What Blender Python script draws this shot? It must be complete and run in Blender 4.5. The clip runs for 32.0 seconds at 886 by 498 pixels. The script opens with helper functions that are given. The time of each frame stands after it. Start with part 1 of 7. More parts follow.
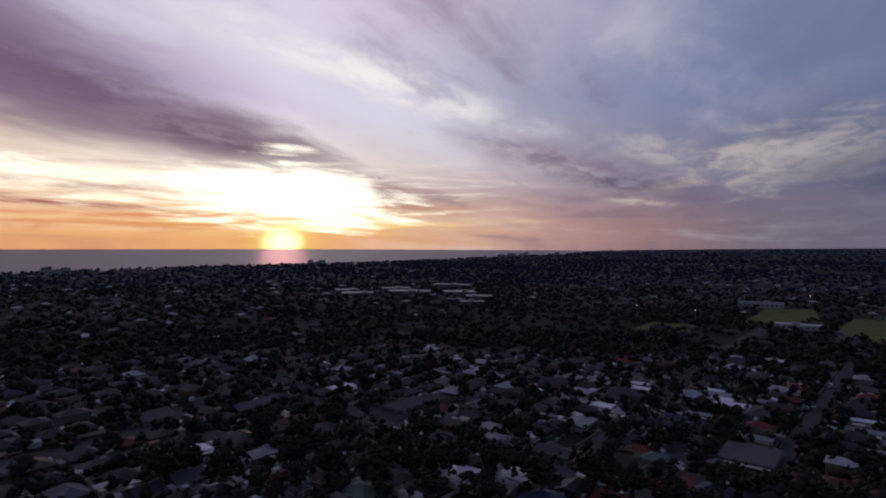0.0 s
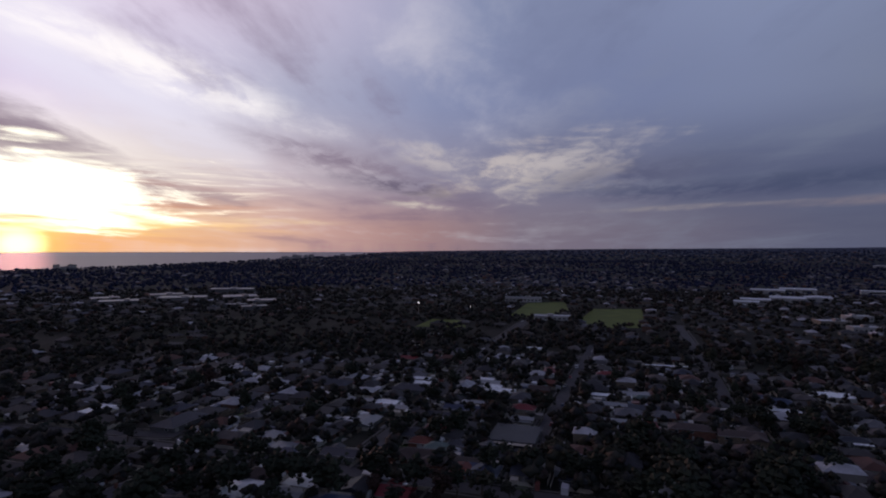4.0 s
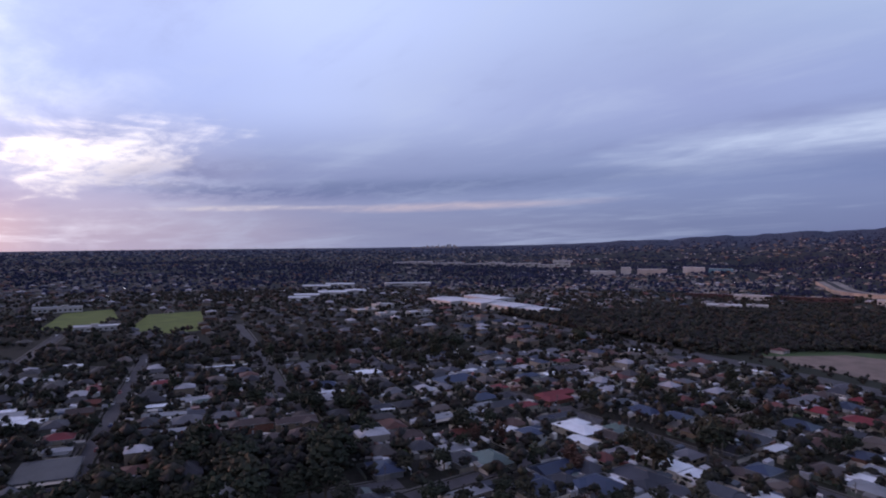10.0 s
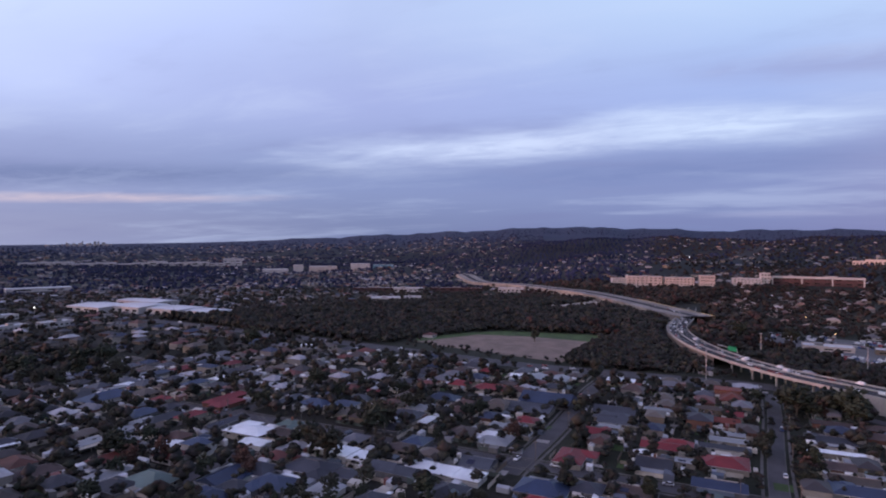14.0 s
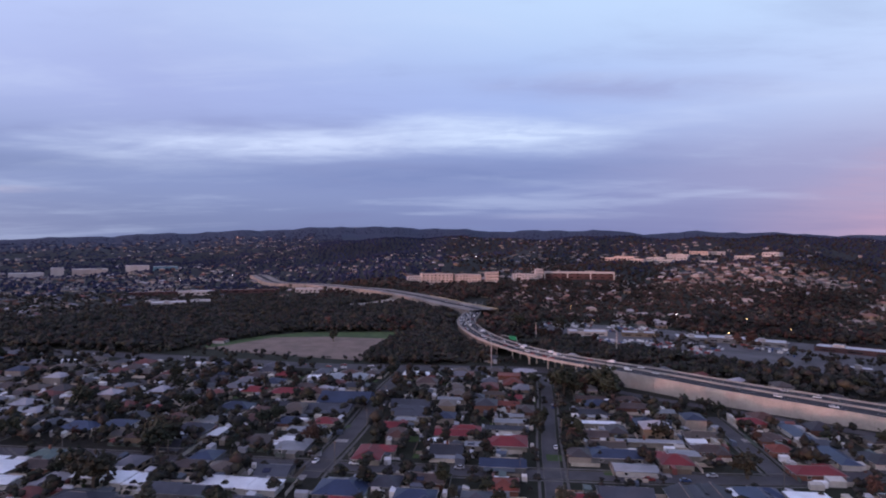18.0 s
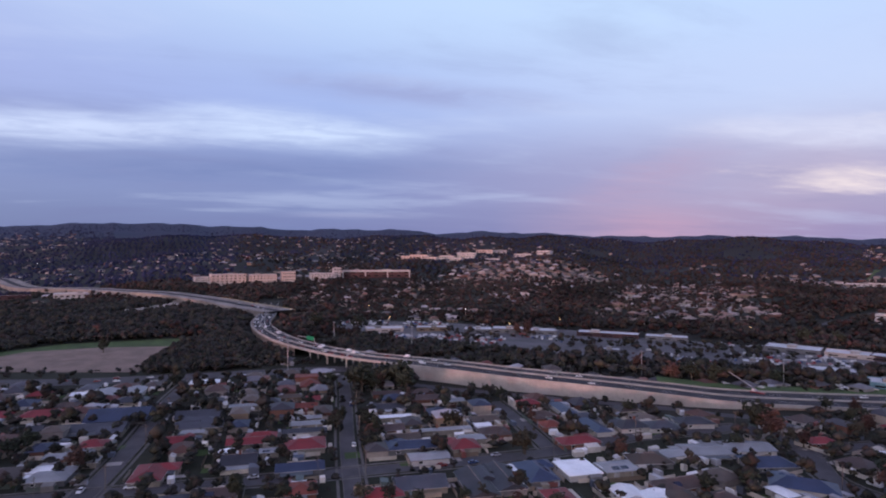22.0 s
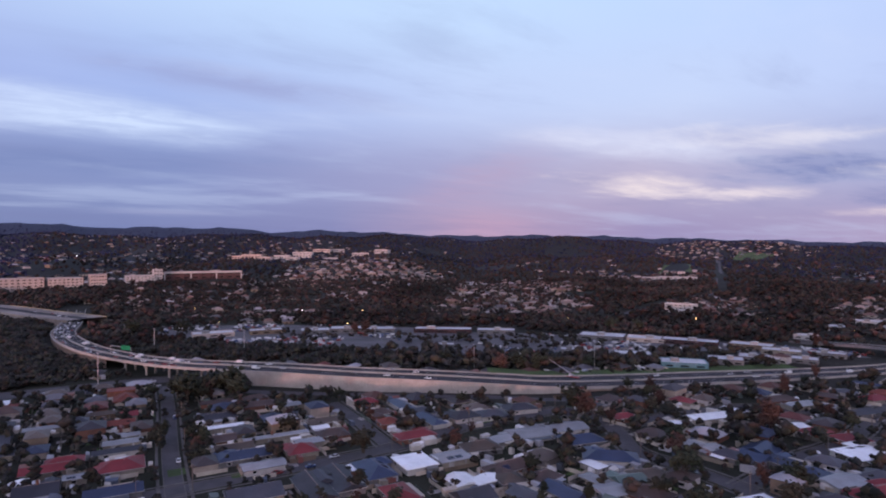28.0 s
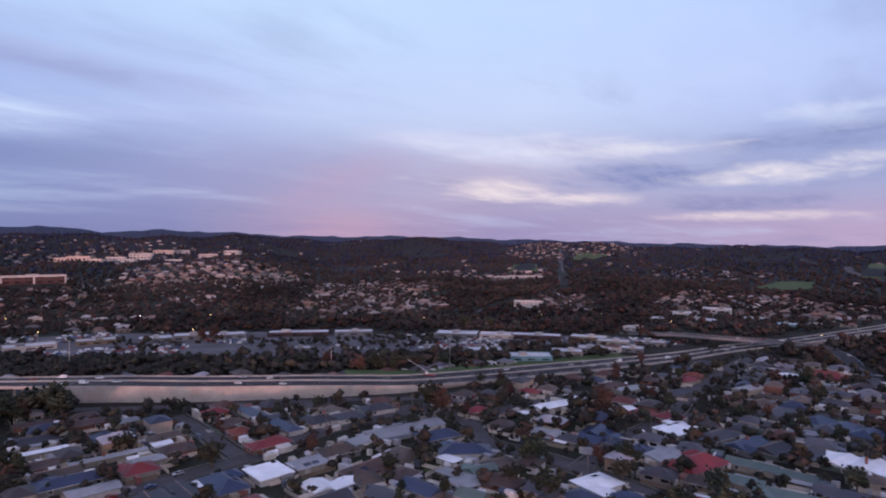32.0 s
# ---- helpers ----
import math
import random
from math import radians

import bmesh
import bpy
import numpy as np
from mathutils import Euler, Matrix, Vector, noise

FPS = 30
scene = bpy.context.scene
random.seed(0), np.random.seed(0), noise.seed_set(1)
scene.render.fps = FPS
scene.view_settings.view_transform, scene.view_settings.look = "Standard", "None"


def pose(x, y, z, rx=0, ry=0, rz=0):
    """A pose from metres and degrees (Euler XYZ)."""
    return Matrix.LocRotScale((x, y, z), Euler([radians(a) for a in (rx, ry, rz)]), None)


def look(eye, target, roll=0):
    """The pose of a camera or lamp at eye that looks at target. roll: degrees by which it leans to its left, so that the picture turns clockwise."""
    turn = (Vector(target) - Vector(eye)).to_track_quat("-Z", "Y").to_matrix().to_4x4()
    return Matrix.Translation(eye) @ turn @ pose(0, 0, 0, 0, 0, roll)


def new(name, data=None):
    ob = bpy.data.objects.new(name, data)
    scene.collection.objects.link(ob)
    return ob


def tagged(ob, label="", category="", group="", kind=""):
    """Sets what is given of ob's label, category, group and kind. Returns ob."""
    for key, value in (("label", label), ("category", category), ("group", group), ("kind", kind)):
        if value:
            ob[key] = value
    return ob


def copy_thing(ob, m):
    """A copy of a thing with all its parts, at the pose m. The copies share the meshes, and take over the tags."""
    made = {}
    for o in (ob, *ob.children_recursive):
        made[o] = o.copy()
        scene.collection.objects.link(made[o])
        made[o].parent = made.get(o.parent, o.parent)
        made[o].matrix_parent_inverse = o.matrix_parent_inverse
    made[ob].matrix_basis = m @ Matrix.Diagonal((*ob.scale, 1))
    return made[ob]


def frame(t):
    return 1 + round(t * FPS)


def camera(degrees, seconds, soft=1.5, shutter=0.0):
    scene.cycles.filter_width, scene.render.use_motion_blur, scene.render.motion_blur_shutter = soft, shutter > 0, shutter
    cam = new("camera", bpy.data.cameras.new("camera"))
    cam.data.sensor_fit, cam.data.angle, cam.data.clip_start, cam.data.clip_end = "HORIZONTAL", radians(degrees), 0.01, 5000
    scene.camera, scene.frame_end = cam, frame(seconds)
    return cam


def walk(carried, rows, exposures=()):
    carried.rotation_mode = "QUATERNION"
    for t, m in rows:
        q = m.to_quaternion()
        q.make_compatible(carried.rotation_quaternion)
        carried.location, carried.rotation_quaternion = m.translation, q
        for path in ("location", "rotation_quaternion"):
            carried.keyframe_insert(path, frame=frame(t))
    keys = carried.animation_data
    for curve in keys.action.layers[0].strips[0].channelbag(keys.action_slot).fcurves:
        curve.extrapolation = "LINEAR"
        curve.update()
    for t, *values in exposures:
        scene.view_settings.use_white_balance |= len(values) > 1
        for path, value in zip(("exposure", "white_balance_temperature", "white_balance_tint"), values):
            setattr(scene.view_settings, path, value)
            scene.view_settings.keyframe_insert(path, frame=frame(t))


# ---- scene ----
cam = camera(73.72, 32.0, soft=2.0)
EYE = (0.0, 0.0, 95.0)
# seconds, yaw, pitch, roll
PATH = [
    (0.0, 0.00, -0.68, -0.27),
    (0.5, -2.02, -0.61, -0.23),
    (1.0, -4.60, -0.60, -0.28),
    (1.5, -6.87, -0.58, -0.28),
    (2.0, -9.32, -0.53, -0.25),
    (2.5, -11.79, -0.51, -0.26),
    (3.0, -14.48, -0.48, -0.31),
    (3.5, -17.36, -0.45, -0.29),
    (5.5, -30.75, -0.33, -0.23),
    (6.0, -33.92, -0.29, -0.26),
    (6.5, -37.16, -0.29, -0.19),
    (7.0, -40.07, -0.26, -0.15),
    (7.5, -42.23, -0.26, -0.18),
    (8.0, -45.59, -0.25, -0.25),
    (8.5, -49.42, -0.27, -0.27),
    (9.0, -53.13, -0.24, -0.26),
    (9.5, -56.66, -0.24, -0.27),
    (10.0, -61.41, -0.21, -0.23),
    (10.5, -66.50, -0.19, -0.33),
    (11.0, -71.19, -0.23, -0.30),
    (11.5, -76.42, -0.24, -0.34),
    (12.0, -80.36, -0.26, -0.26),
    (12.5, -83.64, -0.27, -0.23),
    (13.0, -86.54, -0.26, -0.22),
    (13.5, -89.26, -0.27, -0.26),
    (14.0, -92.38, -0.29, -0.25),
    (14.5, -96.42, -0.31, -0.22),
    (15.0, -99.27, -0.32, -0.22),
    (15.5, -102.31, -0.31, -0.14),
    (17.5, -109.59, -0.30, -0.06),
    (18.0, -111.76, -0.29, -0.10),
    (18.5, -113.90, -0.32, -0.14),
    (19.0, -115.64, -0.31, -0.13),
    (19.5, -117.15, -0.31, -0.12),
    (20.0, -119.58, -0.31, -0.23),
    (20.5, -122.12, -0.31, -0.22),
    (21.0, -125.44, -0.33, -0.17),
    (21.5, -128.69, -0.34, -0.22),
    (22.0, -131.15, -0.36, -0.17),
    (22.5, -134.09, -0.39, -0.08),
    (23.0, -137.19, -0.42, -0.08),
    (23.5, -140.01, -0.44, -0.06),
    (24.0, -142.25, -0.45, -0.01),
    (24.5, -143.48, -0.46, -0.05),
    (25.0, -144.33, -0.47, -0.04),
    (25.5, -144.86, -0.47, -0.05),
    (27.5, -146.46, -0.43, -0.05),
    (28.0, -146.77, -0.42, -0.06),
    (28.5, -147.42, -0.41, -0.06),
    (29.0, -147.89, -0.40, -0.06),
    (29.5, -148.84, -0.38, -0.06),
    (30.0, -150.93, -0.36, -0.02),
    (30.5, -153.56, -0.35, -0.08),
    (31.0, -155.39, -0.34, -0.12),
    (31.5, -157.63, -0.32, -0.10),
    (32.0, -160.49, -0.32, -0.10),
]
EXPOSURES = [(0.0, -1.82), (3.5, -1.7), (5.5, -1.17), (7.0, -0.80), (9.0, -0.35), (11.5, 0.0), (14.5, 0.06), (32.0, 0.05)]
walk(cam, [(t, pose(*EYE, 90 + pitch, roll, yaw)) for t, yaw, pitch, roll in PATH], EXPOSURES)

# ---- sky and sun ----
SUN_AZ, SUN_EL = 344.8, 1.3


class Nodes:
    """Short hand for node trees."""

    def __init__(self, tree):
        self.tree = tree
        tree.nodes.clear()

    def add(self, kind, **props):
        n = self.tree.nodes.new(kind)
        for k, v in props.items():
            setattr(n, k, v)
        return n

    def put(self, socket, value):
        if isinstance(value, bpy.types.NodeSocket):
            self.tree.links.new(value, socket)
        elif value is not None:
            socket.default_value = (*value, 1.0) if socket.type == "RGBA" and len(value) == 3 else value

    def math(self, op, a, b=None, c=None, clamp=False):
        n = self.add("ShaderNodeMath", operation=op, use_clamp=clamp)
        for s, v in zip(n.inputs, (a, b, c)):
            self.put(s, v)
        return n.outputs[0]

    def span(self, value, a, b, c=0.0, d=1.0, smooth=True):
        n = self.add("ShaderNodeMapRange", interpolation_type="SMOOTHSTEP" if smooth else "LINEAR")
        for s, v in zip(n.inputs, (value, a, b, c, d)):
            self.put(s, v)
        return n.outputs[0]

    def mix(self, fac, a, b, mode="MIX"):
        n = self.add("ShaderNodeMix", data_type="RGBA", blend_type=mode)
        self.put(n.inputs[0], fac), self.put(n.inputs[6], a), self.put(n.inputs[7], b)
        return n.outputs[2]

    def xyz(self, x, y, z):
        n = self.add("ShaderNodeCombineXYZ")
        for s, v in zip(n.inputs, (x, y, z)):
            self.put(s, v)
        return n.outputs[0]

    def noise(self, vec, scale, detail=5.0, rough=0.55, distortion=0.0):
        n = self.add("ShaderNodeTexNoise")
        self.put(n.inputs["Vector"], vec)
        for k, v in (("Scale", scale), ("Detail", detail), ("Roughness", rough), ("Distortion", distortion)):
            n.inputs[k].default_value = v
        return n.outputs[0]

    def ramp(self, fac, stops, interpolation="LINEAR"):
        n = self.add("ShaderNodeValToRGB")
        n.color_ramp.interpolation = interpolation
        els = n.color_ramp.elements
        while len(els) < len(stops):
            els.new(0.5)
        for e, (p, c) in zip(els, stops):
            e.position, e.color = p, (*c, 1.0)
        self.put(n.inputs[0], fac)
        return n.outputs[0]


def lin(r, g, b, stops=0.0):
    """Linear colour from a display colour of 0 to 255, and stops."""
    return tuple((((v / 255 + 0.055) / 1.055) ** 2.4 if v > 10 else v / 3294) * 2 ** stops for v in (r, g, b))


world = bpy.data.worlds.new("dusk_sky")
scene.world = world
world.use_nodes = True
W = Nodes(world.node_tree)
way = W.add("ShaderNodeTexCoord").outputs["Generated"]
sep = W.add("ShaderNodeSeparateXYZ")
W.put(sep.inputs[0], way)
dx, dy, dz = sep.outputs
MID = radians(82)
turned_x = W.math("ADD", W.math("MULTIPLY", dx, math.cos(MID)), W.math("MULTIPLY", dy, -math.sin(MID)))
turned_y = W.math("ADD", W.math("MULTIPLY", dx, math.sin(MID)), W.math("MULTIPLY", dy, math.cos(MID)))
az = W.math("ADD", W.math("MULTIPLY", W.math("ARCTAN2", turned_x, turned_y), 57.2958), 82.0)
el = W.math("MULTIPLY", W.math("ARCSINE", dz), 57.2958)
# cloud sheet seen in perspective, combed along the wind
above = W.math("ADD", W.math("MAXIMUM", dz, 0.0), 0.10)
WIND = radians(24)
wx, wy = W.math("DIVIDE", dx, above), W.math("DIVIDE", dy, above)
along = W.math("ADD", W.math("MULTIPLY", wx, math.sin(WIND)), W.math("MULTIPLY", wy, math.cos(WIND)))
across = W.math("ADD", W.math("MULTIPLY", wx, math.cos(WIND)), W.math("MULTIPLY", wy, -math.sin(WIND)))
sheet = W.xyz(W.math("MULTIPLY", along, 0.30), across, 0.0)
big = W.noise(sheet, 0.9, 6.0, 0.55, 0.5)
fine = W.noise(W.xyz(W.math("MULTIPLY", along, 0.55), W.math("MULTIPLY", across, 1.0), 3.7), 2.3, 7.0, 0.60, 0.35)
wisp = W.noise(W.xyz(W.math("MULTIPLY", along, 0.62), W.math("MULTIPLY", across, 1.1), 8.1), 4.2, 7.0, 0.62, 0.4)
# streaks that lie level, for the far cloud
level = W.noise(W.xyz(W.math("MULTIPLY", az, 0.035), W.math("MULTIPLY", el, 0.32), 1.3), 1.0, 6.0, 0.55, 0.6)


def by_azimuth(rows):
    lo, hi = -60.0, 225.0
    return W.ramp(W.span(az, lo, hi, smooth=False), [((a - lo) / (hi - lo), lin(*c)) for a, c in rows])


low = by_azimuth([(-60, (190, 130, 120, 1.0)), (-40, (250, 190, 138, 1.5)), (-15, (255, 208, 138, 1.6)), (4, (226, 182, 164, 1.3)), (10, (206, 166, 160, 1.25)), (18, (186, 150, 152, 1.05)), (28, (162, 148, 168, 0.7)),
                  (54, (142, 147, 182, 0.2)), (86, (122, 134, 176, 0.0)), (118, (122, 134, 182, 0.0)), (136, (138, 142, 188, 0.0)), (150, (180, 157, 188, 0.0)),
                  (166, (156, 146, 188, 0.0)), (176, (164, 154, 192, 0.0)), (196, (184, 164, 198, 0.0)), (224, (180, 150, 180, 0.0))])
mid = by_azimuth([(-60, (150, 135, 150, 1.0)), (-40, (245, 220, 200, 1.6)), (-15, (255, 246, 235, 1.6)), (5, (205, 187, 196, 1.2)), (20, (168, 163, 188, 1.0)),
                  (45, (130, 138, 178, 0.45)), (75, (140, 154, 200, 0.0)), (105, (136, 150, 198, 0.0)), (122, (134, 148, 198, 0.0)), (146, (160, 160, 202, 0.0)),
                  (165, (186, 178, 208, 0.0)), (190, (162, 172, 214, 0.0)), (224, (150, 155, 200, 0.0))])
high = by_azimuth([(-60, (110, 105, 140, 1.2)), (-40, (140, 122, 150, 1.4)), (-15, (200, 188, 214, 1.75)), (5, (178, 178, 202, 1.4)), (20, (144, 152, 188, 1.3)),
                   (36, (144, 156, 198, 1.12)), (56, (170, 182, 222, 0.45)), (70, (168, 180, 226, 0.15)), (86, (166, 178, 228, 0.0)), (120, (164, 184, 236, 0.0)), (150, (192, 208, 246, 0.0)),
                   (170, (196, 212, 248, 0.0)), (196, (184, 200, 246, 0.0)), (224, (170, 186, 236, 0.0))])
top = by_azimuth([(-60, (115, 110, 145, 1.2)), (-40, (146, 130, 160, 1.4)), (-15, (212, 194, 214, 1.65)), (4, (200, 190, 212, 1.55)), (24, (148, 158, 194, 1.25)),
                  (46, (160, 172, 212, 1.0)), (64, (176, 190, 232, 0.45)), (84, (184, 200, 242, 0.0)), (120, (190, 214, 250, 0.0)), (150, (195, 220, 255, 0.0)), (190, (184, 206, 252, 0.0)),
                  (224, (160, 180, 236, 0.0))])
sky = W.mix(W.span(el, 1.0, 6.5), low, mid)
sky = W.mix(W.span(el, 6.0, 14.0), sky, high)
sky = W.mix(W.span(el, 13.0, 23.0), sky, top)
sky = W.mix(W.span(el, 26.0, 50.0), sky, lin(124, 126, 180))

# dark cloud against brighter gaps
near_sun = W.span(az, 45.0, 5.0)
cloud = W.math("ADD", W.math("MULTIPLY", big, 0.65), W.math("MULTIPLY", fine, 0.35))
cloud = W.mix(W.span(el, 14.0, 4.0), cloud, W.math("ADD", W.math("MULTIPLY", cloud, 0.5), W.math("MULTIPLY", level, 0.5)))
dark = W.span(cloud, 0.50, 0.64)
light = W.span(cloud, 0.50, 0.36)
sky = W.mix(W.math("MULTIPLY", dark, W.span(near_sun, 0, 1, 0.22, 0.5)), sky, W.mix(near_sun, lin(118, 122, 172), lin(134, 112, 142, 1.1)))
sky = W.mix(W.math("MULTIPLY", light, W.span(near_sun, 0, 1, 0.30, 0.36)), sky, W.mix(near_sun, lin(205, 218, 250), lin(246, 238, 242, 1.6)))


# bands of cloud that run with the wind and close up towards its vanishing point
lane = W.math("ADD", across, W.math("ADD", W.math("MULTIPLY", W.math("SUBTRACT", fine, 0.5), 0.9), W.math("MULTIPLY", W.math("SUBTRACT", big, 0.5), 0.7)))
lane = W.ramp(W.span(lane, -3.6, 1.6, smooth=False), [(k, (g, g, g)) for k, g in ((0.0, 0.35), (0.12, 0.05), (0.20, 0.0), (0.26, 0.30), (0.33, 0.72), (0.39, 1.0), (0.45, 0.80), (0.53, 0.58), (0.60, 0.50), (0.68, 0.40), (0.76, 0.26), (0.85, 0.18), (1.0, 0.34))])
sunward = W.math("MULTIPLY", W.span(az, 52.0, 22.0), W.span(el, 4.0, 9.0))
sky = W.mix(W.math("MULTIPLY", W.span(lane, 0.46, 0.02), W.math("MULTIPLY", sunward, 0.78)), sky, W.mix(W.span(az, -10.0, 25.0), lin(122, 101, 128, 1.25), lin(112, 118, 156, 0.85)))
sky = W.mix(W.math("MULTIPLY", W.span(lane, 0.52, 1.0), W.math("MULTIPLY", sunward, W.span(az, -8.0, 10.0, 0.72, 0.22))), sky, lin(226, 223, 238, 1.6))
# thin level streaks over the low sky round the sun
thread = W.noise(W.xyz(W.math("MULTIPLY", az, 0.07), W.math("MULTIPLY", el, 0.95), 6.3), 1.0, 5.0, 0.6, 0.5)
low_sun = W.math("MULTIPLY", W.span(az, 10.0, -8.0), W.math("MULTIPLY", W.span(el, 8.0, 5.0), W.span(el, 0.3, 1.2)))
sky = W.mix(W.math("MULTIPLY", W.span(thread, 0.50, 0.62), W.math("MULTIPLY", low_sun, 0.62)), sky, W.mix(W.span(el, 1.5, 5.0), lin(236, 150, 98, 1.25), lin(178, 130, 132, 1.2)))
sky = W.mix(W.math("MULTIPLY", W.span(thread, 0.50, 0.38), W.math("MULTIPLY", low_sun, 0.70)), sky, W.mix(W.span(el, 1.0, 3.5), lin(255, 208, 120, 1.7), lin(255, 244, 222, 2.0)))
sky = W.mix(W.math("MULTIPLY", W.span(el, 1.5, 0.1), W.span(az, 6.0, -12.0, 0.0, 0.5)), sky, lin(244, 158, 104, 1.3))


def patch(colour, where_az, where_el, wide, tall, tilt=0.0, ragged=0.6, strength=1.0):
    """A soft cloud or gap about one direction; tilt: degrees by which its right end rises."""
    global sky
    u, v = W.math("SUBTRACT", az, where_az), W.math("SUBTRACT", el, where_el)
    c, s = math.cos(radians(tilt)), math.sin(radians(tilt))
    p = W.math("DIVIDE", W.math("ADD", W.math("MULTIPLY", u, c), W.math("MULTIPLY", v, s)), wide)
    q = W.math("DIVIDE", W.math("SUBTRACT", W.math("MULTIPLY", v, c), W.math("MULTIPLY", u, s)), tall)
    far = W.math("SQRT", W.math("ADD", W.math("MULTIPLY", p, p), W.math("MULTIPLY", q, q)))
    rag = W.math("MULTIPLY", W.math("SUBTRACT", W.math("ADD", W.math("MULTIPLY", fine, 0.5), W.math("MULTIPLY", level, 0.5)), 0.5), ragged * 3)
    veil = W.math("MULTIPLY", W.span(W.math("ADD", far, rag), 1.25, 0.0), W.span(wisp, 0.36, 0.62, W.span(az, 30.0, 60.0, 0.2, 0.62), 1.0))
    sky = W.mix(W.math("MULTIPLY", veil, strength), sky, colour)


# banks and gaps in the cloud
patch(lin(236, 224, 220, 1.0), 31, 6.9, 7, 2.2, 14, 2.6, 0.75)
patch(lin(232, 222, 222, 0.95), 20, 7.8, 6, 1.6, -10, 2.6, 0.6)
patch(lin(238, 222, 214, 1.0), 21, 5.0, 5, 0.8, 8, 1.6, 0.8)
patch(lin(236, 222, 216, 1.0), 24, 6.4, 4.5, 1.2, 20, 2.6, 0.8)
patch(lin(230, 218, 220, 0.9), 28, 8.2, 6, 1.5, 18, 2.6, 0.6)
patch(lin(222, 216, 226, 0.8), 36, 9.4, 8, 1.6, 8, 2.6, 0.55)
patch(lin(240, 226, 216, 1.0), 18, 3.8, 5, 0.45, -6, 1.2, 0.9)
patch(lin(228, 216, 222, 0.9), 16, 9.5, 7, 0.9, -20, 1.6, 0.5)
patch(lin(248, 214, 176, 1.2), 5, 2.1, 7, 0.35, -1, 1.0, 0.6)
patch(lin(240, 226, 224, 1.3), 2, 6.4, 7, 0.5, -8, 1.4, 0.8)
patch(lin(200, 192, 206, 0.3), 44, 3.5, 10, 0.25, 2, 1.2, 0.8)
patch(lin(118, 96, 122, 1.2), -30, 12.6, 17, 3.6, -17, strength=0.6)
patch(lin(112, 92, 118, 1.2), -20, 8.8, 11, 1.3, -13, strength=0.7)
patch(lin(250, 244, 240, 1.7), -6, 15, 20, 2.4, -16, strength=0.7)
patch(lin(255, 252, 232, 2.6), -15, 4.6, 10, 2.6, -3, 0.3)
patch(lin(255, 246, 225, 2.0), -38, 5.8, 18, 1.7, -5)
patch(lin(240, 150, 110, 1.4), -25, 2.2, 16, 0.35, 0)
patch(lin(190, 120, 110, 1.3), -34, 3.1, 14, 0.4, -2)
patch(lin(125, 108, 132, 1.3), 10, 8.2, 13, 1.7, -12, strength=0.8)
patch(lin(120, 110, 140, 0.7), 17, 5.4, 9, 1.0, -9, strength=0.8)
patch(lin(118, 122, 160, 0.6), 38, 6.3, 11, 1.8, 6, strength=0.8)
patch(lin(108, 114, 158, 0.4), 46, 4.9, 14, 1.0, 2, strength=0.7)
patch(lin(196, 186, 208), 62, 3.9, 15, 0.45, 2)
patch(lin(116, 130, 176), 62, 6.0, 24, 1.2, 3, strength=0.8)
patch(lin(206, 219, 252), 97, 9.6, 21, 2.2, 4)
patch(lin(206, 222, 254), 117, 10.6, 15, 2.1, -3)
patch(lin(118, 134, 186), 110, 6.8, 26, 1.7, 2, strength=0.7)
patch(lin(150, 158, 200), 123, 2.8, 10, 0.4, 0)
patch(lin(146, 150, 196), 128, 14.5, 18, 1.6, -5, strength=0.6)
patch(lin(198, 160, 190), 151, 1.6, 6, 2.4, 0, 0.5, 0.5)
patch(lin(184, 160, 192), 150, 6.0, 9, 2.6, 22, 0.6, 0.5)
patch(lin(218, 222, 246), 164, 9.2, 13, 1.5, -8, strength=0.8)
patch(lin(236, 222, 228), 165, 5.4, 7, 1.3, -8, 1.5)
patch(lin(226, 214, 226), 174, 4.4, 7, 0.7, -2, 1.5)
patch(lin(128, 138, 188), 180, 6.4, 9, 1.6, -2, 1.7, 0.95)
patch(lin(134, 144, 192), 191, 8.8, 10, 1.8, 3, 1.8, 0.85)
patch(lin(132, 138, 186), 186, 3.9, 8, 1.0, 0, 1.6, 0.8)
patch(lin(224, 222, 238), 178, 9.0, 9, 1.2, -4, 1.8, 0.8)
patch(lin(226, 220, 234), 192, 6.3, 9, 1.1, 3, 1.9)
patch(lin(222, 206, 218), 187, 2.6, 9, 0.45, 0, 1.2)
patch(lin(210, 218, 246), 196, 11.0, 8, 1.2, 5, 1.8, 0.8)

# the thin bright cloud over the sun
u, v = W.math("DIVIDE", W.math("SUBTRACT", az, -14.0), 13.0), W.math("DIVIDE", W.math("SUBTRACT", el, 4.2), 3.4)
veil = W.math("ADD", W.math("SQRT", W.math("ADD", W.math("MULTIPLY", u, u), W.math("MULTIPLY", v, v))), W.math("ADD", W.math("MULTIPLY", W.math("SUBTRACT", fine, 0.5), 1.9), W.math("MULTIPLY", W.math("SUBTRACT", thread, 0.5), 1.8)))
sky = W.mix(W.math("MULTIPLY", W.span(veil, 1.1, 0.25), 0.92), sky, lin(255, 250, 228, 2.4))
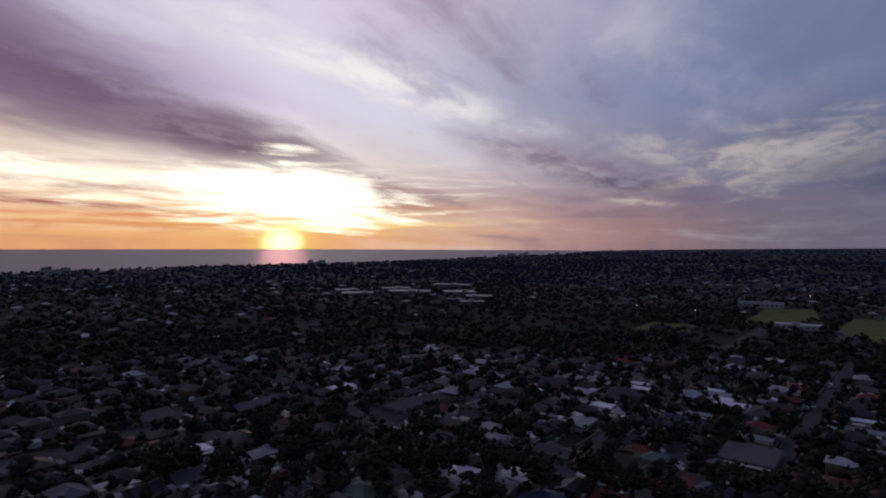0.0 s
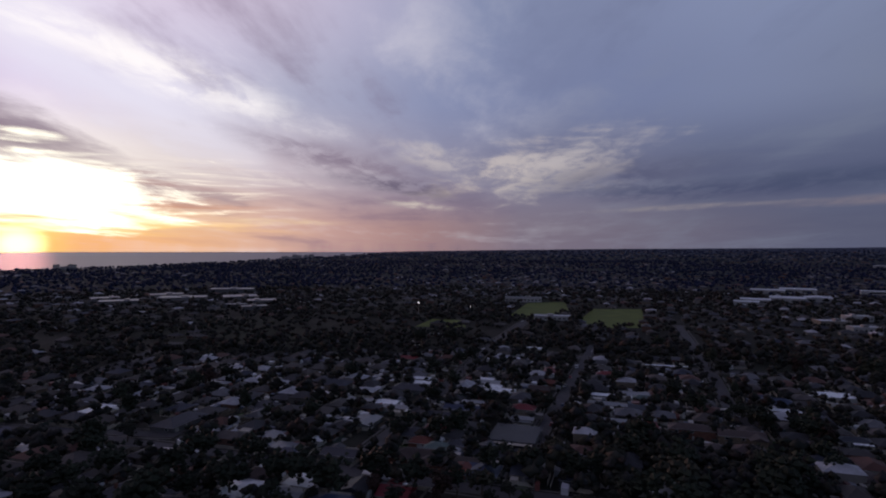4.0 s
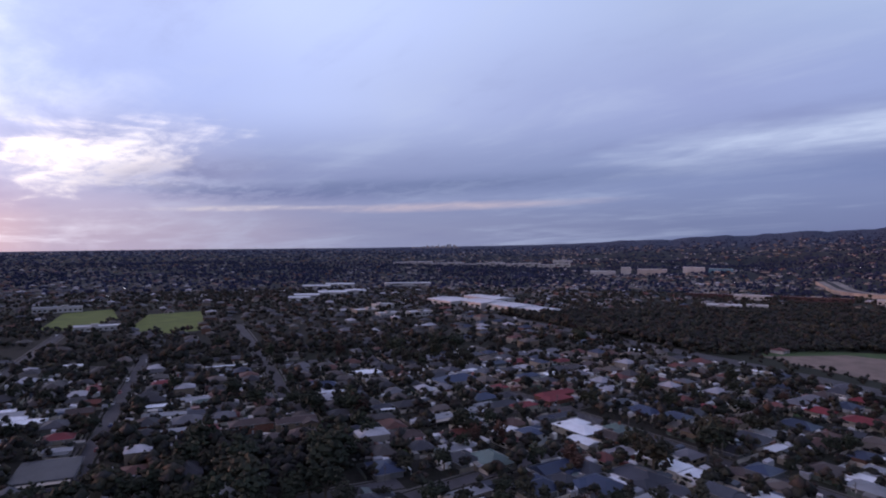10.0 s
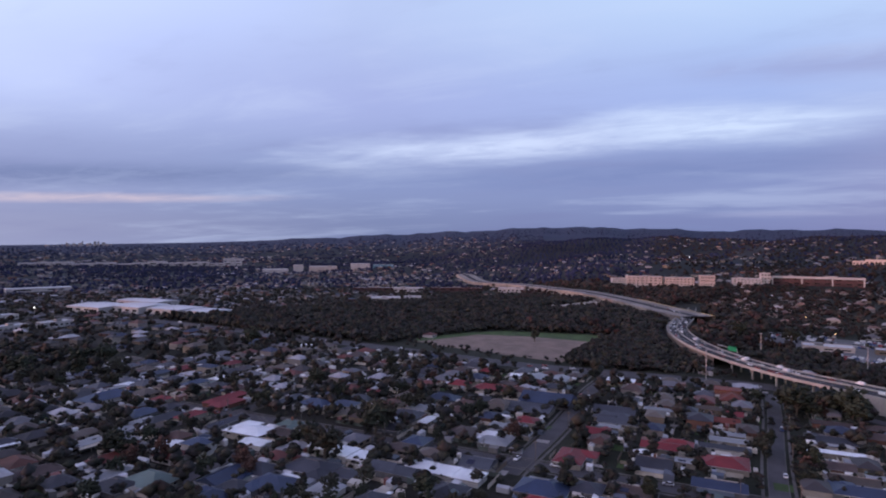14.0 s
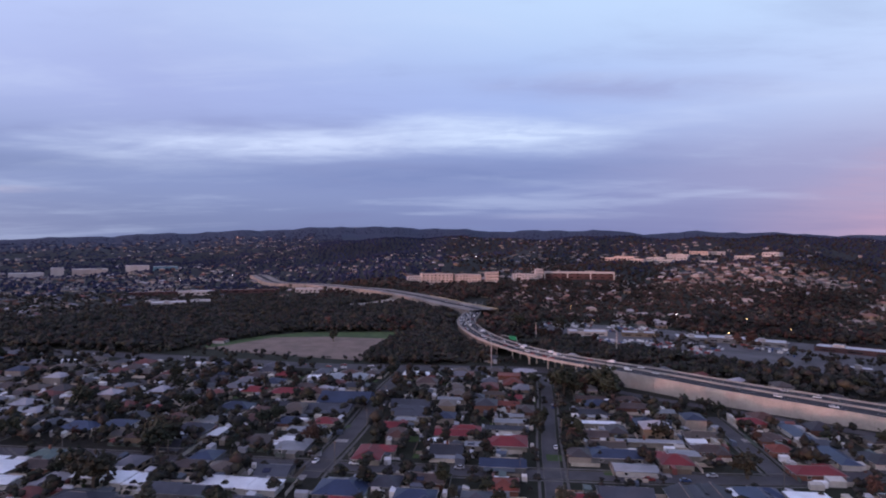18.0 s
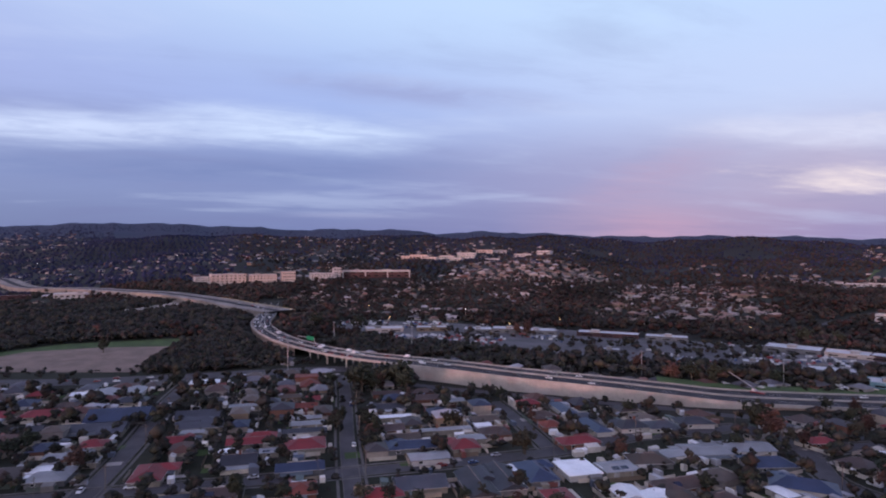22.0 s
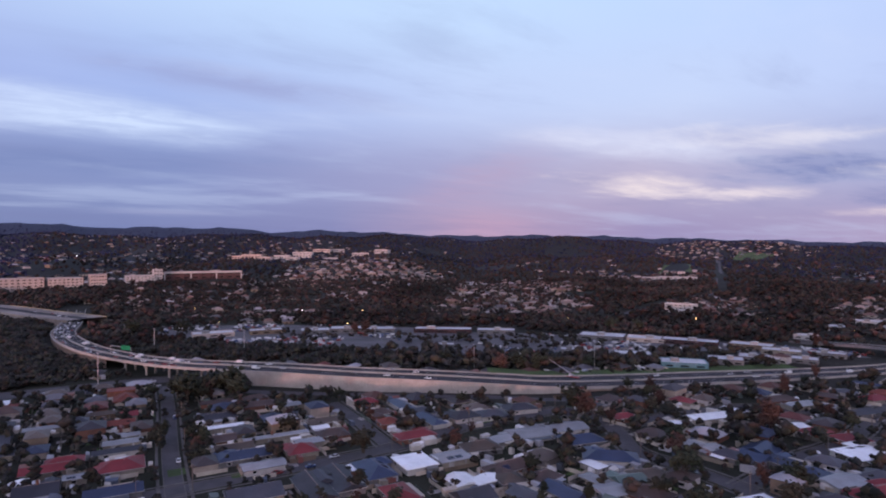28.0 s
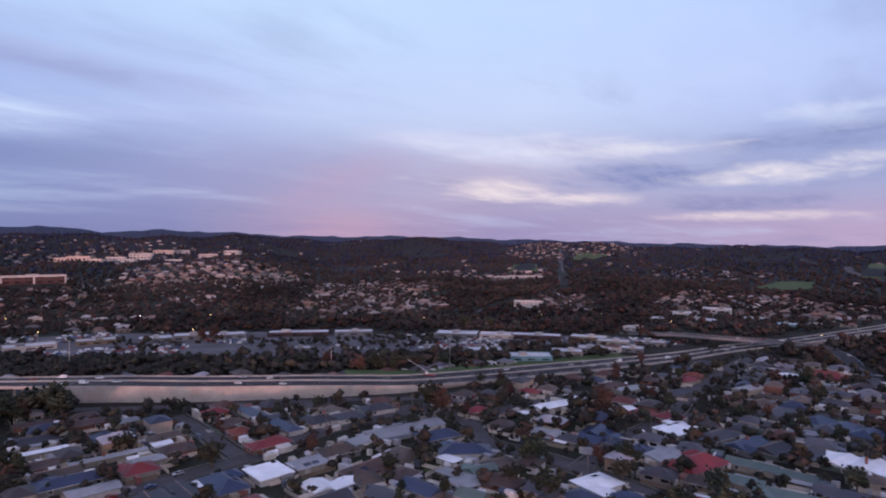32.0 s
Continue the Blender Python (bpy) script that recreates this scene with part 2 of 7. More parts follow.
# the sun's glow on the horizon
to_sun = W.math("SQRT", W.math("ADD", W.math("POWER", W.math("SUBTRACT", az, SUN_AZ - 360), 2.0), W.math("POWER", W.math("MULTIPLY", W.math("SUBTRACT", el, -0.1), 1.35), 2.0)))
sky = W.mix(W.math("MULTIPLY", W.span(to_sun, 4.6, 0.6), 0.6), sky, lin(255, 220, 110, 1.6))
sky = W.mix(W.math("MULTIPLY", W.span(to_sun, 2.5, 0.4), 0.95), sky, lin(255, 240, 170, 2.8))
sky = W.mix(W.span(az, 45.0, 5.0), sky, W.mix(1.0, sky, (1.12, 1.12, 1.12, 1), "MULTIPLY"))
air = W.add("ShaderNodeTexSky", sky_type="NISHITA", sun_disc=False, sun_elevation=radians(SUN_EL), sun_rotation=radians(SUN_AZ))
sky = W.mix(1.0, sky, W.mix(1.0, air.outputs[0], (0.006, 0.006, 0.006, 1), "MULTIPLY"), "ADD")
back = W.add("ShaderNodeBackground")
W.put(back.inputs[0], sky)
back.inputs[1].default_value = 1.0
W.put(W.add("ShaderNodeOutputWorld").inputs[0], back.outputs[0])

sun = new("sun", bpy.data.lights.new("sun", "SUN"))
sun.data.energy, sun.data.angle, sun.data.color = 2.4, radians(4.0), (1.0, 0.42, 0.40)
sun.matrix_world = look((0, 0, 0), (-math.sin(radians(SUN_AZ)) * math.cos(radians(SUN_EL)), -math.cos(radians(SUN_AZ)) * math.cos(radians(SUN_EL)), -math.sin(radians(SUN_EL))))

# ---- materials ----
def surface(name, colour, rough=0.8, metal=0.0, spread=0.25, grain=0.6, scale=0.15, per_object=0.0, per_island=(), bump=0.0, emit=0.0, spec=0.4):
    """A procedural surface: colour varied at two scales, and by object or by loose piece where wanted."""
    mat = bpy.data.materials.new(name)
    mat.use_nodes = True
    M = Nodes(mat.node_tree)
    place = M.add("ShaderNodeTexCoord").outputs["Object"]
    wide, close = M.noise(place, scale, 4.0), M.noise(place, scale * 9, 5.0, 0.65)
    c = (*colour, 1)
    if per_island:
        rnd = M.add("ShaderNodeNewGeometry").outputs["Random Per Island"]
        c = M.ramp(rnd, [(i / len(per_island), k) for i, k in enumerate(per_island)], "CONSTANT")
    shade = M.math("ADD", M.span(wide, 0.3, 0.7, 1 - spread, 1 + spread), M.span(close, 0.3, 0.7, -spread * grain, spread * grain))
    if per_object:
        rnd = M.add("ShaderNodeObjectInfo").outputs["Random"]
        shade = M.math("MULTIPLY", shade, M.span(rnd, 0, 1, 1 - per_object, 1 + per_object, smooth=False))
    c = M.mix(1.0, c, M.xyz(shade, shade, shade), "MULTIPLY")
    bsdf = M.add("ShaderNodeBsdfPrincipled")
    M.put(bsdf.inputs["Base Color"], c)
    M.put(bsdf.inputs["Roughness"], M.span(close, 0.2, 0.8, max(rough - 0.1, 0.02), min(rough + 0.1, 1.0)))
    bsdf.inputs["Metallic"].default_value, bsdf.inputs["Specular IOR Level"].default_value = metal, spec
    if emit:
        bsdf.inputs["Emission Color"].default_value, bsdf.inputs["Emission Strength"].default_value = (*colour, 1), emit
    if bump:
        b = M.add("ShaderNodeBump")
        b.inputs["Strength"].default_value, b.inputs["Distance"].default_value = bump, 0.3
        M.put(b.inputs["Height"], close)
        M.put(bsdf.inputs["Normal"], b.outputs[0])
    M.put(M.add("ShaderNodeOutputMaterial").inputs[0], bsdf.outputs[0])
    return mat


ROOFS = {
    "white": surface("white_roof_sheet", (0.781, 0.800, 0.818), 0.4, per_object=0.1, spread=0.1),
    "pale": surface("pale_roof_sheet", (0.238, 0.245, 0.260), 0.5, per_object=0.15, spread=0.14),
    "grey": surface("grey_roof_sheet", (0.050, 0.055, 0.069), 0.5, per_object=0.3, spread=0.18),
    "dark": surface("dark_roof_tile", (0.038, 0.040, 0.052), 0.6, per_object=0.3, spread=0.2),
    "blue": surface("slate_blue_roof_sheet", (0.027, 0.041, 0.083), 0.45, per_object=0.25, spread=0.18),
    "brown": surface("brown_roof_tile", (0.064, 0.046, 0.042), 0.75, per_object=0.25, spread=0.25),
    "tan": surface("tan_roof_tile", (0.074, 0.060, 0.050), 0.75, per_object=0.2, spread=0.2),
    "red": surface("red_roof_tile", (0.178, 0.024, 0.029), 0.6, per_object=0.15, spread=0.18),
    "orange": surface("terracotta_roof_tile", (0.152, 0.040, 0.028), 0.7, per_object=0.2, spread=0.25),
    "green": surface("grey_green_roof_sheet", (0.093, 0.136, 0.123), 0.5, per_object=0.15, spread=0.15),
}
WALLS = {
    "cream": surface("cream_render", (0.225, 0.202, 0.169), 0.85, per_object=0.15, spread=0.12, scale=0.5),
    "white": surface("white_render", (0.442, 0.425, 0.404), 0.8, per_object=0.1, spread=0.1, scale=0.5),
    "brick": surface("red_brick", (0.154, 0.070, 0.049), 0.9, per_object=0.2, spread=0.25, scale=1.0),
    "tan": surface("tan_brick", (0.168, 0.126, 0.090), 0.9, per_object=0.2, spread=0.2, scale=1.0),
    "grey": surface("grey_render", (0.133, 0.133, 0.139), 0.85, per_object=0.2, spread=0.15, scale=0.5),
}
FASCIA = surface("painted_fascia", (0.272, 0.264, 0.256), 0.6, per_object=0.4)
GLASS = surface("dark_window_glass", (0.015, 0.017, 0.02), 0.12, spec=0.6)
FRAME = surface("white_window_frame", (0.55, 0.55, 0.54), 0.5)
DOOR = surface("garage_door_sheet", (0.300, 0.292, 0.285), 0.55, per_object=0.35)
SOLAR = surface("solar_cell", (0.012, 0.016, 0.04), 0.15, spec=0.6)
ASPHALT = surface("asphalt", (0.046, 0.045, 0.050), 0.93, spread=0.22, scale=0.08, spec=0.15)
STREET = surface("street_asphalt", (0.070, 0.066, 0.071), 0.9, spread=0.22, scale=0.08)
WORN = surface("worn_asphalt", (0.105, 0.10, 0.105), 0.9, spread=0.25, scale=0.04)
YELLOW = surface("yellow_lit_fascia", (0.42, 0.36, 0.19), 0.8, spread=0.2, scale=0.1)
FOOTPATH = surface("concrete_path", (0.115, 0.106, 0.10), 0.9, spread=0.2, scale=0.3)
CONCRETE = surface("pale_concrete", (0.322, 0.299, 0.276), 0.85, spread=0.14, scale=0.1)
PAINT = surface("road_paint", (0.55, 0.55, 0.53), 0.7)
GRASS = surface("lawn", (0.050, 0.085, 0.022), 0.95, spread=0.3, scale=0.08, bump=0.3)
SPORT = surface("sports_turf", (0.108, 0.138, 0.020), 0.95, spread=0.15, scale=0.05)
DUST = surface("dusty_roadbase", (0.23, 0.20, 0.175), 0.9, spread=0.3, scale=0.03)
SOIL = surface("bare_soil", (0.205, 0.150, 0.118), 0.95, spread=0.2, scale=0.06, bump=0.4)
BARK = surface("grey_bark", (0.10, 0.08, 0.06), 0.9)
LEAVES = [surface("leaf_" + n, c, 0.8, spread=0.35, scale=0.4, per_object=0.3, spec=0.2) for n, c in (("dark_green", (0.024, 0.030, 0.019)), ("grey_green", (0.036, 0.038, 0.028)), ("olive", (0.034, 0.034, 0.022)), ("rust", (0.054, 0.031, 0.025)))]
STEEL = surface("galvanised_steel", (0.32, 0.33, 0.34), 0.45, 0.6)
TYRE = surface("tyre_rubber", (0.02, 0.02, 0.02), 0.8)
CARS = [surface("car_paint_" + n, c, 0.3, spread=0.04, spec=0.6) for n, c in (("white", (0.7, 0.7, 0.7)), ("silver", (0.35, 0.36, 0.38)), ("black", (0.02, 0.02, 0.025)), ("red", (0.25, 0.02, 0.02)), ("blue", (0.03, 0.06, 0.16)))]
LAMP = surface("lit_lamp", (1.0, 0.93, 0.80), emit=14.0)
AMBER = surface("amber_lamp", (1.0, 0.62, 0.22), emit=10.0)
SIGN = surface("green_sign_sheet", (0.01, 0.16, 0.07), 0.4)


# ---- building blocks ----
class Shape:
    """Gathers corners and faces for one mesh."""

    def __init__(self):
        self.v, self.f = [], []

    def add(self, pts, faces):
        n = len(self.v)
        self.v += [tuple(p) for p in pts]
        self.f += [tuple(n + i for i in f) for f in faces]
        return self

    def box(self, x0, x1, y0, y1, z0, z1, taper=0.0):
        t = taper
        return self.add([(x0, y0, z0), (x1, y0, z0), (x1, y1, z0), (x0, y1, z0), (x0 + t, y0 + t, z1), (x1 - t, y0 + t, z1), (x1 - t, y1 - t, z1), (x0 + t, y1 - t, z1)],
                        [(3, 2, 1, 0), (4, 5, 6, 7), (0, 1, 5, 4), (1, 2, 6, 5), (2, 3, 7, 6), (3, 0, 4, 7)])

    def beam(self, a, b, r0, r1, sides=6):
        a, b = Vector(a), Vector(b)
        q = (b - a).to_track_quat("Z", "Y")
        ring = [Vector((math.cos(2 * math.pi * i / sides), math.sin(2 * math.pi * i / sides), 0)) for i in range(sides)]
        pts = [a + q @ (p * r0) for p in ring] + [b + q @ (p * r1) for p in ring]
        return self.add(pts, [(i, (i + 1) % sides, sides + (i + 1) % sides, sides + i) for i in range(sides)] + [tuple(range(sides))[::-1], tuple(range(sides, 2 * sides))])

    def mesh(self, name, material):
        me = bpy.data.meshes.new(name)
        me.from_pydata(self.v, [], self.f)
        me.materials.append(material)
        me.update()
        return me


def part(name, shape, material, parent, label=""):
    ob = new(name, shape.mesh(name, material) if isinstance(shape, Shape) else shape)
    ob.parent = parent
    return tagged(ob, label)


def thing(name, m, label, category, group=""):
    ob = new(name)
    ob.matrix_world = m
    ob.empty_display_size = 0.5
    return tagged(ob, label, category, group)


def setting(name, shape, material, label, category="", kind="structure"):
    return tagged(new(name, shape.mesh(name, material)), label, category or name.split("_")[0], kind=kind)


def bearing(deg):
    return Vector((math.sin(radians(deg)), math.cos(radians(deg)), 0))


# ---- the lie of the land ----
SKYLINE_AZ = (-60, -30, 14, 26, 37, 53, 66, 72, 79, 85, 90, 95, 103, 111, 117, 123, 127, 131, 135, 139, 145, 149, 155, 160, 166, 172, 182, 191, 198, 240, 300)
SKYLINE_EL = (-0.7, -0.7, -0.72, -0.5, -0.33, -0.14, 0.12, 0.28, 0.64, 0.95, 1.22, 1.45, 1.86, 1.69, 1.42, 1.5, 1.47, 1.13, 1.33, 1.22, 0.95, 0.84, 0.9, 0.86, 0.64, 0.5, 0.22, 0.02, 0.02, 0.2, -0.7)
RISE_FROM = ((-60, 1900), (20, 1800), (60, 1500), (85, 1300), (105, 950), (125, 800), (150, 760), (175, 760), (200, 900), (240, 1200), (300, 1900))
COAST = ((-60, 1800), (-37, 2040), (-16, 2400), (-7, 2540), (1, 2950), (6, 3350), (12, 4000), (15, 4950), (240, 9000), (280, 2000), (300, 2000))
EDGE = 4930.0


def unwrap(az):
    return np.where(np.asarray(az) > 300, np.asarray(az) - 360, az)


def sea_level(r):
    return 30.0 * np.clip((np.asarray(r, float) - 1900) / 3000, -0.1, 1.1)


def land(x, y):
    """Height of the ground."""
    x, y = np.asarray(x, float), np.asarray(y, float)
    r, az = np.hypot(x, y), unwrap(np.degrees(np.arctan2(x, y)) % 360)
    r0 = np.interp(az, *zip(*RISE_FROM))
    bumps = np.clip((az - 70) / 12, 0, 1) * (0.06 * np.sin(az * 0.9) + 0.045 * np.sin(az * 2.1 + 1) + 0.03 * np.sin(az * 4.7))
    crest = EYE[2] + EDGE * np.tan(np.radians(np.interp(az, SKYLINE_AZ, SKYLINE_EL) + bumps))
    k = np.clip((r - r0) / (EDGE - r0), 0, 1.02)
    z = crest * k ** np.interp(az, (40, 60, 92, 106), (1.08, 1.9, 1.9, 1.08))
    roll = np.sin(x * 0.0062 + 1.3) * np.cos(y * 0.0051) + 0.6 * np.sin(x * 0.013 + y * 0.009)
    z = z + roll * np.clip((r - r0) / 900, 0, 1) * np.clip((EDGE - r) / 1500, 0, 1) * np.interp(az, (60, 110, 200), (2, 13, 10))
    # a wooded ridge in front of the far range
    near = np.clip((az - 92) / 24, 0, 1) * np.clip((215 - az) / 15, 0, 1)
    top_r = 2760 + 160 * np.sin(az * 0.31)
    top_z = EYE[2] + top_r * np.tan(np.radians(np.interp(az, SKYLINE_AZ, SKYLINE_EL) - np.interp(az, (100, 124, 140, 200), (0.9, 0.75, 0.42, 0.3)) - 0.16 * np.sin(az * 0.42 + 1) - 0.10 * np.sin(az * 1.1)))
    up = np.clip((r - 2230) / (top_r - 2230), 0, 1)
    up = up * up * (3 - 2 * up)
    ridge = z * (1 - up) + top_z * up
    down = np.clip((r - top_r) / 900, 0, 1)
    again = np.clip((r - 3900) / (EDGE - 3900), 0, 1.02)
    ridge = np.where(r > top_r, top_z - 55 * down * down * (3 - 2 * down) * (1 - again) + (crest - top_z) * again, ridge)
    z = z * (1 - near) + ridge * near
    coast = np.interp(az, *zip(*COAST))
    shore = np.maximum(z, sea_level(r) + 1.5)
    low = np.clip((r - coast + 60) / 60, 0, 1)
    wet = (az < 20) | (az > 260)
    return np.where(wet, np.where(r > 1700, shore * (1 - low) + (sea_level(r) - 12) * low, np.minimum(z, 1)), z)


def ground_sheet():
    rings = np.concatenate([[0, 100], np.arange(200, 1000, 40), np.arange(1000, 2400, 70), np.arange(2400, EDGE, 110), [EDGE, EDGE + 25]])
    spokes = 480
    a = np.linspace(0, 2 * math.pi, spokes, endpoint=False)
    X, Y = np.outer(rings, np.sin(a)), np.outer(rings, np.cos(a))
    Z = land(X, Y)
    Z[-1] -= 150
    v = np.stack([X, Y, Z], -1).reshape(-1, 3)
    i, j = np.meshgrid(np.arange(len(rings) - 1), np.arange(spokes), indexing="ij")
    k = (j + 1) % spokes
    f = np.stack([i * spokes + j, (i + 1) * spokes + j, (i + 1) * spokes + k, i * spokes + k], -1).reshape(-1, 4)[:, ::-1]
    return v, f


def bulk(name, v, f, material, label, category, kind="stuff", smooth=False):
    me = bpy.data.meshes.new(name)
    me.from_pydata(np.asarray(v).tolist(), [], np.asarray(f).tolist())
    me.materials.append(material)
    if smooth:
        me.polygons.foreach_set("use_smooth", np.ones(len(me.polygons), bool))
    me.update()
    return tagged(new(name, me), label, category, kind=kind)


EARTH = bpy.data.materials.new("suburban_ground")
EARTH.use_nodes = True
M = Nodes(EARTH.node_tree)
place = M.add("ShaderNodeTexCoord").outputs["Object"]
patchy, small, broad = M.noise(place, 0.02, 5.0), M.noise(place, 0.25, 6.0, 0.65), M.noise(place, 0.0025, 4.0)
tone = M.ramp(patchy, [(0.3, (0.020, 0.021, 0.015)), (0.5, (0.029, 0.027, 0.022)), (0.62, (0.048, 0.042, 0.036)), (0.8, (0.029, 0.032, 0.019))])
tone = M.mix(M.span(small, 0.35, 0.7), tone, M.mix(1.0, tone, (0.55, 0.55, 0.5, 1), "MULTIPLY"))
tone = M.mix(M.span(broad, 0.45, 0.6, 0.0, 0.5), tone, (0.028, 0.036, 0.02, 1))
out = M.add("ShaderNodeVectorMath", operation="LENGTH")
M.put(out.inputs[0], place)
tone = M.mix(M.span(out.outputs["Value"], 900, 1900, 0.0, 0.6), tone, (0.020, 0.026, 0.036, 1))  # woodland floor beyond the town, its blue cast painted in for haze
tone = M.mix(M.span(out.outputs["Value"], 3300, 4300), tone, (0.036, 0.047, 0.084, 1))  # far range under trees: distance haze put into the ground colour as blue
bsdf = M.add("ShaderNodeBsdfPrincipled")
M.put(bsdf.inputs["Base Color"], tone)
bsdf.inputs["Roughness"].default_value, bsdf.inputs["Specular IOR Level"].default_value = 0.95, 0.2
M.put(M.add("ShaderNodeOutputMaterial").inputs[0], bsdf.outputs[0])
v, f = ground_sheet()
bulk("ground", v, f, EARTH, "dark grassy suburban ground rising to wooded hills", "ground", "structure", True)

SEA = bpy.data.materials.new("sea_water")
SEA.use_nodes = True
M = Nodes(SEA.node_tree)
place = M.add("ShaderNodeTexCoord").outputs["Object"]
b = M.add("ShaderNodeBump")
b.inputs["Strength"].default_value, b.inputs["Distance"].default_value = 0.06, 2.0
M.put(b.inputs["Height"], M.noise(place, 0.02, 6.0))
bsdf = M.add("ShaderNodeBsdfPrincipled")
# pale pinkish base holds the sky's sheen; the water itself is darker
bsdf.inputs["Base Color"].default_value, bsdf.inputs["Roughness"].default_value = (0.24, 0.195, 0.195, 1), 0.48
M.put(bsdf.inputs["Normal"], b.outputs[0])
M.put(M.add("ShaderNodeOutputMaterial").inputs[0], bsdf.outputs[0])
rings, az_s = np.linspace(1650, 4960, 44), np.radians(np.arange(-95, 25, 1.5))
X, Y = np.outer(rings, np.sin(az_s)), np.outer(rings, np.cos(az_s))
v = np.stack([X, Y, sea_level(np.hypot(X, Y))], -1).reshape(-1, 3)
n = len(az_s)
i, j = np.meshgrid(np.arange(len(rings) - 1), np.arange(n - 1), indexing="ij")
f = np.stack([i * n + j, i * n + j + 1, (i + 1) * n + j + 1, (i + 1) * n + j], -1).reshape(-1, 4)[:, ::-1]
bulk("water", v, f, SEA, "calm grey sea under the setting sun", "sea", "structure", True)

# ---- roads ----
ROAD_POINTS = []


def smooth(points, step=8.0):
    """Points at even steps along a smooth line through the given ones."""
    pts = [np.array(p, float) for p in points]
    pts = [2 * pts[0] - pts[1]] + pts + [2 * pts[-1] - pts[-2]]
    out = []
    for a, b, c, d in zip(pts, pts[1:], pts[2:], pts[3:]):
        n = max(1, int(np.linalg.norm(c - b) / step))
        for i in range(n):
            t = i / n
            out.append(0.5 * (2 * b + (c - a) * t + (2 * a - 5 * b + 4 * c - d) * t ** 2 + (3 * b - a - 3 * c + d) * t ** 3))
    return out + [pts[-2]]


def sides(line):
    line = np.array(line, float)
    d = np.gradient(line[:, :2], axis=0)
    d /= np.linalg.norm(d, axis=1)[:, None]
    return np.stack([d[:, 1], -d[:, 0]], -1)


def ribbon(line, left, right, z0, z1=None, shape=None):
    """A strip along a line between two offsets to its right; with z1 it has a top and two sides."""
    shape = shape or Shape()
    line = np.array(line, float)
    nrm = sides(line)
    base = line[:, 2] if line.shape[1] > 2 else np.zeros(len(line))
    left, right = np.broadcast_to(left, len(line))[:, None], np.broadcast_to(right, len(line))[:, None]
    A, B = line[:, :2] + nrm * left, line[:, :2] + nrm * right
    top = z0 if z1 is None else z1
    pts, n = [], len(line)
    for k in range(n):
        pts += [(*A[k], base[k] + top), (*B[k], base[k] + top)]
    faces = [(2 * k, 2 * k + 1, 2 * k + 3, 2 * k + 2) for k in range(n - 1)]
    shape.add(pts, [f[::-1] for f in faces] if left.mean() < right.mean() else faces)
    if z1 is not None:
        for E, flip in ((A, False), (B, True)):
            pts = []
            for k in range(n):
                pts += [(*E[k], base[k] + z0), (*E[k], base[k] + z1)]
            f = [(2 * k, 2 * k + 2, 2 * k + 3, 2 * k + 1) for k in range(n - 1)]
            shape.add(pts, [q[::-1] for q in f] if flip else f)
    return shape


lift = [0.03]


def on_land(line, dz=0.0):
    return [(p[0], p[1], float(land(p[0], p[1])) + dz) for p in line]


def street(points, width=7.6, paths=True, label="quiet asphalt street between houses"):
    line = smooth(points)
    lift[0] += 0.004
    flat = on_land(line)
    h = width / 2
    setting("road", ribbon(flat, -h, h, lift[0]), STREET, label, "road")
    if paths:
        s = Shape()
        for e in (-1, 1):
            ribbon(flat, e * h if e > 0 else -h - 0.35, h + 0.35 if e > 0 else -h, -0.1, 0.16, s)
        setting("kerb", s, FOOTPATH, "low concrete kerb along a street", "kerb")
        s = Shape()
        for e in (-1, 1):
            a, b = sorted((e * (h + 1.7), e * (h + 2.9)))
            ribbon(flat, a, b, -0.1, 0.14, s)
        setting("pavement", s, FOOTPATH, "narrow concrete footpath beside a street", "footpath")
    for p in line:
        ROAD_POINTS.append((p[0], p[1], h + 2.6))
    return line


S_A = street([(365, 160), (342, 115), (315, 63), (264, -32), (224, -107), (172, -214), (160, -262), (146, -290), (130, -322)], 9.0)
S_B = street([(150, -98), (189, -121), (245, -153), (321, -199), (372, -228)], 6.8)
S_C = street([(245, -38), (303, -72), (379, -111), (430, -142)], 8.0)
S_D = street([(174, -219), (213, -241), (250, -260)], 7.0)
S_X = street([(330, 92), (290, 76), (235, 98), (190, 118)], 7.0)
S_H = street([(335, 105), (420, 62), (520, 10)], 6.5)
S_E = street([(118, -322), (93, -304), (75, -276), (51, -267), (28, -256), (0, -238)], 9.0)
S_G = street([(93, -304), (82, -330), (66, -356), (40, -388), (8, -396)], 7.5)
S_F = street([(28, -256), (12, -305), (-8, -349), (-27, -424), (-61, -514), (-80, -560)], 8.0)
S_I = street([(-8, -349), (-60, -372), (-120, -392)], 7.0)
S_0 = street([(120, 224), (179, 294), (288, 423), (330, 476)], 7.0)
S_1 = street([(60, 262), (130, 352), (163, 401), (231, 495), (280, 558), (360, 660)], 8.0)
S_2 = street([(270, 250), (284, 270), (347, 348), (511, 561)], 8.0)
S_R = street([(-60, 330), (37, 255), (86, 215), (150, 165), (200, 128)], 9.0)
S_3 = street([(-190, 240), (-153, 288), (-132, 376), (-86, 492), (-40, 620)], 10.0)
S_4 = street([(-230, 430), (-132, 376), (-20, 320)], 8.0)
S_5 = street([(40, 470), (231, 495), (288, 423), (347, 348), (420, 300)], 8.0)
MAIN = street([(760, 340), (634, 151), (563, 47), (515, -20), (471, -80), (436, -150), (408, -209), (386, -252), (372, -300), (366, -350)], 21.0, False, "wide arterial road with light traffic")
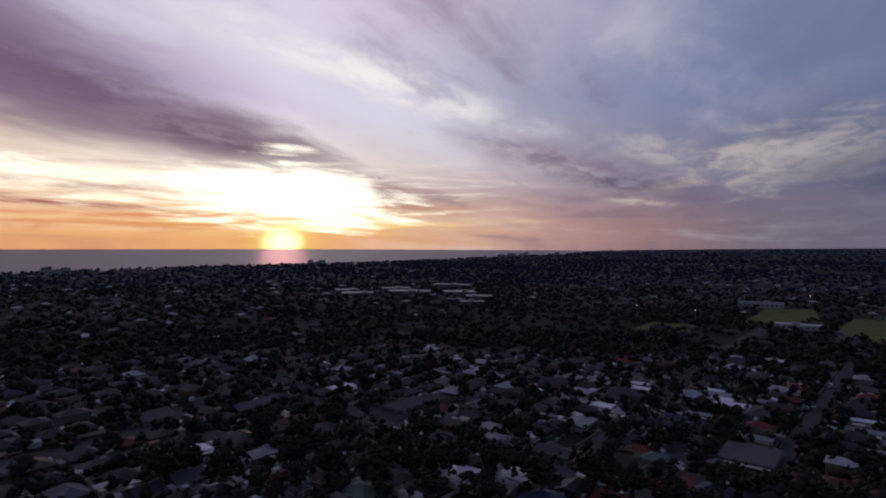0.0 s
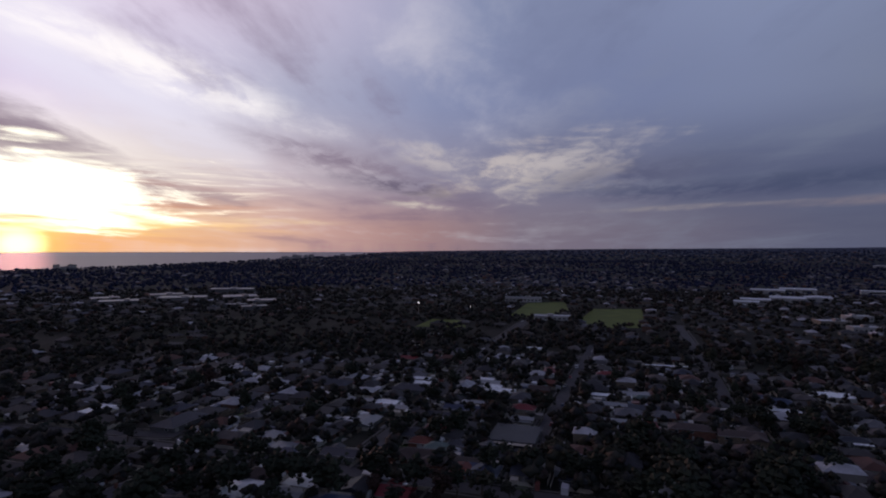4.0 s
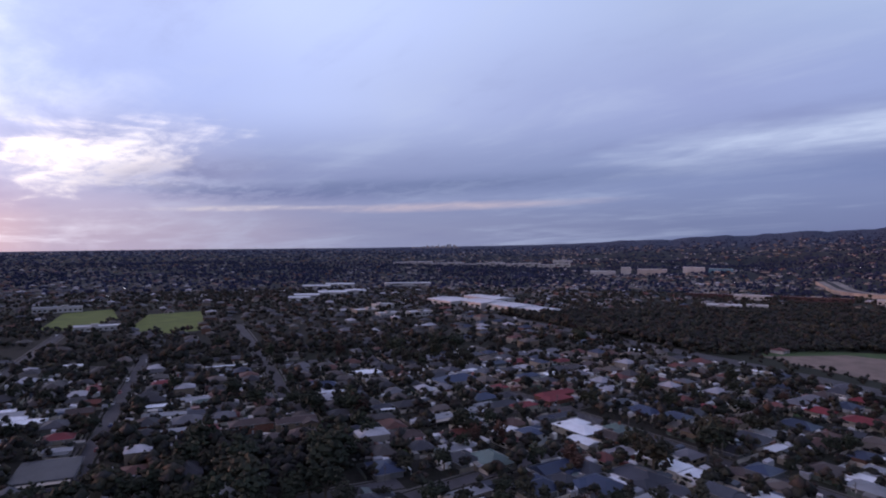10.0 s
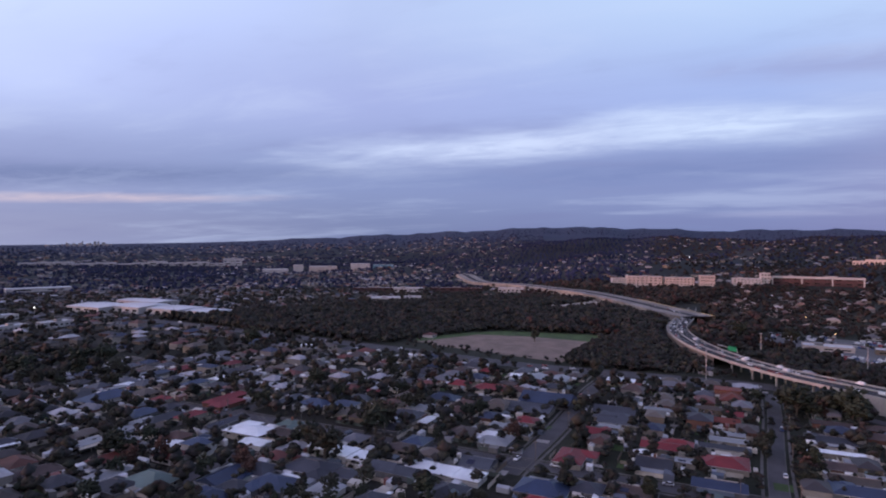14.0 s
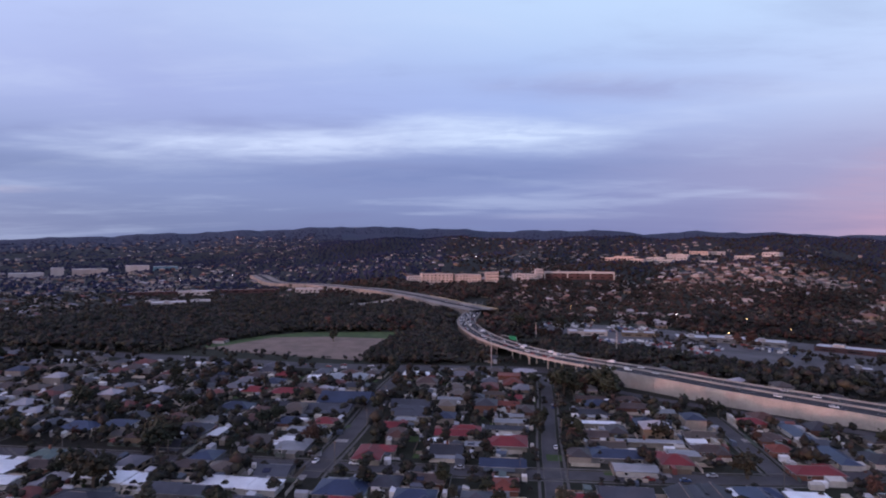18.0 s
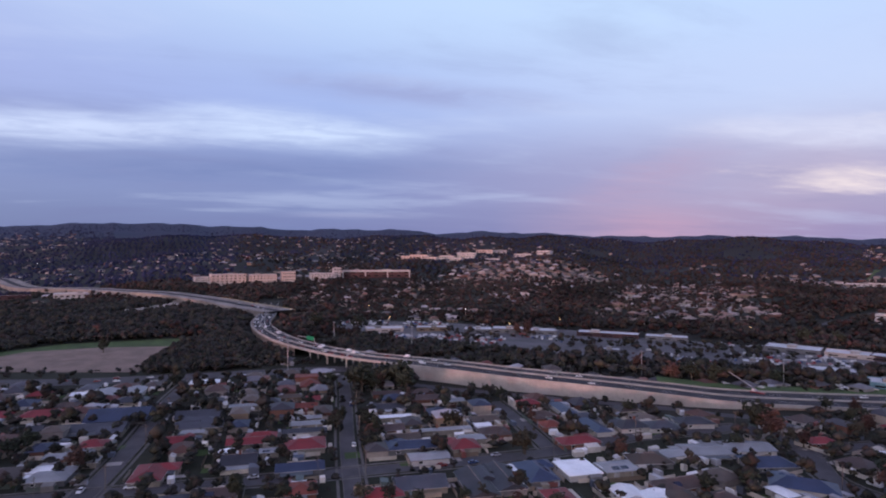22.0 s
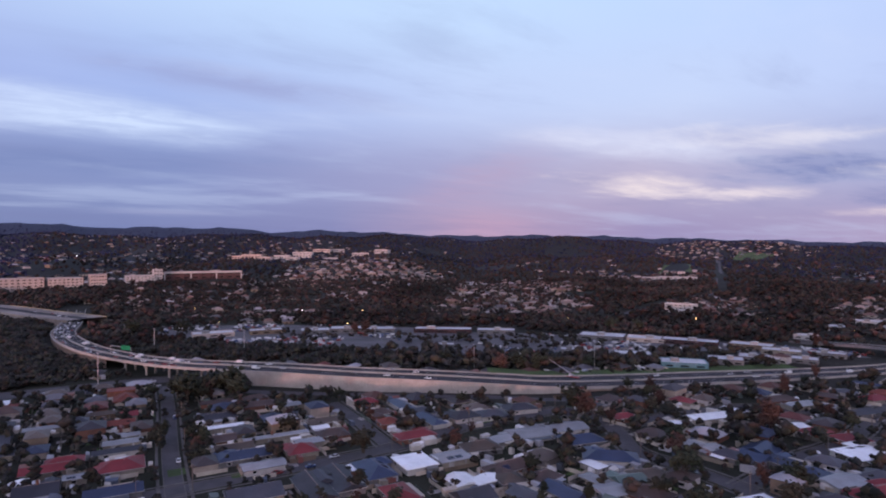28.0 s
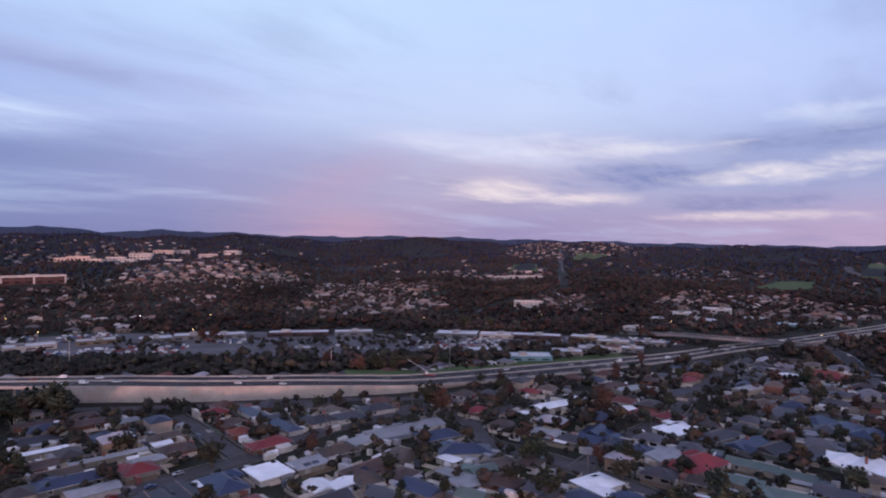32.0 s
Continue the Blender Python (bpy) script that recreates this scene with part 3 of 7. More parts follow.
WALL_ROAD = street([(330, -243), (300, -256), (262, -276), (211, -304), (170, -327), (140, -340), (105, -372)], 8.0, False, "service road at the foot of a concrete wall")
HILL_ROAD = street([(230, -800), (218, -879), (201, -986), (178, -1097), (166, -1175), (186, -1315), (238, -1652), (322, -2221), (360, -2494)], 15.0, False, "straight road climbing a wooded hill")
FAR_ROAD = street([(-500, -2420), (-545, -2250), (-530, -2020), (-478, -1760), (-505, -1610), (-600, -1500)], 20.0, False, "broad pale motorway climbing the far hill")
RIGHT_ROAD = street([(-150, -548), (-150, -520), (-150, -455), (-175, -380)], 10.0, False, "road with parked cars below a bridge")

# the expressway on its walls and bridge
EXPRESS = smooth([(900, -420, 3), (750, -345, 4), (640, -285, 5.5), (534, -254, 7), (453, -246, 8.2), (395, -252, 9), (350, -270, 9), (312, -286, 8.8), (268, -303, 8.2), (219, -329, 7), (181, -351, 5.2),
                  (155, -370, 3.2), (120, -405, 1.6), (75, -450, 0.8), (22, -500, 0.6), (-25, -548, 0.6), (-72, -606, 0.6), (-130, -664, 0.8), (-197, -738, 2), (-252, -800, 3), (-370, -930, 8)], 10)
for p in EXPRESS:
    ROAD_POINTS.append((p[0], p[1], float(np.interp(p[0], (330, 430), (30, 17)))))
NEAR = np.interp([p[0] for p in EXPRESS], (-40, 60, 310, 350, 430), (11.5, 17, 17, 16, 10.5))
AWAY = -np.interp([p[0] for p in EXPRESS], (-40, 60, 140, 200, 330, 430), (11.5, 17, 17, 14.5, 12.5, 10.5))
setting("expressway_deck", ribbon(EXPRESS, AWAY, NEAR, -0.9, 0.0), ASPHALT, "dark asphalt expressway raised on walls", "expressway")
s = Shape()
for o in (AWAY - 0.2, NEAR - 0.4):
    ribbon(EXPRESS, o, o + 0.6, -0.9, 1.0, s)
setting("parapet", s, CONCRETE, "pale concrete parapets of the expressway", "parapet")
setting("median_barrier", ribbon(EXPRESS, -0.5, 0.5, 0.0, 1.0), CONCRETE, "concrete barrier along the expressway's middle", "barrier")
s = Shape()
for o in (-12.6, -9.1, -5.6, 5.4, 8.9, 12.4):
    for i in range(0, len(EXPRESS) - 1, 2):
        f = o * (NEAR if o > 0 else -AWAY)[i:i + 2] / 17
        ribbon(EXPRESS[i:i + 2], f, f + 0.18, 0.012, None, s)
setting("lane_marking", s, PAINT, "broken white lane lines on asphalt", "lane marking")
"""near-side retaining wall in cast panels"""
wall_line = [p for p in EXPRESS if 150 < p[0] < 352 and p[2] > 2.6]
RETAINING = tagged(new("retaining_wall"), "long pale concrete retaining wall in cast panels", "retaining wall", kind="structure")
# yellow light on the deck edge, given as a surface colour
nrm = sides(wall_line)
for k in range(len(wall_line) - 1):
    (a, b), (na, nb) = wall_line[k:k + 2], nrm[k:k + 2]
    side = 17.35
    A0, B0 = a[:2] + na * side, b[:2] + nb * side
    A1, B1 = a[:2] + na * (side + 0.5), b[:2] + nb * (side + 0.5)
    g = 0.004 * (B0 - A0)
    q = Shape().add([(*(A1 + g), -0.4), (*(B1 - g), -0.4), (*(B1 - g), b[2] - 0.6), (*(A1 + g), a[2] - 0.6), (*(A0 + g), -0.4), (*(B0 - g), -0.4), (*(B0 - g), b[2] - 0.6), (*(A0 + g), a[2] - 0.6)],
                    [(0, 1, 2, 3), (7, 6, 5, 4), (3, 2, 6, 7), (0, 3, 7, 4), (1, 5, 6, 2)])
    part("panel", q, CONCRETE, RETAINING)
strip = [p for p in EXPRESS if 0 < p[0] < 190]
setting("grass_verge", ribbon(strip, -37, -17.5, -0.12), GRASS, "green grass strip beside the expressway", "verge")
setting("verge", ribbon(EXPRESS[:-4], NEAR[:-4] * 0.72, NEAR[:-4] * 0.97, 0.006), SOIL, "strip of brown earth beside the expressway lanes", "verge")
# embankment under the deck beyond the bridge, and its abutments and piers
bank = [p for p in EXPRESS if p[0] > 455]
setting("embankment", ribbon(bank, -10, 10, -9.0, -0.95), SOIL, "earth embankment carrying the expressway", "embankment")
bank = [p for p in EXPRESS if p[0] < 352]
setting("fill", ribbon(bank, -np.interp([p[0] for p in bank], (140, 200, 330), (16.9, 14.4, 12)), np.interp([p[0] for p in bank], (310, 350), (16.9, 15.6)), -9.5, -0.95), SOIL, "earth fill between the expressway's walls", "embankment")
for k, p in enumerate(EXPRESS):
    if 360 < p[0] < 450 and k % 2 == 0:
        n = sides(EXPRESS)[k]
        pier = thing("bridge_pier", Matrix.Translation((p[0], p[1], 0)), "round concrete pier under the expressway bridge", "pier", "bridge piers")
        for o in (-7.5, 0, 7.5):
            part("column", Shape().beam((n[0] * o, n[1] * o, -0.3), (n[0] * o, n[1] * o, p[2] - 1.4), 0.8, 0.8, 10), CONCRETE, pier)
        part("crosshead", Shape().beam((n[0] * -9.5, n[1] * -9.5, p[2] - 1.3), (n[0] * 9.5, n[1] * 9.5, p[2] - 1.3), 0.7, 0.7, 6), CONCRETE, pier)

# the motorway works beyond: pale decks and a broad cutting
WORKS = [(q[0], q[1], max(7.0, float(land(q[0], q[1])) + 7.0)) for q in smooth([(733, -352), (830, -345), (960, -325), (1090, -290), (1200, -240), (1330, -190), (1480, -150), (1700, -130)], 20)]
for q in WORKS:
    ROAD_POINTS.append((q[0], q[1], 34))
setting("works_deck", ribbon(WORKS, -22, 24, -13, 0.4), DUST, "pale unfinished concrete motorway deck", "motorway")
# lit edge of the deck; the yellow light is painted on this strip
s = Shape()
for i in range(0, 9):
    ribbon(WORKS[i:i + 2], 24.05, 24.5, -5.5 if i > 3 else -9, 0.9, s)
setting("works_fascia", s, YELLOW, "fascia along the edge of an unfinished deck, yellow light put into its colour", "formwork")
setting("works_road", ribbon(WORKS, -6, 6, 0.43), ASPHALT, "asphalt lanes across the motorway works", "road")
# the bridge over the expressway
OVER = smooth([(30, -672, 0.6), (0, -655, 3.5), (-25, -642, 6), (-59, -626, 7), (-98, -620, 7), (-130, -612, 6.2), (-148, -596, 4), (-153, -572, 1.5), (-150, -545, 0.4)], 10)
for p in OVER:
    ROAD_POINTS.append((p[0], p[1], 12))
setting("overbridge_deck", ribbon(OVER, -6.5, 6.5, -1.4, 0.0), ASPHALT, "road bridge crossing the expressway", "bridge")
s = Shape()
for o in (-6.8, 6.3):
    ribbon(OVER, o, o + 0.5, -1.5, 0.9, s)
setting("overbridge_parapet", s, WALLS["grey"], "pale parapets of a road bridge", "parapet")

# ---- open ground ----


def area(name, pts, material, label, dz=0.1, thick=0.3):
    """A level field with a low edge, given by its corners in order."""
    c = [(x, y, float(land(x, y))) for x, y in pts]
    n = len(c)
    top = [(x, y, z + dz) for x, y, z in c]
    low = [(x, y, z - thick) for x, y, z in c]
    return setting(name, Shape().add(top + low, [tuple(range(n))] + [(i + n, (i + 1) % n + n, (i + 1) % n, i) for i in range(n)]), material, label)


def inside(x, y, pts):
    hit = False
    for (x0, y0), (x1, y1) in zip(pts, pts[1:] + pts[:1]):
        if (y0 > y) != (y1 > y) and x < (x1 - x0) * (y - y0) / (y1 - y0) + x0:
            hit = not hit
    return hit


FIELD = [(588, 2), (560, -24), (514, -76), (479, -118), (533, -146), (580, -174), (616, -118), (632, -64), (602, -22)]
MEADOW = [(588, 2), (602, -22), (632, -64), (616, -118), (580, -174), (574, -240), (600, -256), (632, -176), (658, -98), (646, -50), (606, 2)]
OVAL = [(361, 709), (471, 859), (536, 850), (474, 741), (392, 669)]
OVAL_B = [(405, 619), (521, 746), (588, 720), (457, 556), (419, 567)]
GREEN = [(210, 652), (253, 711), (283, 689), (264, 627)]
area("soil_field", FIELD, SOIL, "bare brown soil field with tracks", 0.12)
area("meadow", MEADOW, GRASS, "strip of green grass behind a bare field", 0.07)
area("oval", OVAL, SPORT, "green school sports oval ringed by trees", 0.12)
area("oval", OVAL_B, SPORT, "green sports oval beside a clubhouse", 0.12)
area("lawn", GREEN, SPORT, "small green park lawn", 0.12)
CARPARK = [(560, -330), (640, -390), (560, -470), (410, -545), (290, -560), (185, -596), (120, -600), (160, -520), (176, -478), (221, -446), (290, -424), (354, -396), (430, -368), (500, -345)]
area("car_park", CARPARK, WORN, "wide asphalt shopping car park", 0.08)
YARD = [(205, -470), (160, -520), (120, -560), (20, -600), (-30, -612), (-20, -640), (60, -640), (185, -610), (290, -570)]
area("yard", YARD, WORN, "asphalt yard among low commercial buildings", 0.09)
WOOD = [(640, 175), (578, 60), (600, 25), (700, -60), (720, -225), (600, -225), (570, -235), (700, -300), (860, -330), (1000, -300), (1050, -120), (960, 90), (830, 260), (760, 330)]
SCRUB = [(480, -118), (455, -130), (436, -190), (451, -227), (564, -258), (620, -240), (602, -190), (495, -125)]
GULLY = [(505, -290), (470, -270), (380, -300), (330, -330), (300, -350), (320, -400), (420, -370), (520, -330)]
BELT = [(330, -330), (288, -352), (236, -376), (186, -402), (150, -440), (70, -505), (20, -535), (60, -560), (120, -545), (176, -478), (221, -446), (290, -424), (345, -392)]
FRONTAGE = [(612, 34), (530, 2), (496, -62), (462, -126), (480, -152), (515, -78), (562, -26), (590, 0)]
PARK = [(183, 268), (201, 232), (192, 202), (219, 199), (221, 166), (192, 147), (177, 168), (156, 228)]
CLEARINGS = [[(-191, -1344), (-230, -1256), (-305, -1364), (-330, -1476), (-263, -1464)], [(360, -1537), (279, -1528), (330, -1779), (377, -1672)], [(272, -2162), (182, -2167), (158, -2324), (274, -2394)], [(-474, -1672), (-512, -1640), (-682, -2185), (-656, -2235)]]
for pts in CLEARINGS:
    area("clearing", pts, GRASS, "grassy clearing on a wooded hillside", 2.0, 6.0)
BACKWOOD = [(585, 28), (606, 4), (648, -50), (662, -98), (636, -178), (604, -256), (612, -228), (720, -226), (705, -60), (605, 32)]
RESERVED = CLEARINGS + [BACKWOOD, FRONTAGE, PARK, BELT, FIELD, MEADOW, OVAL, OVAL_B, GREEN, CARPARK, YARD, WOOD, SCRUB, GULLY]

# ---- houses ----
TAKEN = []


def roof_shape(w, d, z, pitch, style, over=0.55):
    W, D = w / 2 + over, d / 2 + over
    s = Shape()
    if style == "flat":
        s.box(-W, W, -D, D, z, z + 0.35)
        return s.box(-W + 0.3, W - 0.3, -D + 0.3, D - 0.3, z + 0.354, z + 0.5, 0.15)
    run = min(W, D)
    h = run * math.tan(radians(pitch))
    if style == "gable":
        if W >= D:
            pts = [(-W, -D, z), (W, -D, z), (W, D, z), (-W, D, z), (-W, 0, z + h), (W, 0, z + h)]
            fs = [(0, 1, 5, 4), (2, 3, 4, 5), (1, 2, 5), (3, 0, 4), (3, 2, 1, 0)]
        else:
            pts = [(-W, -D, z), (W, -D, z), (W, D, z), (-W, D, z), (0, -D, z + h), (0, D, z + h)]
            fs = [(1, 2, 5, 4), (3, 0, 4, 5), (0, 1, 4), (2, 3, 5), (3, 2, 1, 0)]
    else:
        k = 0.06 if abs(W - D) < 0.1 else abs(W - D)
        a, b = ((-k, 0, z + h), (k, 0, z + h)) if W >= D else ((0, -k, z + h), (0, k, z + h))
        pts = [(-W, -D, z), (W, -D, z), (W, D, z), (-W, D, z), a, b]
        fs = [(0, 1, 5, 4), (2, 3, 4, 5), (1, 2, 5), (3, 0, 4), (3, 2, 1, 0)] if W >= D else [(1, 2, 5, 4), (3, 0, 4, 5), (0, 1, 4), (2, 3, 5), (3, 2, 1, 0)]
    return s.add(pts, fs)


def edge_ring(w, d, z, over=0.55):
    W, D = w / 2 + over, d / 2 + over
    s = Shape()
    s.box(-W - 0.06, W + 0.06, -D - 0.10, -D - 0.003, z - 0.16, z + 0.06).box(-W - 0.06, W + 0.06, D + 0.003, D + 0.10, z - 0.16, z + 0.06)
    return s.box(-W - 0.10, -W - 0.003, -D, D, z - 0.16, z + 0.06).box(W + 0.003, W + 0.10, -D, D, z - 0.16, z + 0.06)


ROOF_WORDS = {"white": "white sheet", "pale": "pale grey sheet", "grey": "grey sheet", "dark": "charcoal tiled", "blue": "slate-blue", "brown": "brown tiled", "tan": "tan tiled", "red": "red tiled", "orange": "terracotta tiled", "green": "grey-green sheet"}
WALL_WORDS = {"cream": "cream rendered", "white": "white rendered", "brick": "red brick", "tan": "tan brick", "grey": "grey rendered"}
rng = random.Random(7)
RIDGE = surface("mortared_ridge", (0.20, 0.17, 0.16), 0.8)
SHEETS = [ROOFS["pale"], ROOFS["white"], ROOFS["grey"], surface("cream_sheet", (0.42, 0.37, 0.30), 0.6, spread=0.12)]


def opening(house, name, x0, x1, z0, z1, y, face):
    """A window or door on a wall: a frame with a pane or leaf set in it. face: 0 front, 1 back, 2 left, 3 right."""
    def turn(s):
        m = (lambda p: p, lambda p: (-p[0], -p[1], p[2]), lambda p: (p[1], -p[0], p[2]), lambda p: (-p[1], p[0], p[2]))[face]
        s.v = [m(p) for p in s.v]
        return s
    if name == "window":
        fr = part("window", turn(Shape().box(x0, x1, y - 0.05, y - 0.004, z0, z1)), FRAME, house)
        part("pane", turn(Shape().box(x0 + 0.12, x1 - 0.12, y - 0.07, y - 0.053, z0 + 0.12, z1 - 0.12)), GLASS, fr)
    else:
        part(name, turn(Shape().box(x0, x1, y - 0.06, y - 0.004, z0, z1)), DOOR, house)


def home(x, y, w, d, turn, roof, wall, storeys=1, style="", solar=False, full=None, small=False):
    """A house at its middle; a third of them have a lean-to verandah; w across and d deep, its length axis at a bearing of turn degrees."""
    r = math.hypot(x, y)
    full = r < 345 if full is None else full
    TAKEN.append((x, y, 0.5 * max(w, d) * 0.62 + 0.5 * min(w, d) * 0.38))
    style = style or ("hip" if rng.random() < 0.62 else "gable")
    words = "%s%s house with a %s %s roof" % ("two-storey " if storeys > 1 else "small ", WALL_WORDS[wall], ROOF_WORDS[roof], {"hip": "hipped", "gable": "gabled", "flat": "flat"}[style])
    # the front turns to the eye's side or away, as its street lies
    m = Matrix.Translation((x, y, float(land(x, y)))) @ Matrix.Rotation(radians(90 - turn), 4, "Z")
    h = thing("house", m, words, "house", "suburban houses")
    z = 2.55 * storeys
    pitch = rng.uniform(19, 25) * (0.5 if roof in ("white", "pale") else 1.0)
    porch = rng.random() < 0.6
    part("wall", Shape().box(-w / 2, w / 2, -d / 2, d / 2, -0.4, z), WALLS[wall], h)
    part("roof", roof_shape(w, d, z, pitch, style), ROOFS[roof], h)
    if not full:
        opening(h, "window", -w * 0.3, -w * 0.3 + 1.8, 0.9, 2.1, -d / 2, 0)
        opening(h, "window", w * 0.1, w * 0.1 + 1.8, 0.9, 2.1, -d / 2, 1)
        return h
    part("gutter", edge_ring(w, d, z), FASCIA, h)
    if style != "flat" and w > 11 and d > 8 and rng.random() < 0.7:
        side = rng.choice((-1, 1))
        ww, wd = w * rng.uniform(0.34, 0.46), rng.uniform(2.5, 4.5)
        cx = side * (w / 2 - ww / 2 - 0.02)
        f = rng.choice((-1, 1))
        q = Shape().box(cx - ww / 2, cx + ww / 2, min(f * (d / 2 - 0.5), f * (d / 2 + wd)), max(f * (d / 2 - 0.5), f * (d / 2 + wd)), -0.4, z - 0.02)
        part("wing", q, WALLS[wall], h)
        s = roof_shape(ww, wd + d / 2, z + 0.012, pitch, style)
        s.v = [(px + cx, py + f * (d / 4 + wd / 2), pz) for px, py, pz in s.v]
        part("wing_roof", s, ROOFS[roof], h)
    for face, (half, edge) in enumerate(((w, d), (w, d), (d, w), (d, w))):
        for lev in range(storeys):
            zz = 2.55 * lev
            count = max(1, int(half / 6.5))
            for i in range(count):
                c = -half / 2 + half * (i + 0.5) / count + rng.uniform(-0.6, 0.6)
                if lev == 0 and i == 0 and face == 0 and half > 9:
                    opening(h, "garage_door", c - 1.3, c + 1.3, 0.02, 2.2, -edge / 2, face)
                elif lev == 0 and i == 1 and face == 0:
                    opening(h, "door", c - 0.45, c + 0.45, 0.05, 2.1, -edge / 2, face)
                elif (face + i) % 3 != 2:
                    opening(h, "window", c - 0.9, c + 0.9, zz + 0.85, zz + 2.1, -edge / 2, face)
    run = min(w, d) / 2 + 0.55
    if style != "flat" and (solar or rng.random() < 0.12) and w >= d:
        slope = math.tan(radians(pitch))
        for i in range(2 if solar else 1):
            c = (-w * 0.16 + i * w * 0.26)
            f = -1
            y0, y1 = f * (run * 0.72 - 0.0), f * run * 0.34
            hz = lambda yy: z + (run - abs(yy)) * slope + 0.09
            s = Shape().add([(c - 1.6, y0, hz(y0)), (c + 1.6, y0, hz(y0)), (c + 1.6, y1, hz(y1)), (c - 1.6, y1, hz(y1)),
                             (c - 1.6, y0, hz(y0) - 0.07), (c + 1.6, y0, hz(y0) - 0.07), (c + 1.6, y1, hz(y1) - 0.07), (c - 1.6, y1, hz(y1) - 0.07)],
                            [(0, 1, 2, 3), (7, 6, 5, 4), (0, 4, 5, 1), (1, 5, 6, 2), (2, 6, 7, 3), (3, 7, 4, 0)])
            part("solar_panel", s, SOLAR, h, "dark blue solar panel")
    if style != "flat" and roof in ("red", "orange", "brown", "dark", "tan"):
        top = [q for q in roof_shape(w, d, z, pitch, style).v[4:6]]
        part("ridge_cap", Shape().beam(top[0], top[1], 0.17, 0.17, 5), RIDGE, h)
    if porch:
        f, long = rng.choice((-1, 1)), w * rng.uniform(0.45, 0.9)
        deep, x0 = rng.uniform(2.4, 4.2), rng.uniform(-0.5, 0.5) * (w - long)
        y0, y1 = f * (d / 2 + 0.62), f * (d / 2 + deep)
        s = Shape().add([(x0 - long / 2, y0, 2.42), (x0 + long / 2, y0, 2.42), (x0 + long / 2, y1, 2.12), (x0 - long / 2, y1, 2.12), (x0 - long / 2, y0, 2.34), (x0 + long / 2, y0, 2.34), (x0 + long / 2, y1, 2.04), (x0 - long / 2, y1, 2.04)],
                        [(0, 1, 2, 3), (7, 6, 5, 4), (0, 4, 5, 1), (1, 5, 6, 2), (2, 6, 7, 3), (3, 7, 4, 0)])
        for px in (x0 - long / 2 + 0.15, x0, x0 + long / 2 - 0.15):
            s.box(px - 0.06, px + 0.06, min(y1 - f * 0.2, y1 - f * 0.32), max(y1 - f * 0.2, y1 - f * 0.32), -0.2, 2.05)
        part("verandah", s, rng.choice(SHEETS), h, "low sheet-roofed verandah")
    if rng.random() < 0.06:
        cx = rng.uniform(-w * 0.2, w * 0.2)
        part("chimney", Shape().box(cx - 0.45, cx + 0.45, -0.4, 0.4, z + 0.5, z + run * 0.45 + 1.2), WALLS["brick"], h)
    return h


def free(x, y, rad, margin=1.5):
    for px, py, pr in TAKEN:
        if (px - x) ** 2 + (py - y) ** 2 < (pr + rad + margin) ** 2 * 0.8:
            return False
    for px, py, pr in ROAD_POINTS:
        if (px - x) ** 2 + (py - y) ** 2 < (pr + rad * 0.7) ** 2:
            return False
    return not any(inside(x, y, p) for p in RESERVED)


home(269, -114, 19, 9, 28, "red", "cream", style="gable")
home(248, -132, 18, 13, 28, "red", "cream", style="hip")
home(224, -117, 19, 9, 28, "blue", "grey", style="gable")
home(215, -170, 25, 11, 28, "blue", "grey", style="hip")
home(199, -166, 17, 9, 28, "pale", "white", style="gable")
home(259, -188, 23, 5, 28, "white", "cream", style="gable")
home(275, -198, 20, 10, 28, "dark", "brick", style="hip")
home(276, -228, 19, 9, 28, "brown", "brick", style="hip")
home(200, -188, 13, 12, 28, "red", "cream", style="hip")
home(222, -225, 16, 9, 28, "tan", "tan", style="hip")
home(205, -213, 14, 9, 28, "brown", "brick", style="hip")
home(229, -267, 12, 9, 28, "red", "brick", style="hip")
home(193, -243, 10, 9, 28, "orange", "brick", style="hip")
home(169, -233, 19, 10, 28, "red", "brick", style="hip")
home(206, -272, 28, 8, 118, "blue", "white", style="hip")
home(178, -259, 24, 8, 118, "blue", "white", style="hip")
home(179, -145, 19, 13, 28, "grey", "cream", style="gable", solar=True)
home(164, -161, 25, 11, 118, "dark", "grey", style="gable")
home(161, -173, 24, 11, 118, "dark", "grey", style="gable")
home(157, -188, 21, 12, 118, "blue", "grey", style="hip", solar=True)
home(148, -204, 16, 14, 118, "white", "white", style="flat")
home(134, -175, 16, 10, 118, "red", "cream", style="hip")
home(331, -152, 14, 8, 28, "grey", "cream", style="hip")
home(331, -138, 16, 6, 28, "pale", "cream", style="gable")
home(308, -162, 17, 8, 28, "orange", "brick", style="gable")
home(286, -155, 12, 6, 28, "pale", "cream", style="gable")
home(267, -141, 19, 6, 28, "grey", "white", style="gable")
home(259, -100, 8, 10, 28, "white", "white", style="gable")
home(366, -196, 15, 10, 28, "orange", "brick", storeys=2, style="flat")
home(166, -274, 16, 12, 28, "dark", "white", style="hip")
home(155, -286, 16, 12, 38, "dark", "white", style="hip")
home(148, -305, 18, 12, 38, "dark", "white", style="hip")
home(124, -266, 20, 14, 38, "pale", "white", style="gable")
home(113, -285, 21, 14, 38, "pale", "white", style="gable")
home(134, -236, 17, 12, 38, "tan", "grey", style="hip")
home(98, -271, 19, 11, 38, "blue", "grey", style="hip")
home(80, -256, 23, 12, 67, "blue", "white", style="hip")
home(61, -245, 15, 10, 38, "tan", "cream", style="hip")
home(66, -235, 12, 9, 38, "green", "cream", style="gable")
home(69, -221, 11, 11, 38, "pale", "grey", style="gable")
home(121, -198, 11, 10, 118, "white", "white", style="gable")
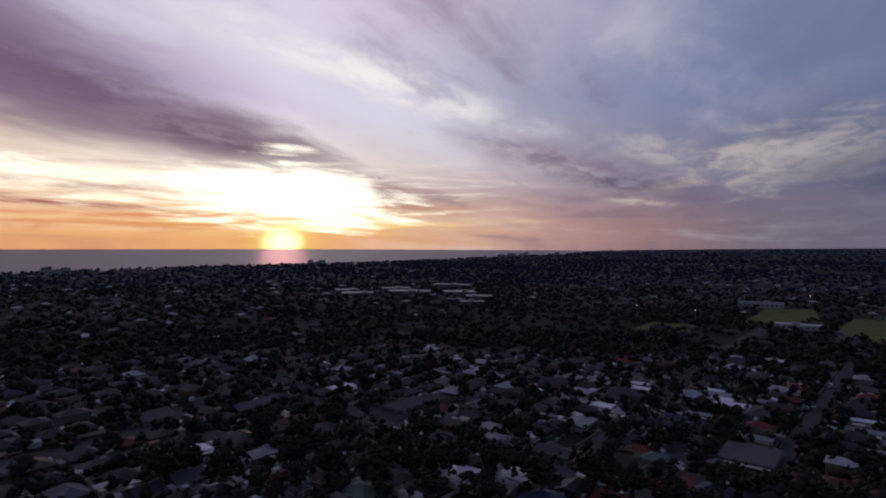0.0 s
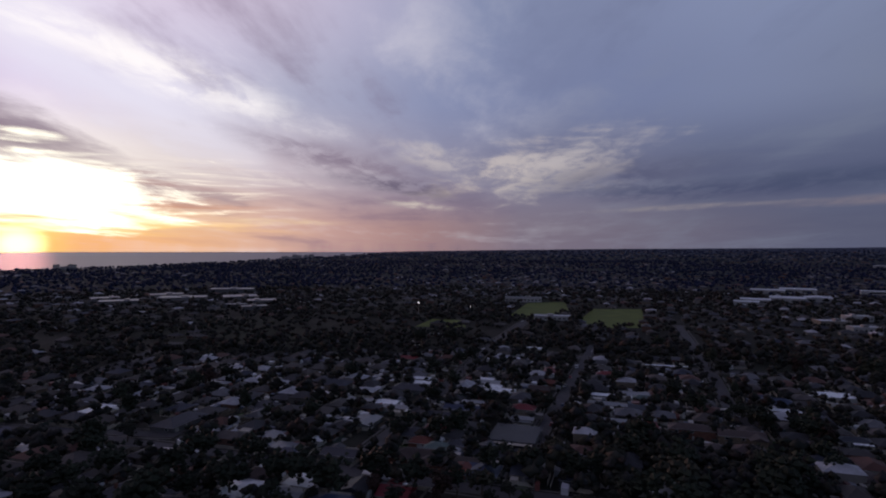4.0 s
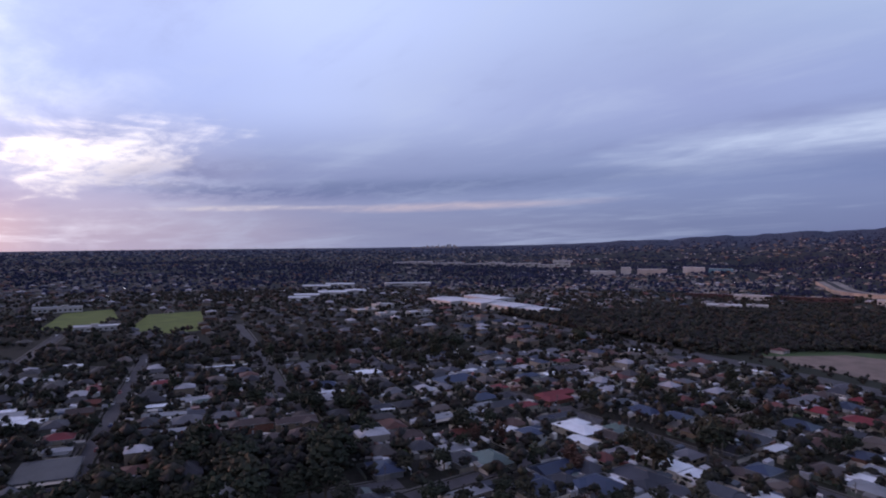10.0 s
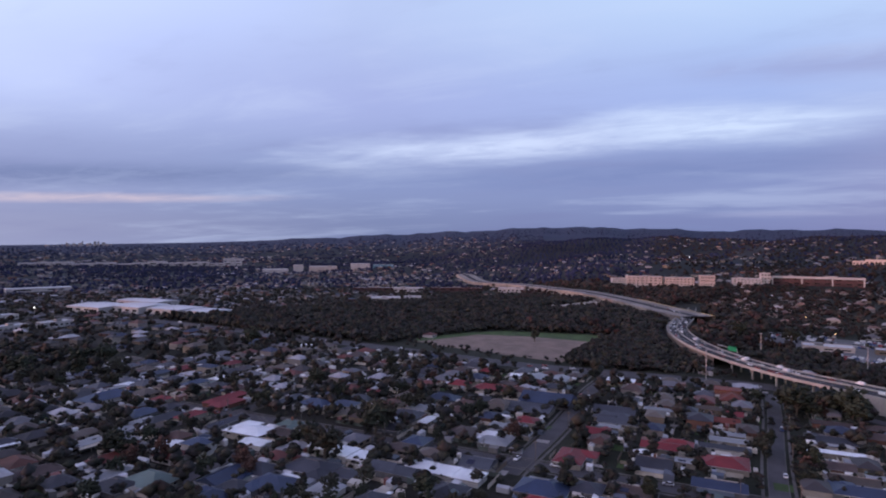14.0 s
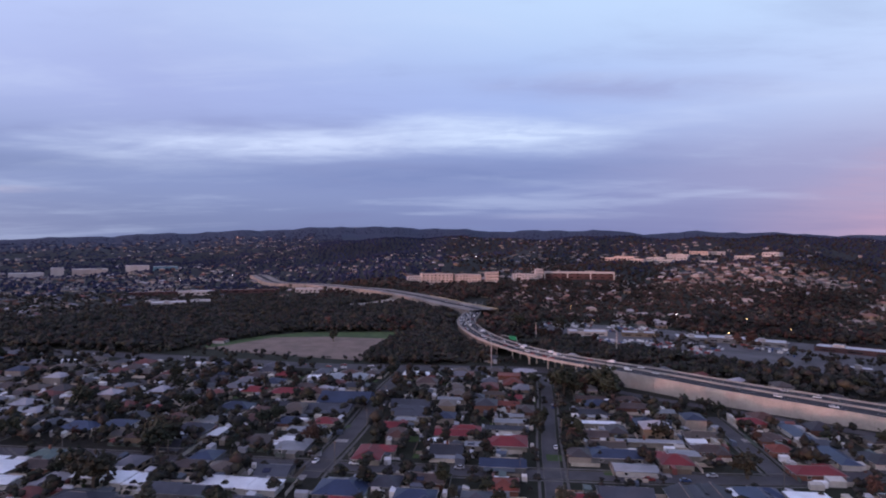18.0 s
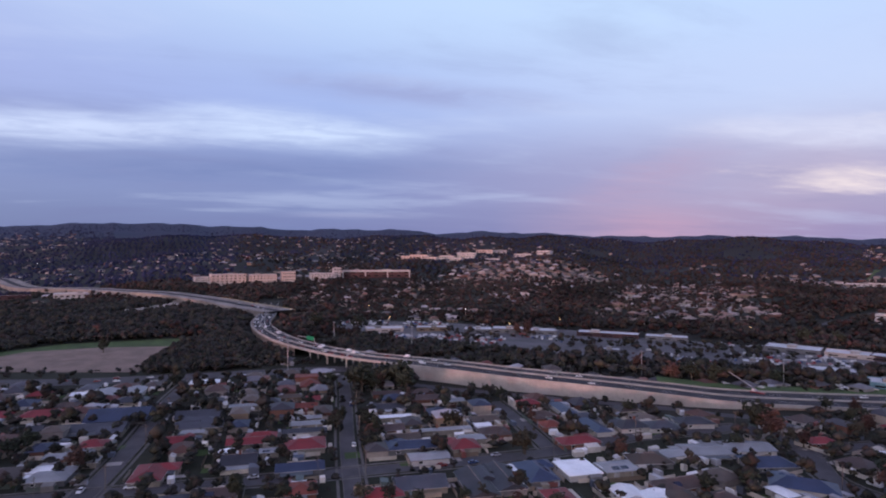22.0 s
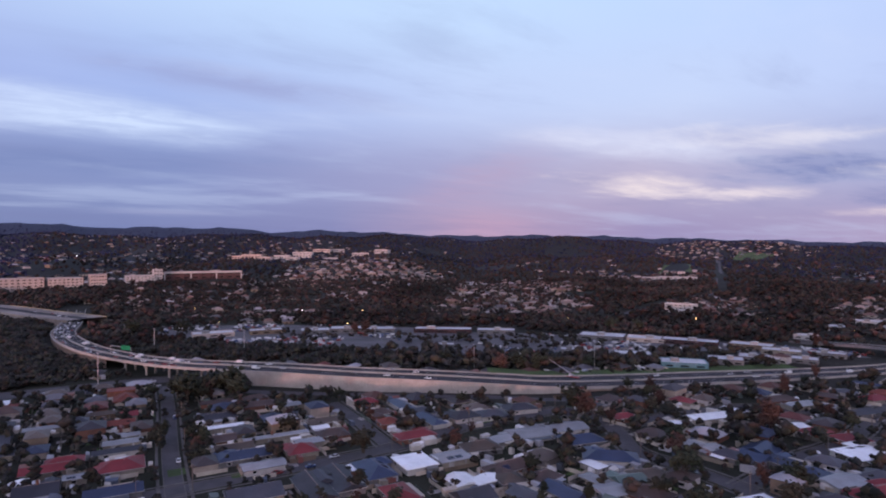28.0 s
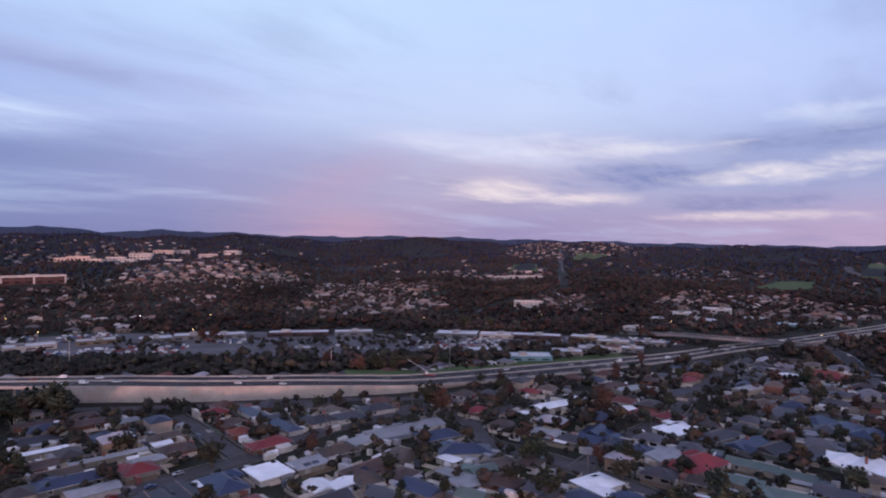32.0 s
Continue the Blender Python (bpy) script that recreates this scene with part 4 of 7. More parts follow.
home(114, -202, 7, 8, 112, "white", "white", style="flat")
home(106, -210, 10, 10, 38, "tan", "grey", style="hip")
home(93, -199, 13, 9, 112, "grey", "grey", style="gable")
home(83, -210, 17, 10, 112, "blue", "grey", style="gable", solar=True)
home(68, -322, 7, 7, 38, "white", "white", style="gable")
home(54, -346, 26, 10, 38, "white", "cream", style="gable")
home(44, -366, 13, 8, 112, "white", "cream", style="gable")
home(53, -293, 9, 9, 112, "pale", "white", style="gable")
home(45, -292, 8, 9, 112, "pale", "grey", style="gable")
home(37, -288, 11, 10, 112, "dark", "grey", style="hip")
home(27, -290, 11, 10, 112, "blue", "grey", style="gable")
home(16, -291, 12, 10, 112, "blue", "grey", style="gable")
home(5, -283, 10, 10, 112, "blue", "white", style="hip")
home(-4, -280, 17, 11, 38, "pale", "white", style="gable")
home(-13, -323, 22, 15, 38, "white", "white", style="hip", solar=True)
home(6, -347, 15, 9, 38, "red", "brick", style="hip")
home(-7, -344, 13, 9, 38, "red", "brick", style="hip")
home(26, -407, 22, 10, 38, "brown", "brick", style="hip")
home(16, -350, 14, 8, 38, "white", "white", style="gable")
home(14, -402, 21, 9, 38, "pale", "cream", style="gable")
home(-23, -442, 16, 10, 38, "red", "cream", style="hip")
home(-15, -401, 22, 9, 38, "dark", "grey", style="hip")
home(93, -320, 13, 8, 38, "red", "brick", style="hip")
home(38, -340, 9, 8, 38, "tan", "cream", style="hip")
home(-18, -273, 26, 15, 38, "red", "cream", style="hip")
home(-40, -279, 19, 8, 112, "green", "cream", style="gable")
home(-57, -271, 16, 8, 112, "green", "cream", style="gable")
home(-42, -307, 20, 11, 38, "blue", "grey", style="gable")
home(-52, -304, 16, 11, 38, "dark", "grey", style="gable")
home(-30, -317, 24, 12, 38, "dark", "grey", style="hip")
home(-65, -303, 21, 12, 38, "dark", "grey", style="hip")
home(-83, -361, 18, 11, 38, "blue", "grey", style="hip")
home(-93, -354, 18, 11, 38, "blue", "grey", style="hip")
home(-101, -345, 19, 11, 38, "blue", "grey", style="hip")
home(-77, -298, 17, 12, 38, "white", "white", style="gable")
home(-87, -295, 17, 12, 38, "white", "white", style="gable")
home(20, -238, 16, 13, 38, "white", "white", style="hip")
home(-57, -417, 19, 9, 38, "pale", "cream", storeys=2, style="gable")
home(-89, -479, 24, 12, 38, "white", "white", style="hip")
home(-118, -487, 22, 10, 112, "red", "brick", style="hip")
home(-66, -373, 21, 10, 38, "grey", "grey", style="hip")
home(25, -223, 11, 10, 38, "blue", "grey", style="hip")
home(8, -228, 9, 10, 38, "blue", "grey", style="hip")
home(258, -68, 19, 12, 118, "red", "cream", style="hip")
home(291, -89, 12, 9, 28, "red", "white", style="gable")
home(204, -107, 11, 12, 28, "orange", "brick", style="hip")
home(318, -107, 20, 10, 28, "grey", "cream", style="hip")
home(404, -141, 18, 10, 28, "white", "brick", style="flat")
home(224, -48, 19, 14, 28, "blue", "grey", style="hip")
home(224, -65, 11, 12, 118, "dark", "grey", style="hip")
home(355, -79, 30, 22, 28, "blue", "grey", style="gable")
home(397, -28, 14, 10, 28, "red", "cream", style="hip")
home(385, -48, 21, 12, 28, "red", "cream", style="hip")
home(437, -53, 13, 9, 28, "red", "brick", style="hip")
home(421, -73, 12, 9, 28, "white", "white", style="gable")
home(416, -84, 16, 12, 118, "pale", "cream", style="gable")
home(410, -99, 16, 12, 118, "pale", "white", style="gable")
home(340, -1, 13, 10, 28, "pale", "white", style="hip")
home(280, -37, 14, 12, 28, "pale", "grey", style="hip")
home(281, 0, 11, 12, 28, "blue", "grey", style="hip")
home(312, -58, 11, 9, 28, "red", "cream", style="hip")
home(275, 44, 9, 10, 118, "white", "white", style="flat")
home(267, 34, 11, 11, 118, "white", "white", style="flat")
home(260, 23, 11, 11, 118, "white", "white", style="flat")
home(248, 14, 10, 12, 118, "grey", "grey", style="gable")
home(243, 6, 9, 12, 118, "grey", "grey", style="gable")
home(249, -2, 9, 11, 118, "white", "white", style="flat")
home(243, -11, 10, 11, 118, "white", "white", style="flat")
home(237, -21, 10, 11, 118, "white", "white", style="flat")
home(300, 84, 23, 14, 28, "white", "cream", style="hip")
home(309, 66, 12, 10, 28, "green", "cream", style="hip")
home(281, 76, 13, 8, 28, "white", "white", style="gable")
home(274, 100, 12, 10, 28, "blue", "white", storeys=2, style="hip")
home(249, 44, 21, 14, 28, "dark", "grey", style="hip")
home(233, 56, 17, 13, 28, "blue", "grey", style="hip")
home(226, 35, 11, 11, 118, "pale", "white", style="gable")
home(237, 105, 19, 14, 28, "green", "cream", style="hip")
home(313, 101, 24, 7, 118, "dark", "grey", style="gable")
home(357, 78, 21, 7, 118, "grey", "grey", style="gable")
home(332, 153, 18, 13, 118, "blue", "grey", style="hip")
home(309, 129, 13, 10, 28, "tan", "cream", style="hip")
home(362, 154, 9, 9, 118, "red", "cream", style="hip")
home(352, 112, 20, 9, 118, "red", "brick", style="hip")
home(278, 133, 11, 10, 28, "pale", "white", style="gable")
home(450, 176, 16, 9, 118, "red", "brick", style="hip")
home(417, 138, 12, 9, 118, "white", "white", style="gable")
home(400, 102, 17, 9, 28, "pale", "cream", style="hip")
home(314, -5, 12, 5, 118, "white", "cream", style="gable")
home(135, 258, 22, 26, 128, "dark", "grey", style="flat")
home(115, 237, 20, 10, 128, "dark", "grey", style="gable")
home(101, 220, 14, 12, 38, "blue", "grey", style="hip")
home(71, 305, 17, 12, 38, "pale", "grey", style="gable")
home(92, 336, 12, 9, 128, "white", "white", style="gable")
home(108, 404, 11, 10, 128, "pale", "white", style="hip")
home(115, 364, 24, 12, 128, "dark", "grey", style="hip")
home(59, 370, 11, 8, 128, "white", "white", style="gable")
home(78, 347, 16, 6, 128, "pale", "grey", style="gable")
home(128, 309, 20, 8, 128, "blue", "grey", style="gable")
home(171, 361, 19, 10, 128, "pale", "white", style="gable")
home(167, 339, 18, 9, 128, "white", "white", style="gable")
home(161, 298, 13, 9, 128, "red", "cream", style="hip")
home(151, 280, 11, 6, 128, "pale", "white", style="gable")
home(89, 264, 11, 9, 128, "orange", "brick", style="hip")
home(82, 246, 25, 12, 128, "brown", "brick", style="hip")
home(94, 226, 8, 11, 128, "orange", "brick", style="hip")
home(221, 308, 15, 6, 128, "white", "white", style="gable")
home(243, 304, 20, 6, 128, "pale", "cream", style="gable")
home(210, 291, 17, 7, 128, "pale", "white", style="gable")
home(261, 355, 17, 8, 128, "red", "brick", style="hip")
home(263, 468, 16, 7, 128, "white", "white", style="gable")
home(229, 429, 14, 7, 128, "white", "white", style="gable")
home(227, 380, 16, 8, 38, "red", "brick", style="hip")
home(43, 283, 7, 6, 38, "white", "white", style="gable")
home(28, 272, 6, 9, 38, "blue", "grey", style="hip")
home(71, 477, 21, 8, 128, "blue", "grey", style="hip")
home(65, 422, 12, 8, 128, "tan", "tan", style="hip")
home(153, 184, 8, 9, 128, "white", "white", style="hip")
home(170, 530, 20, 8, 128, "tan", "tan", style="hip")
home(131, 388, 11, 7, 128, "white", "cream", style="gable")
home(307, 258, 21, 10, 128, "blue", "grey", style="hip")
home(297, 243, 15, 6, 128, "white", "brick", style="gable")
home(354, 258, 25, 12, 128, "white", "white", style="flat")
home(368, 190, 30, 16, 118, "blue", "white", style="hip")
home(285, 135, 9, 8, 28, "pale", "white", style="gable")
home(280, 157, 19, 9, 118, "pale", "grey", style="gable")
home(245, 155, 19, 10, 128, "brown", "brick", style="hip")
home(206, 140, 15, 12, 38, "blue", "grey", style="hip")
home(232, 116, 15, 12, 28, "dark", "grey", style="hip")
home(323, 136, 22, 10, 118, "dark", "grey", style="hip")
home(403, 150, 19, 9, 118, "blue", "white", style="hip")
home(569, 160, 30, 12, 118, "blue", "grey", style="hip")
home(363, 116, 29, 8, 118, "red", "brick", style="hip")
home(-153, 311, 17, 16, 38, "grey", "grey", style="gable")
home(-107, 335, 27, 12, 38, "blue", "grey", style="gable")
home(-108, 262, 9, 10, 38, "white", "white", style="gable")
home(-94, 248, 14, 10, 128, "blue", "grey", style="hip")
home(-65, 376, 18, 10, 38, "white", "white", style="hip")
home(-20, 338, 27, 14, 38, "dark", "grey", style="hip")
home(23, 298, 11, 9, 38, "pale", "white", style="hip")
home(20, 337, 16, 9, 38, "grey", "cream", style="hip")
home(-217, 570, 16, 9, 38, "pale", "cream", style="hip")
home(-165, 513, 16, 9, 38, "tan", "tan", style="hip")
home(-111, 439, 12, 9, 38, "tan", "tan", style="hip")
home(-78, 232, 10, 8, 38, "pale", "white", style="gable")
home(321, 365, 30, 4, 128, "white", "cream", style="gable")
home(218, 196, 13, 9, 128, "brown", "cream", storeys=2, style="hip")
home(218, 230, 21, 9, 128, "brown", "brick", storeys=2, style="hip")
home(192, 248, 6, 5, 128, "white", "white", style="gable")
home(208, 247, 6, 8, 128, "red", "brick", style="hip")
home(242, 298, 15, 7, 128, "pale", "cream", style="gable")
home(225, 274, 16, 8, 128, "grey", "cream", style="gable")


def lot(x, y, w, d, *rest, **more):
    """A house where the ones above leave room for it."""
    if free(x, y, 0.4 * min(w, d), -1.0):
        home(x, y, w, d, *rest, **more)


lot(436, -52, 12, 10, 208, "red", "cream")
lot(396, -28, 13, 10, 208, "red", "cream")
lot(382, -46, 17, 10, 208, "red", "cream")
lot(424, -73, 10, 8, 208, "white", "white")
lot(414, -88, 12, 12, 208, "green", "cream")
lot(413, -97, 10, 10, 208, "white", "white")
lot(406, -105, 10, 10, 208, "pale", "cream")
lot(362, -75, 26, 18, 208, "blue", "grey")
lot(338, -63, 30, 12, 208, "grey", "cream")
lot(385, -92, 18, 10, 208, "grey", "cream")
lot(317, -57, 9, 8, 208, "red", "cream")
lot(361, -16, 18, 12, 208, "blue", "grey")
lot(346, -1, 10, 9, 208, "pale", "cream")
lot(325, 6, 18, 12, 208, "dark", "grey")
lot(374, 27, 10, 8, 208, "red", "cream")
lot(290, -36, 10, 8, 208, "white", "white")
lot(275, -34, 14, 9, 208, "pale", "cream")
lot(290, 1, 18, 12, 208, "brown", "brick")
lot(283, -12, 12, 10, 208, "pale", "cream")
lot(266, -73, 15, 10, 208, "orange", "brick")
lot(254, -67, 14, 10, 208, "orange", "brick")
lot(291, -89, 12, 8, 208, "red", "cream")
lot(328, -111, 22, 12, 208, "grey", "cream", solar=True)
lot(308, -106, 20, 9, 208, "grey", "cream")
lot(396, -138, 15, 10, 208, "white", "white")
lot(301, -99, 10, 5, 208, "pale", "cream")
lot(243, -80, 7, 8, 208, "white", "white")
lot(255, -97, 8, 12, 208, "white", "white")
lot(248, -101, 14, 12, 208, "dark", "grey")
lot(270, -112, 18, 10, 208, "red", "cream")
lot(223, -51, 22, 12, 208, "blue", "grey")
lot(217, -62, 13, 16, 208, "blue", "grey")
lot(212, -44, 12, 8, 208, "red", "cream")
lot(245, -4, 11, 13, 208, "white", "white")
lot(241, -12, 11, 13, 208, "white", "white")
lot(237, -20, 11, 13, 208, "white", "white")
lot(254, 16, 12, 14, 208, "grey", "cream")
lot(250, 7, 12, 14, 208, "grey", "cream")
lot(266, 21, 10, 9, 208, "white", "white")
lot(302, 14, 14, 10, 208, "dark", "grey")
lot(357, -38, 14, 9, 208, "dark", "grey")
lot(397, -61, 12, 9, 208, "brown", "brick")
lot(290, -52, 8, 7, 208, "pale", "cream")
lot(309, -77, 9, 7, 208, "tan", "tan")
lot(220, -81, 14, 9, 208, "brown", "brick")
lot(305, -42, 8, 6, 208, "pale", "cream")
lot(275, 43, 14, 11, 208, "white", "white")
lot(269, 34, 14, 11, 208, "white", "white")
lot(256, 47, 24, 15, 208, "dark", "grey")
lot(240, 57, 20, 14, 208, "dark", "grey")
lot(302, 86, 22, 15, 208, "white", "white", style="flat")
lot(314, 66, 13, 12, 208, "green", "cream")
lot(295, 66, 16, 9, 208, "brown", "brick")
lot(282, 77, 16, 9, 208, "pale", "cream")
lot(273, 101, 13, 9, 118, "blue", "white", storeys=2)
lot(350, 60, 18, 12, 208, "blue", "grey")
lot(338, 41, 14, 10, 208, "blue", "white", storeys=2)
lot(361, 34, 14, 10, 208, "grey", "cream")
lot(218, 76, 16, 12, 118, "blue", "grey")
lot(230, 70, 12, 10, 208, "dark", "grey")
lot(327, 124, 16, 8, 118, "red", "cream")
lot(365, 114, 18, 8, 118, "red", "cream")
lot(415, 139, 14, 8, 118, "pale", "cream")
lot(396, 150, 12, 8, 118, "pale", "cream")
lot(470, 145, 13, 9, 118, "red", "cream")
lot(577, 163, 14, 9, 208, "pale", "cream")
lot(487, 108, 12, 8, 208, "tan", "tan")
lot(554, 103, 16, 6, 208, "white", "white")
lot(365, 71, 16, 5, 208, "pale", "cream")
lot(317, 103, 24, 5, 118, "grey", "cream")
lot(480, 64, 12, 7, 208, "pale", "cream")
lot(459, 50, 12, 7, 208, "pale", "cream")
lot(393, 17, 10, 8, 208, "white", "white")
lot(504, 6, 10, 5, 208, "white", "white")
lot(355, -193, 13, 18, 208, "orange", "brick")
lot(319, -175, 8, 8, 208, "red", "cream")
lot(302, -161, 20, 6, 208, "orange", "brick")
lot(289, -155, 10, 8, 208, "pale", "cream")
lot(277, -149, 16, 7, 208, "pale", "cream")
lot(266, -141, 28, 9, 208, "pale", "cream")
lot(245, -129, 24, 14, 208, "red", "cream")
lot(224, -116, 28, 10, 208, "blue", "grey")
lot(230, -107, 6, 8, 208, "white", "white")
lot(273, -122, 14, 8, 208, "red", "cream")
lot(203, -107, 14, 9, 208, "orange", "brick")
lot(278, -202, 20, 10, 208, "blue", "brick")
lot(254, -187, 28, 7, 208, "white", "white")
lot(215, -166, 30, 11, 208, "blue", "grey")
lot(209, -148, 9, 8, 208, "pale", "cream")
lot(202, -161, 10, 9, 208, "pale", "cream")
lot(199, -172, 14, 8, 208, "pale", "cream")
lot(200, -184, 20, 11, 208, "red", "cream")
lot(224, -195, 30, 4, 208, "pale", "cream")
lot(301, -217, 18, 6, 208, "brown", "brick")
lot(290, -236, 14, 8, 208, "brown", "brick")
lot(275, -227, 26, 8, 208, "brown", "brick")
lot(261, -239, 16, 8, 208, "pale", "cream")
lot(222, -218, 20, 9, 208, "brown", "brick")
lot(208, -211, 10, 8, 208, "grey", "cream")
lot(251, -116, 8, 6, 208, "pale", "cream")
lot(332, -167, 14, 6, 208, "tan", "tan")
lot(242, -176, 14, 8, 208, "brown", "brick")
lot(227, -173, 16, 8, 208, "tan", "tan")
lot(259, 24, 12, 10, 208, "white", "white")
lot(277, 114, 14, 10, 118, "white", "white")
lot(245, 125, 16, 9, 118, "pale", "cream")
lot(317, 145, 14, 6, 118, "pale", "cream")
lot(353, 109, 14, 6, 118, "dark", "grey")
lot(404, 117, 12, 7, 208, "pale", "cream")
lot(434, 188, 20, 8, 118, "blue", "grey")
lot(453, 181, 12, 7, 118, "white", "white")
lot(392, 195, 12, 6, 118, "pale", "cream")
lot(254, 92, 16, 8, 118, "tan", "tan")
lot(238, 103, 20, 8, 118, "green", "cream")
lot(248, 67, 18, 12, 208, "dark", "grey")
lot(302, 148, 12, 7, 118, "pale", "cream")
lot(239, 78, 16, 12, 118, "blue", "grey")
lot(145, -201, 16, 14, 208, "white", "white")
lot(154, -183, 14, 13, 208, "dark", "grey", solar=True)
lot(229, -228, 14, 9, 208, "brown", "brick")
lot(229, -265, 12, 8, 208, "red", "cream")
lot(208, -254, 12, 10, 208, "brown", "brick")
lot(194, -245, 10, 8, 208, "orange", "brick")
lot(176, -238, 18, 8, 208, "red", "cream")
lot(209, -275, 14, 9, 208, "grey", "cream")
lot(191, -267, 14, 9, 208, "grey", "cream")
lot(171, -253, 14, 9, 208, "grey", "cream")
lot(216, -216, 8, 6, 208, "white", "white")
lot(205, -198, 12, 7, 208, "pale", "cream")
lot(162, -277, 15, 13, 208, "blue", "white")
lot(157, -290, 15, 13, 203, "blue", "white")
lot(150, -303, 15, 13, 203, "blue", "white")
lot(124, -268, 11, 18, 203, "pale", "cream")
lot(119, -278, 11, 18, 203, "pale", "cream")
lot(114, -285, 11, 16, 293, "pale", "cream")
lot(102, -269, 18, 12, 293, "grey", "cream")
lot(89, -265, 16, 14, 293, "grey", "cream")
lot(77, -256, 26, 17, 293, "grey", "cream")
lot(83, -243, 10, 6, 293, "white", "white")
lot(56, -249, 12, 10, 286, "tan", "tan")
lot(64, -235, 13, 10, 293, "green", "cream")
lot(67, -223, 14, 11, 293, "pale", "cream")
lot(82, -214, 28, 8, 293, "blue", "grey", solar=True)
lot(87, -206, 18, 7, 203, "grey", "cream")
lot(138, -218, 15, 11, 208, "pale", "cream", solar=True)
lot(122, -203, 13, 10, 208, "white", "white")
lot(131, -231, 18, 12, 203, "brown", "brick")
lot(112, -221, 22, 10, 203, "brown", "brick")
lot(113, -209, 8, 6, 203, "white", "white")
lot(125, -192, 20, 14, 208, "white", "white")
lot(130, -253, 18, 9, 203, "pale", "cream")
lot(91, -315, 14, 9, 293, "red", "cream")
lot(99, -318, 12, 8, 293, "brown", "brick")
lot(73, -373, 13, 9, 286, "red", "cream")
lot(52, -347, 14, 8, 286, "white", "white", style="flat")
lot(43, -366, 12, 8, 286, "pale", "cream")
lot(51, -297, 18, 9, 286, "white", "white")
lot(64, -325, 6, 4, 286, "white", "white")
lot(36, -293, 15, 14, 286, "blue", "grey")
lot(39, -268, 13, 9, 286, "grey", "cream")
lot(77, -228, 12, 6, 293, "pale", "cream")
lot(-14, -330, 24, 15, 286, "white", "white", solar=True)
lot(-25, -315, 14, 14, 286, "dark", "grey")
lot(-43, -312, 13, 16, 286, "blue", "grey")
lot(-58, -304, 13, 15, 286, "brown", "brick")
lot(-69, -302, 15, 15, 286, "dark", "grey")
lot(-85, -295, 14, 14, 286, "white", "white")
lot(-16, -272, 25, 16, 286, "red", "cream")
lot(-1, -272, 13, 16, 286, "pale", "white", storeys=2)
lot(17, -295, 13, 16, 286, "blue", "grey")
lot(7, -286, 13, 16, 286, "blue", "grey")
lot(26, -301, 13, 14, 286, "blue", "grey")
lot(-41, -274, 24, 8, 286, "green", "cream")
lot(-51, -272, 24, 8, 286, "green", "cream")
lot(-33, -259, 16, 9, 286, "green", "cream")
lot(18, -235, 17, 10, 286, "white", "white")
lot(9, -229, 16, 9, 286, "blue", "grey")
lot(-47, -249, 20, 10, 286, "green", "cream")
lot(-67, -256, 18, 9, 286, "grey", "cream")
lot(-86, -364, 12, 15, 286, "blue", "grey")
lot(-102, -350, 16, 13, 286, "blue", "grey")
lot(-74, -377, 22, 9, 286, "grey", "cream")
lot(-57, -422, 20, 10, 286, "grey", "white", storeys=2, style="flat")
lot(-28, -460, 12, 9, 286, "orange", "brick")
lot(-23, -483, 22, 5, 286, "blue", "grey")
lot(28, -409, 14, 6, 286, "red", "cream")
lot(11, -407, 14, 8, 286, "grey", "cream")
lot(1, -407, 9, 8, 286, "pale", "cream")
lot(-13, -404, 14, 10, 286, "dark", "grey")
lot(10, -345, 11, 8, 286, "orange", "brick")
lot(-2, -338, 11, 9, 286, "orange", "brick")
lot(-92, -483, 18, 13, 286, "pale", "cream")
lot(-118, -498, 24, 8, 286, "orange", "brick")
lot(-79, -537, 14, 7, 286, "tan", "tan")
lot(-109, -542, 20, 7, 286, "tan", "tan")
lot(-114, -430, 18, 9, 286, "grey", "cream")
lot(-70, -408, 18, 6, 286, "tan", "tan")
lot(-73, -337, 14, 8, 286, "pale", "cream")
lot(-46, -497, 12, 7, 286, "dark", "grey")
lot(-109, -374, 12, 8, 286, "pale", "cream")
lot(-115, -457, 12, 7, 286, "pale", "cream")
lot(-121, -406, 20, 8, 286, "brown", "brick")
lot(134, 257, 26, 20, 128, "dark", "grey", style="flat")
lot(114, 237, 24, 10, 128, "blue", "grey")
lot(159, 297, 13, 9, 128, "orange", "brick")
lot(149, 282, 15, 6, 128, "pale", "cream")
lot(124, 301, 25, 9, 128, "blue", "grey")
lot(171, 370, 10, 8, 128, "white", "white")
lot(167, 351, 12, 7, 128, "white", "white")
lot(160, 335, 10, 7, 128, "white", "white")
lot(151, 345, 8, 7, 128, "red", "cream")
lot(213, 297, 14, 5, 128, "white", "white", storeys=2)
lot(218, 283, 20, 6, 128, "pale", "cream")
lot(256, 350, 13, 8, 128, "red", "cream")
lot(250, 443, 12, 7, 128, "pale", "cream")
lot(227, 382, 12, 8, 128, "red", "cream")
lot(206, 348, 10, 8, 128, "orange", "brick")
lot(192, 334, 13, 8, 128, "brown", "brick")
lot(87, 259, 18, 9, 128, "orange", "brick")
lot(93, 255, 10, 9, 128, "green", "cream")
lot(126, 377, 14, 8, 128, "white", "white")
lot(143, 461, 14, 8, 128, "red", "cream")
lot(109, 356, 20, 9, 128, "dark", "grey")
lot(105, 254, 12, 8, 128, "grey", "cream")
lot(98, 232, 11, 9, 128, "tan", "tan")
lot(105, 222, 11, 10, 128, "blue", "grey")
lot(202, 580, 30, 6, 128, "pale", "cream")
lot(132, 312, 8, 6, 128, "white", "white")
lot(267, 477, 14, 6, 128, "white", "white")
lot(187, 347, 10, 6, 128, "pale", "cream")
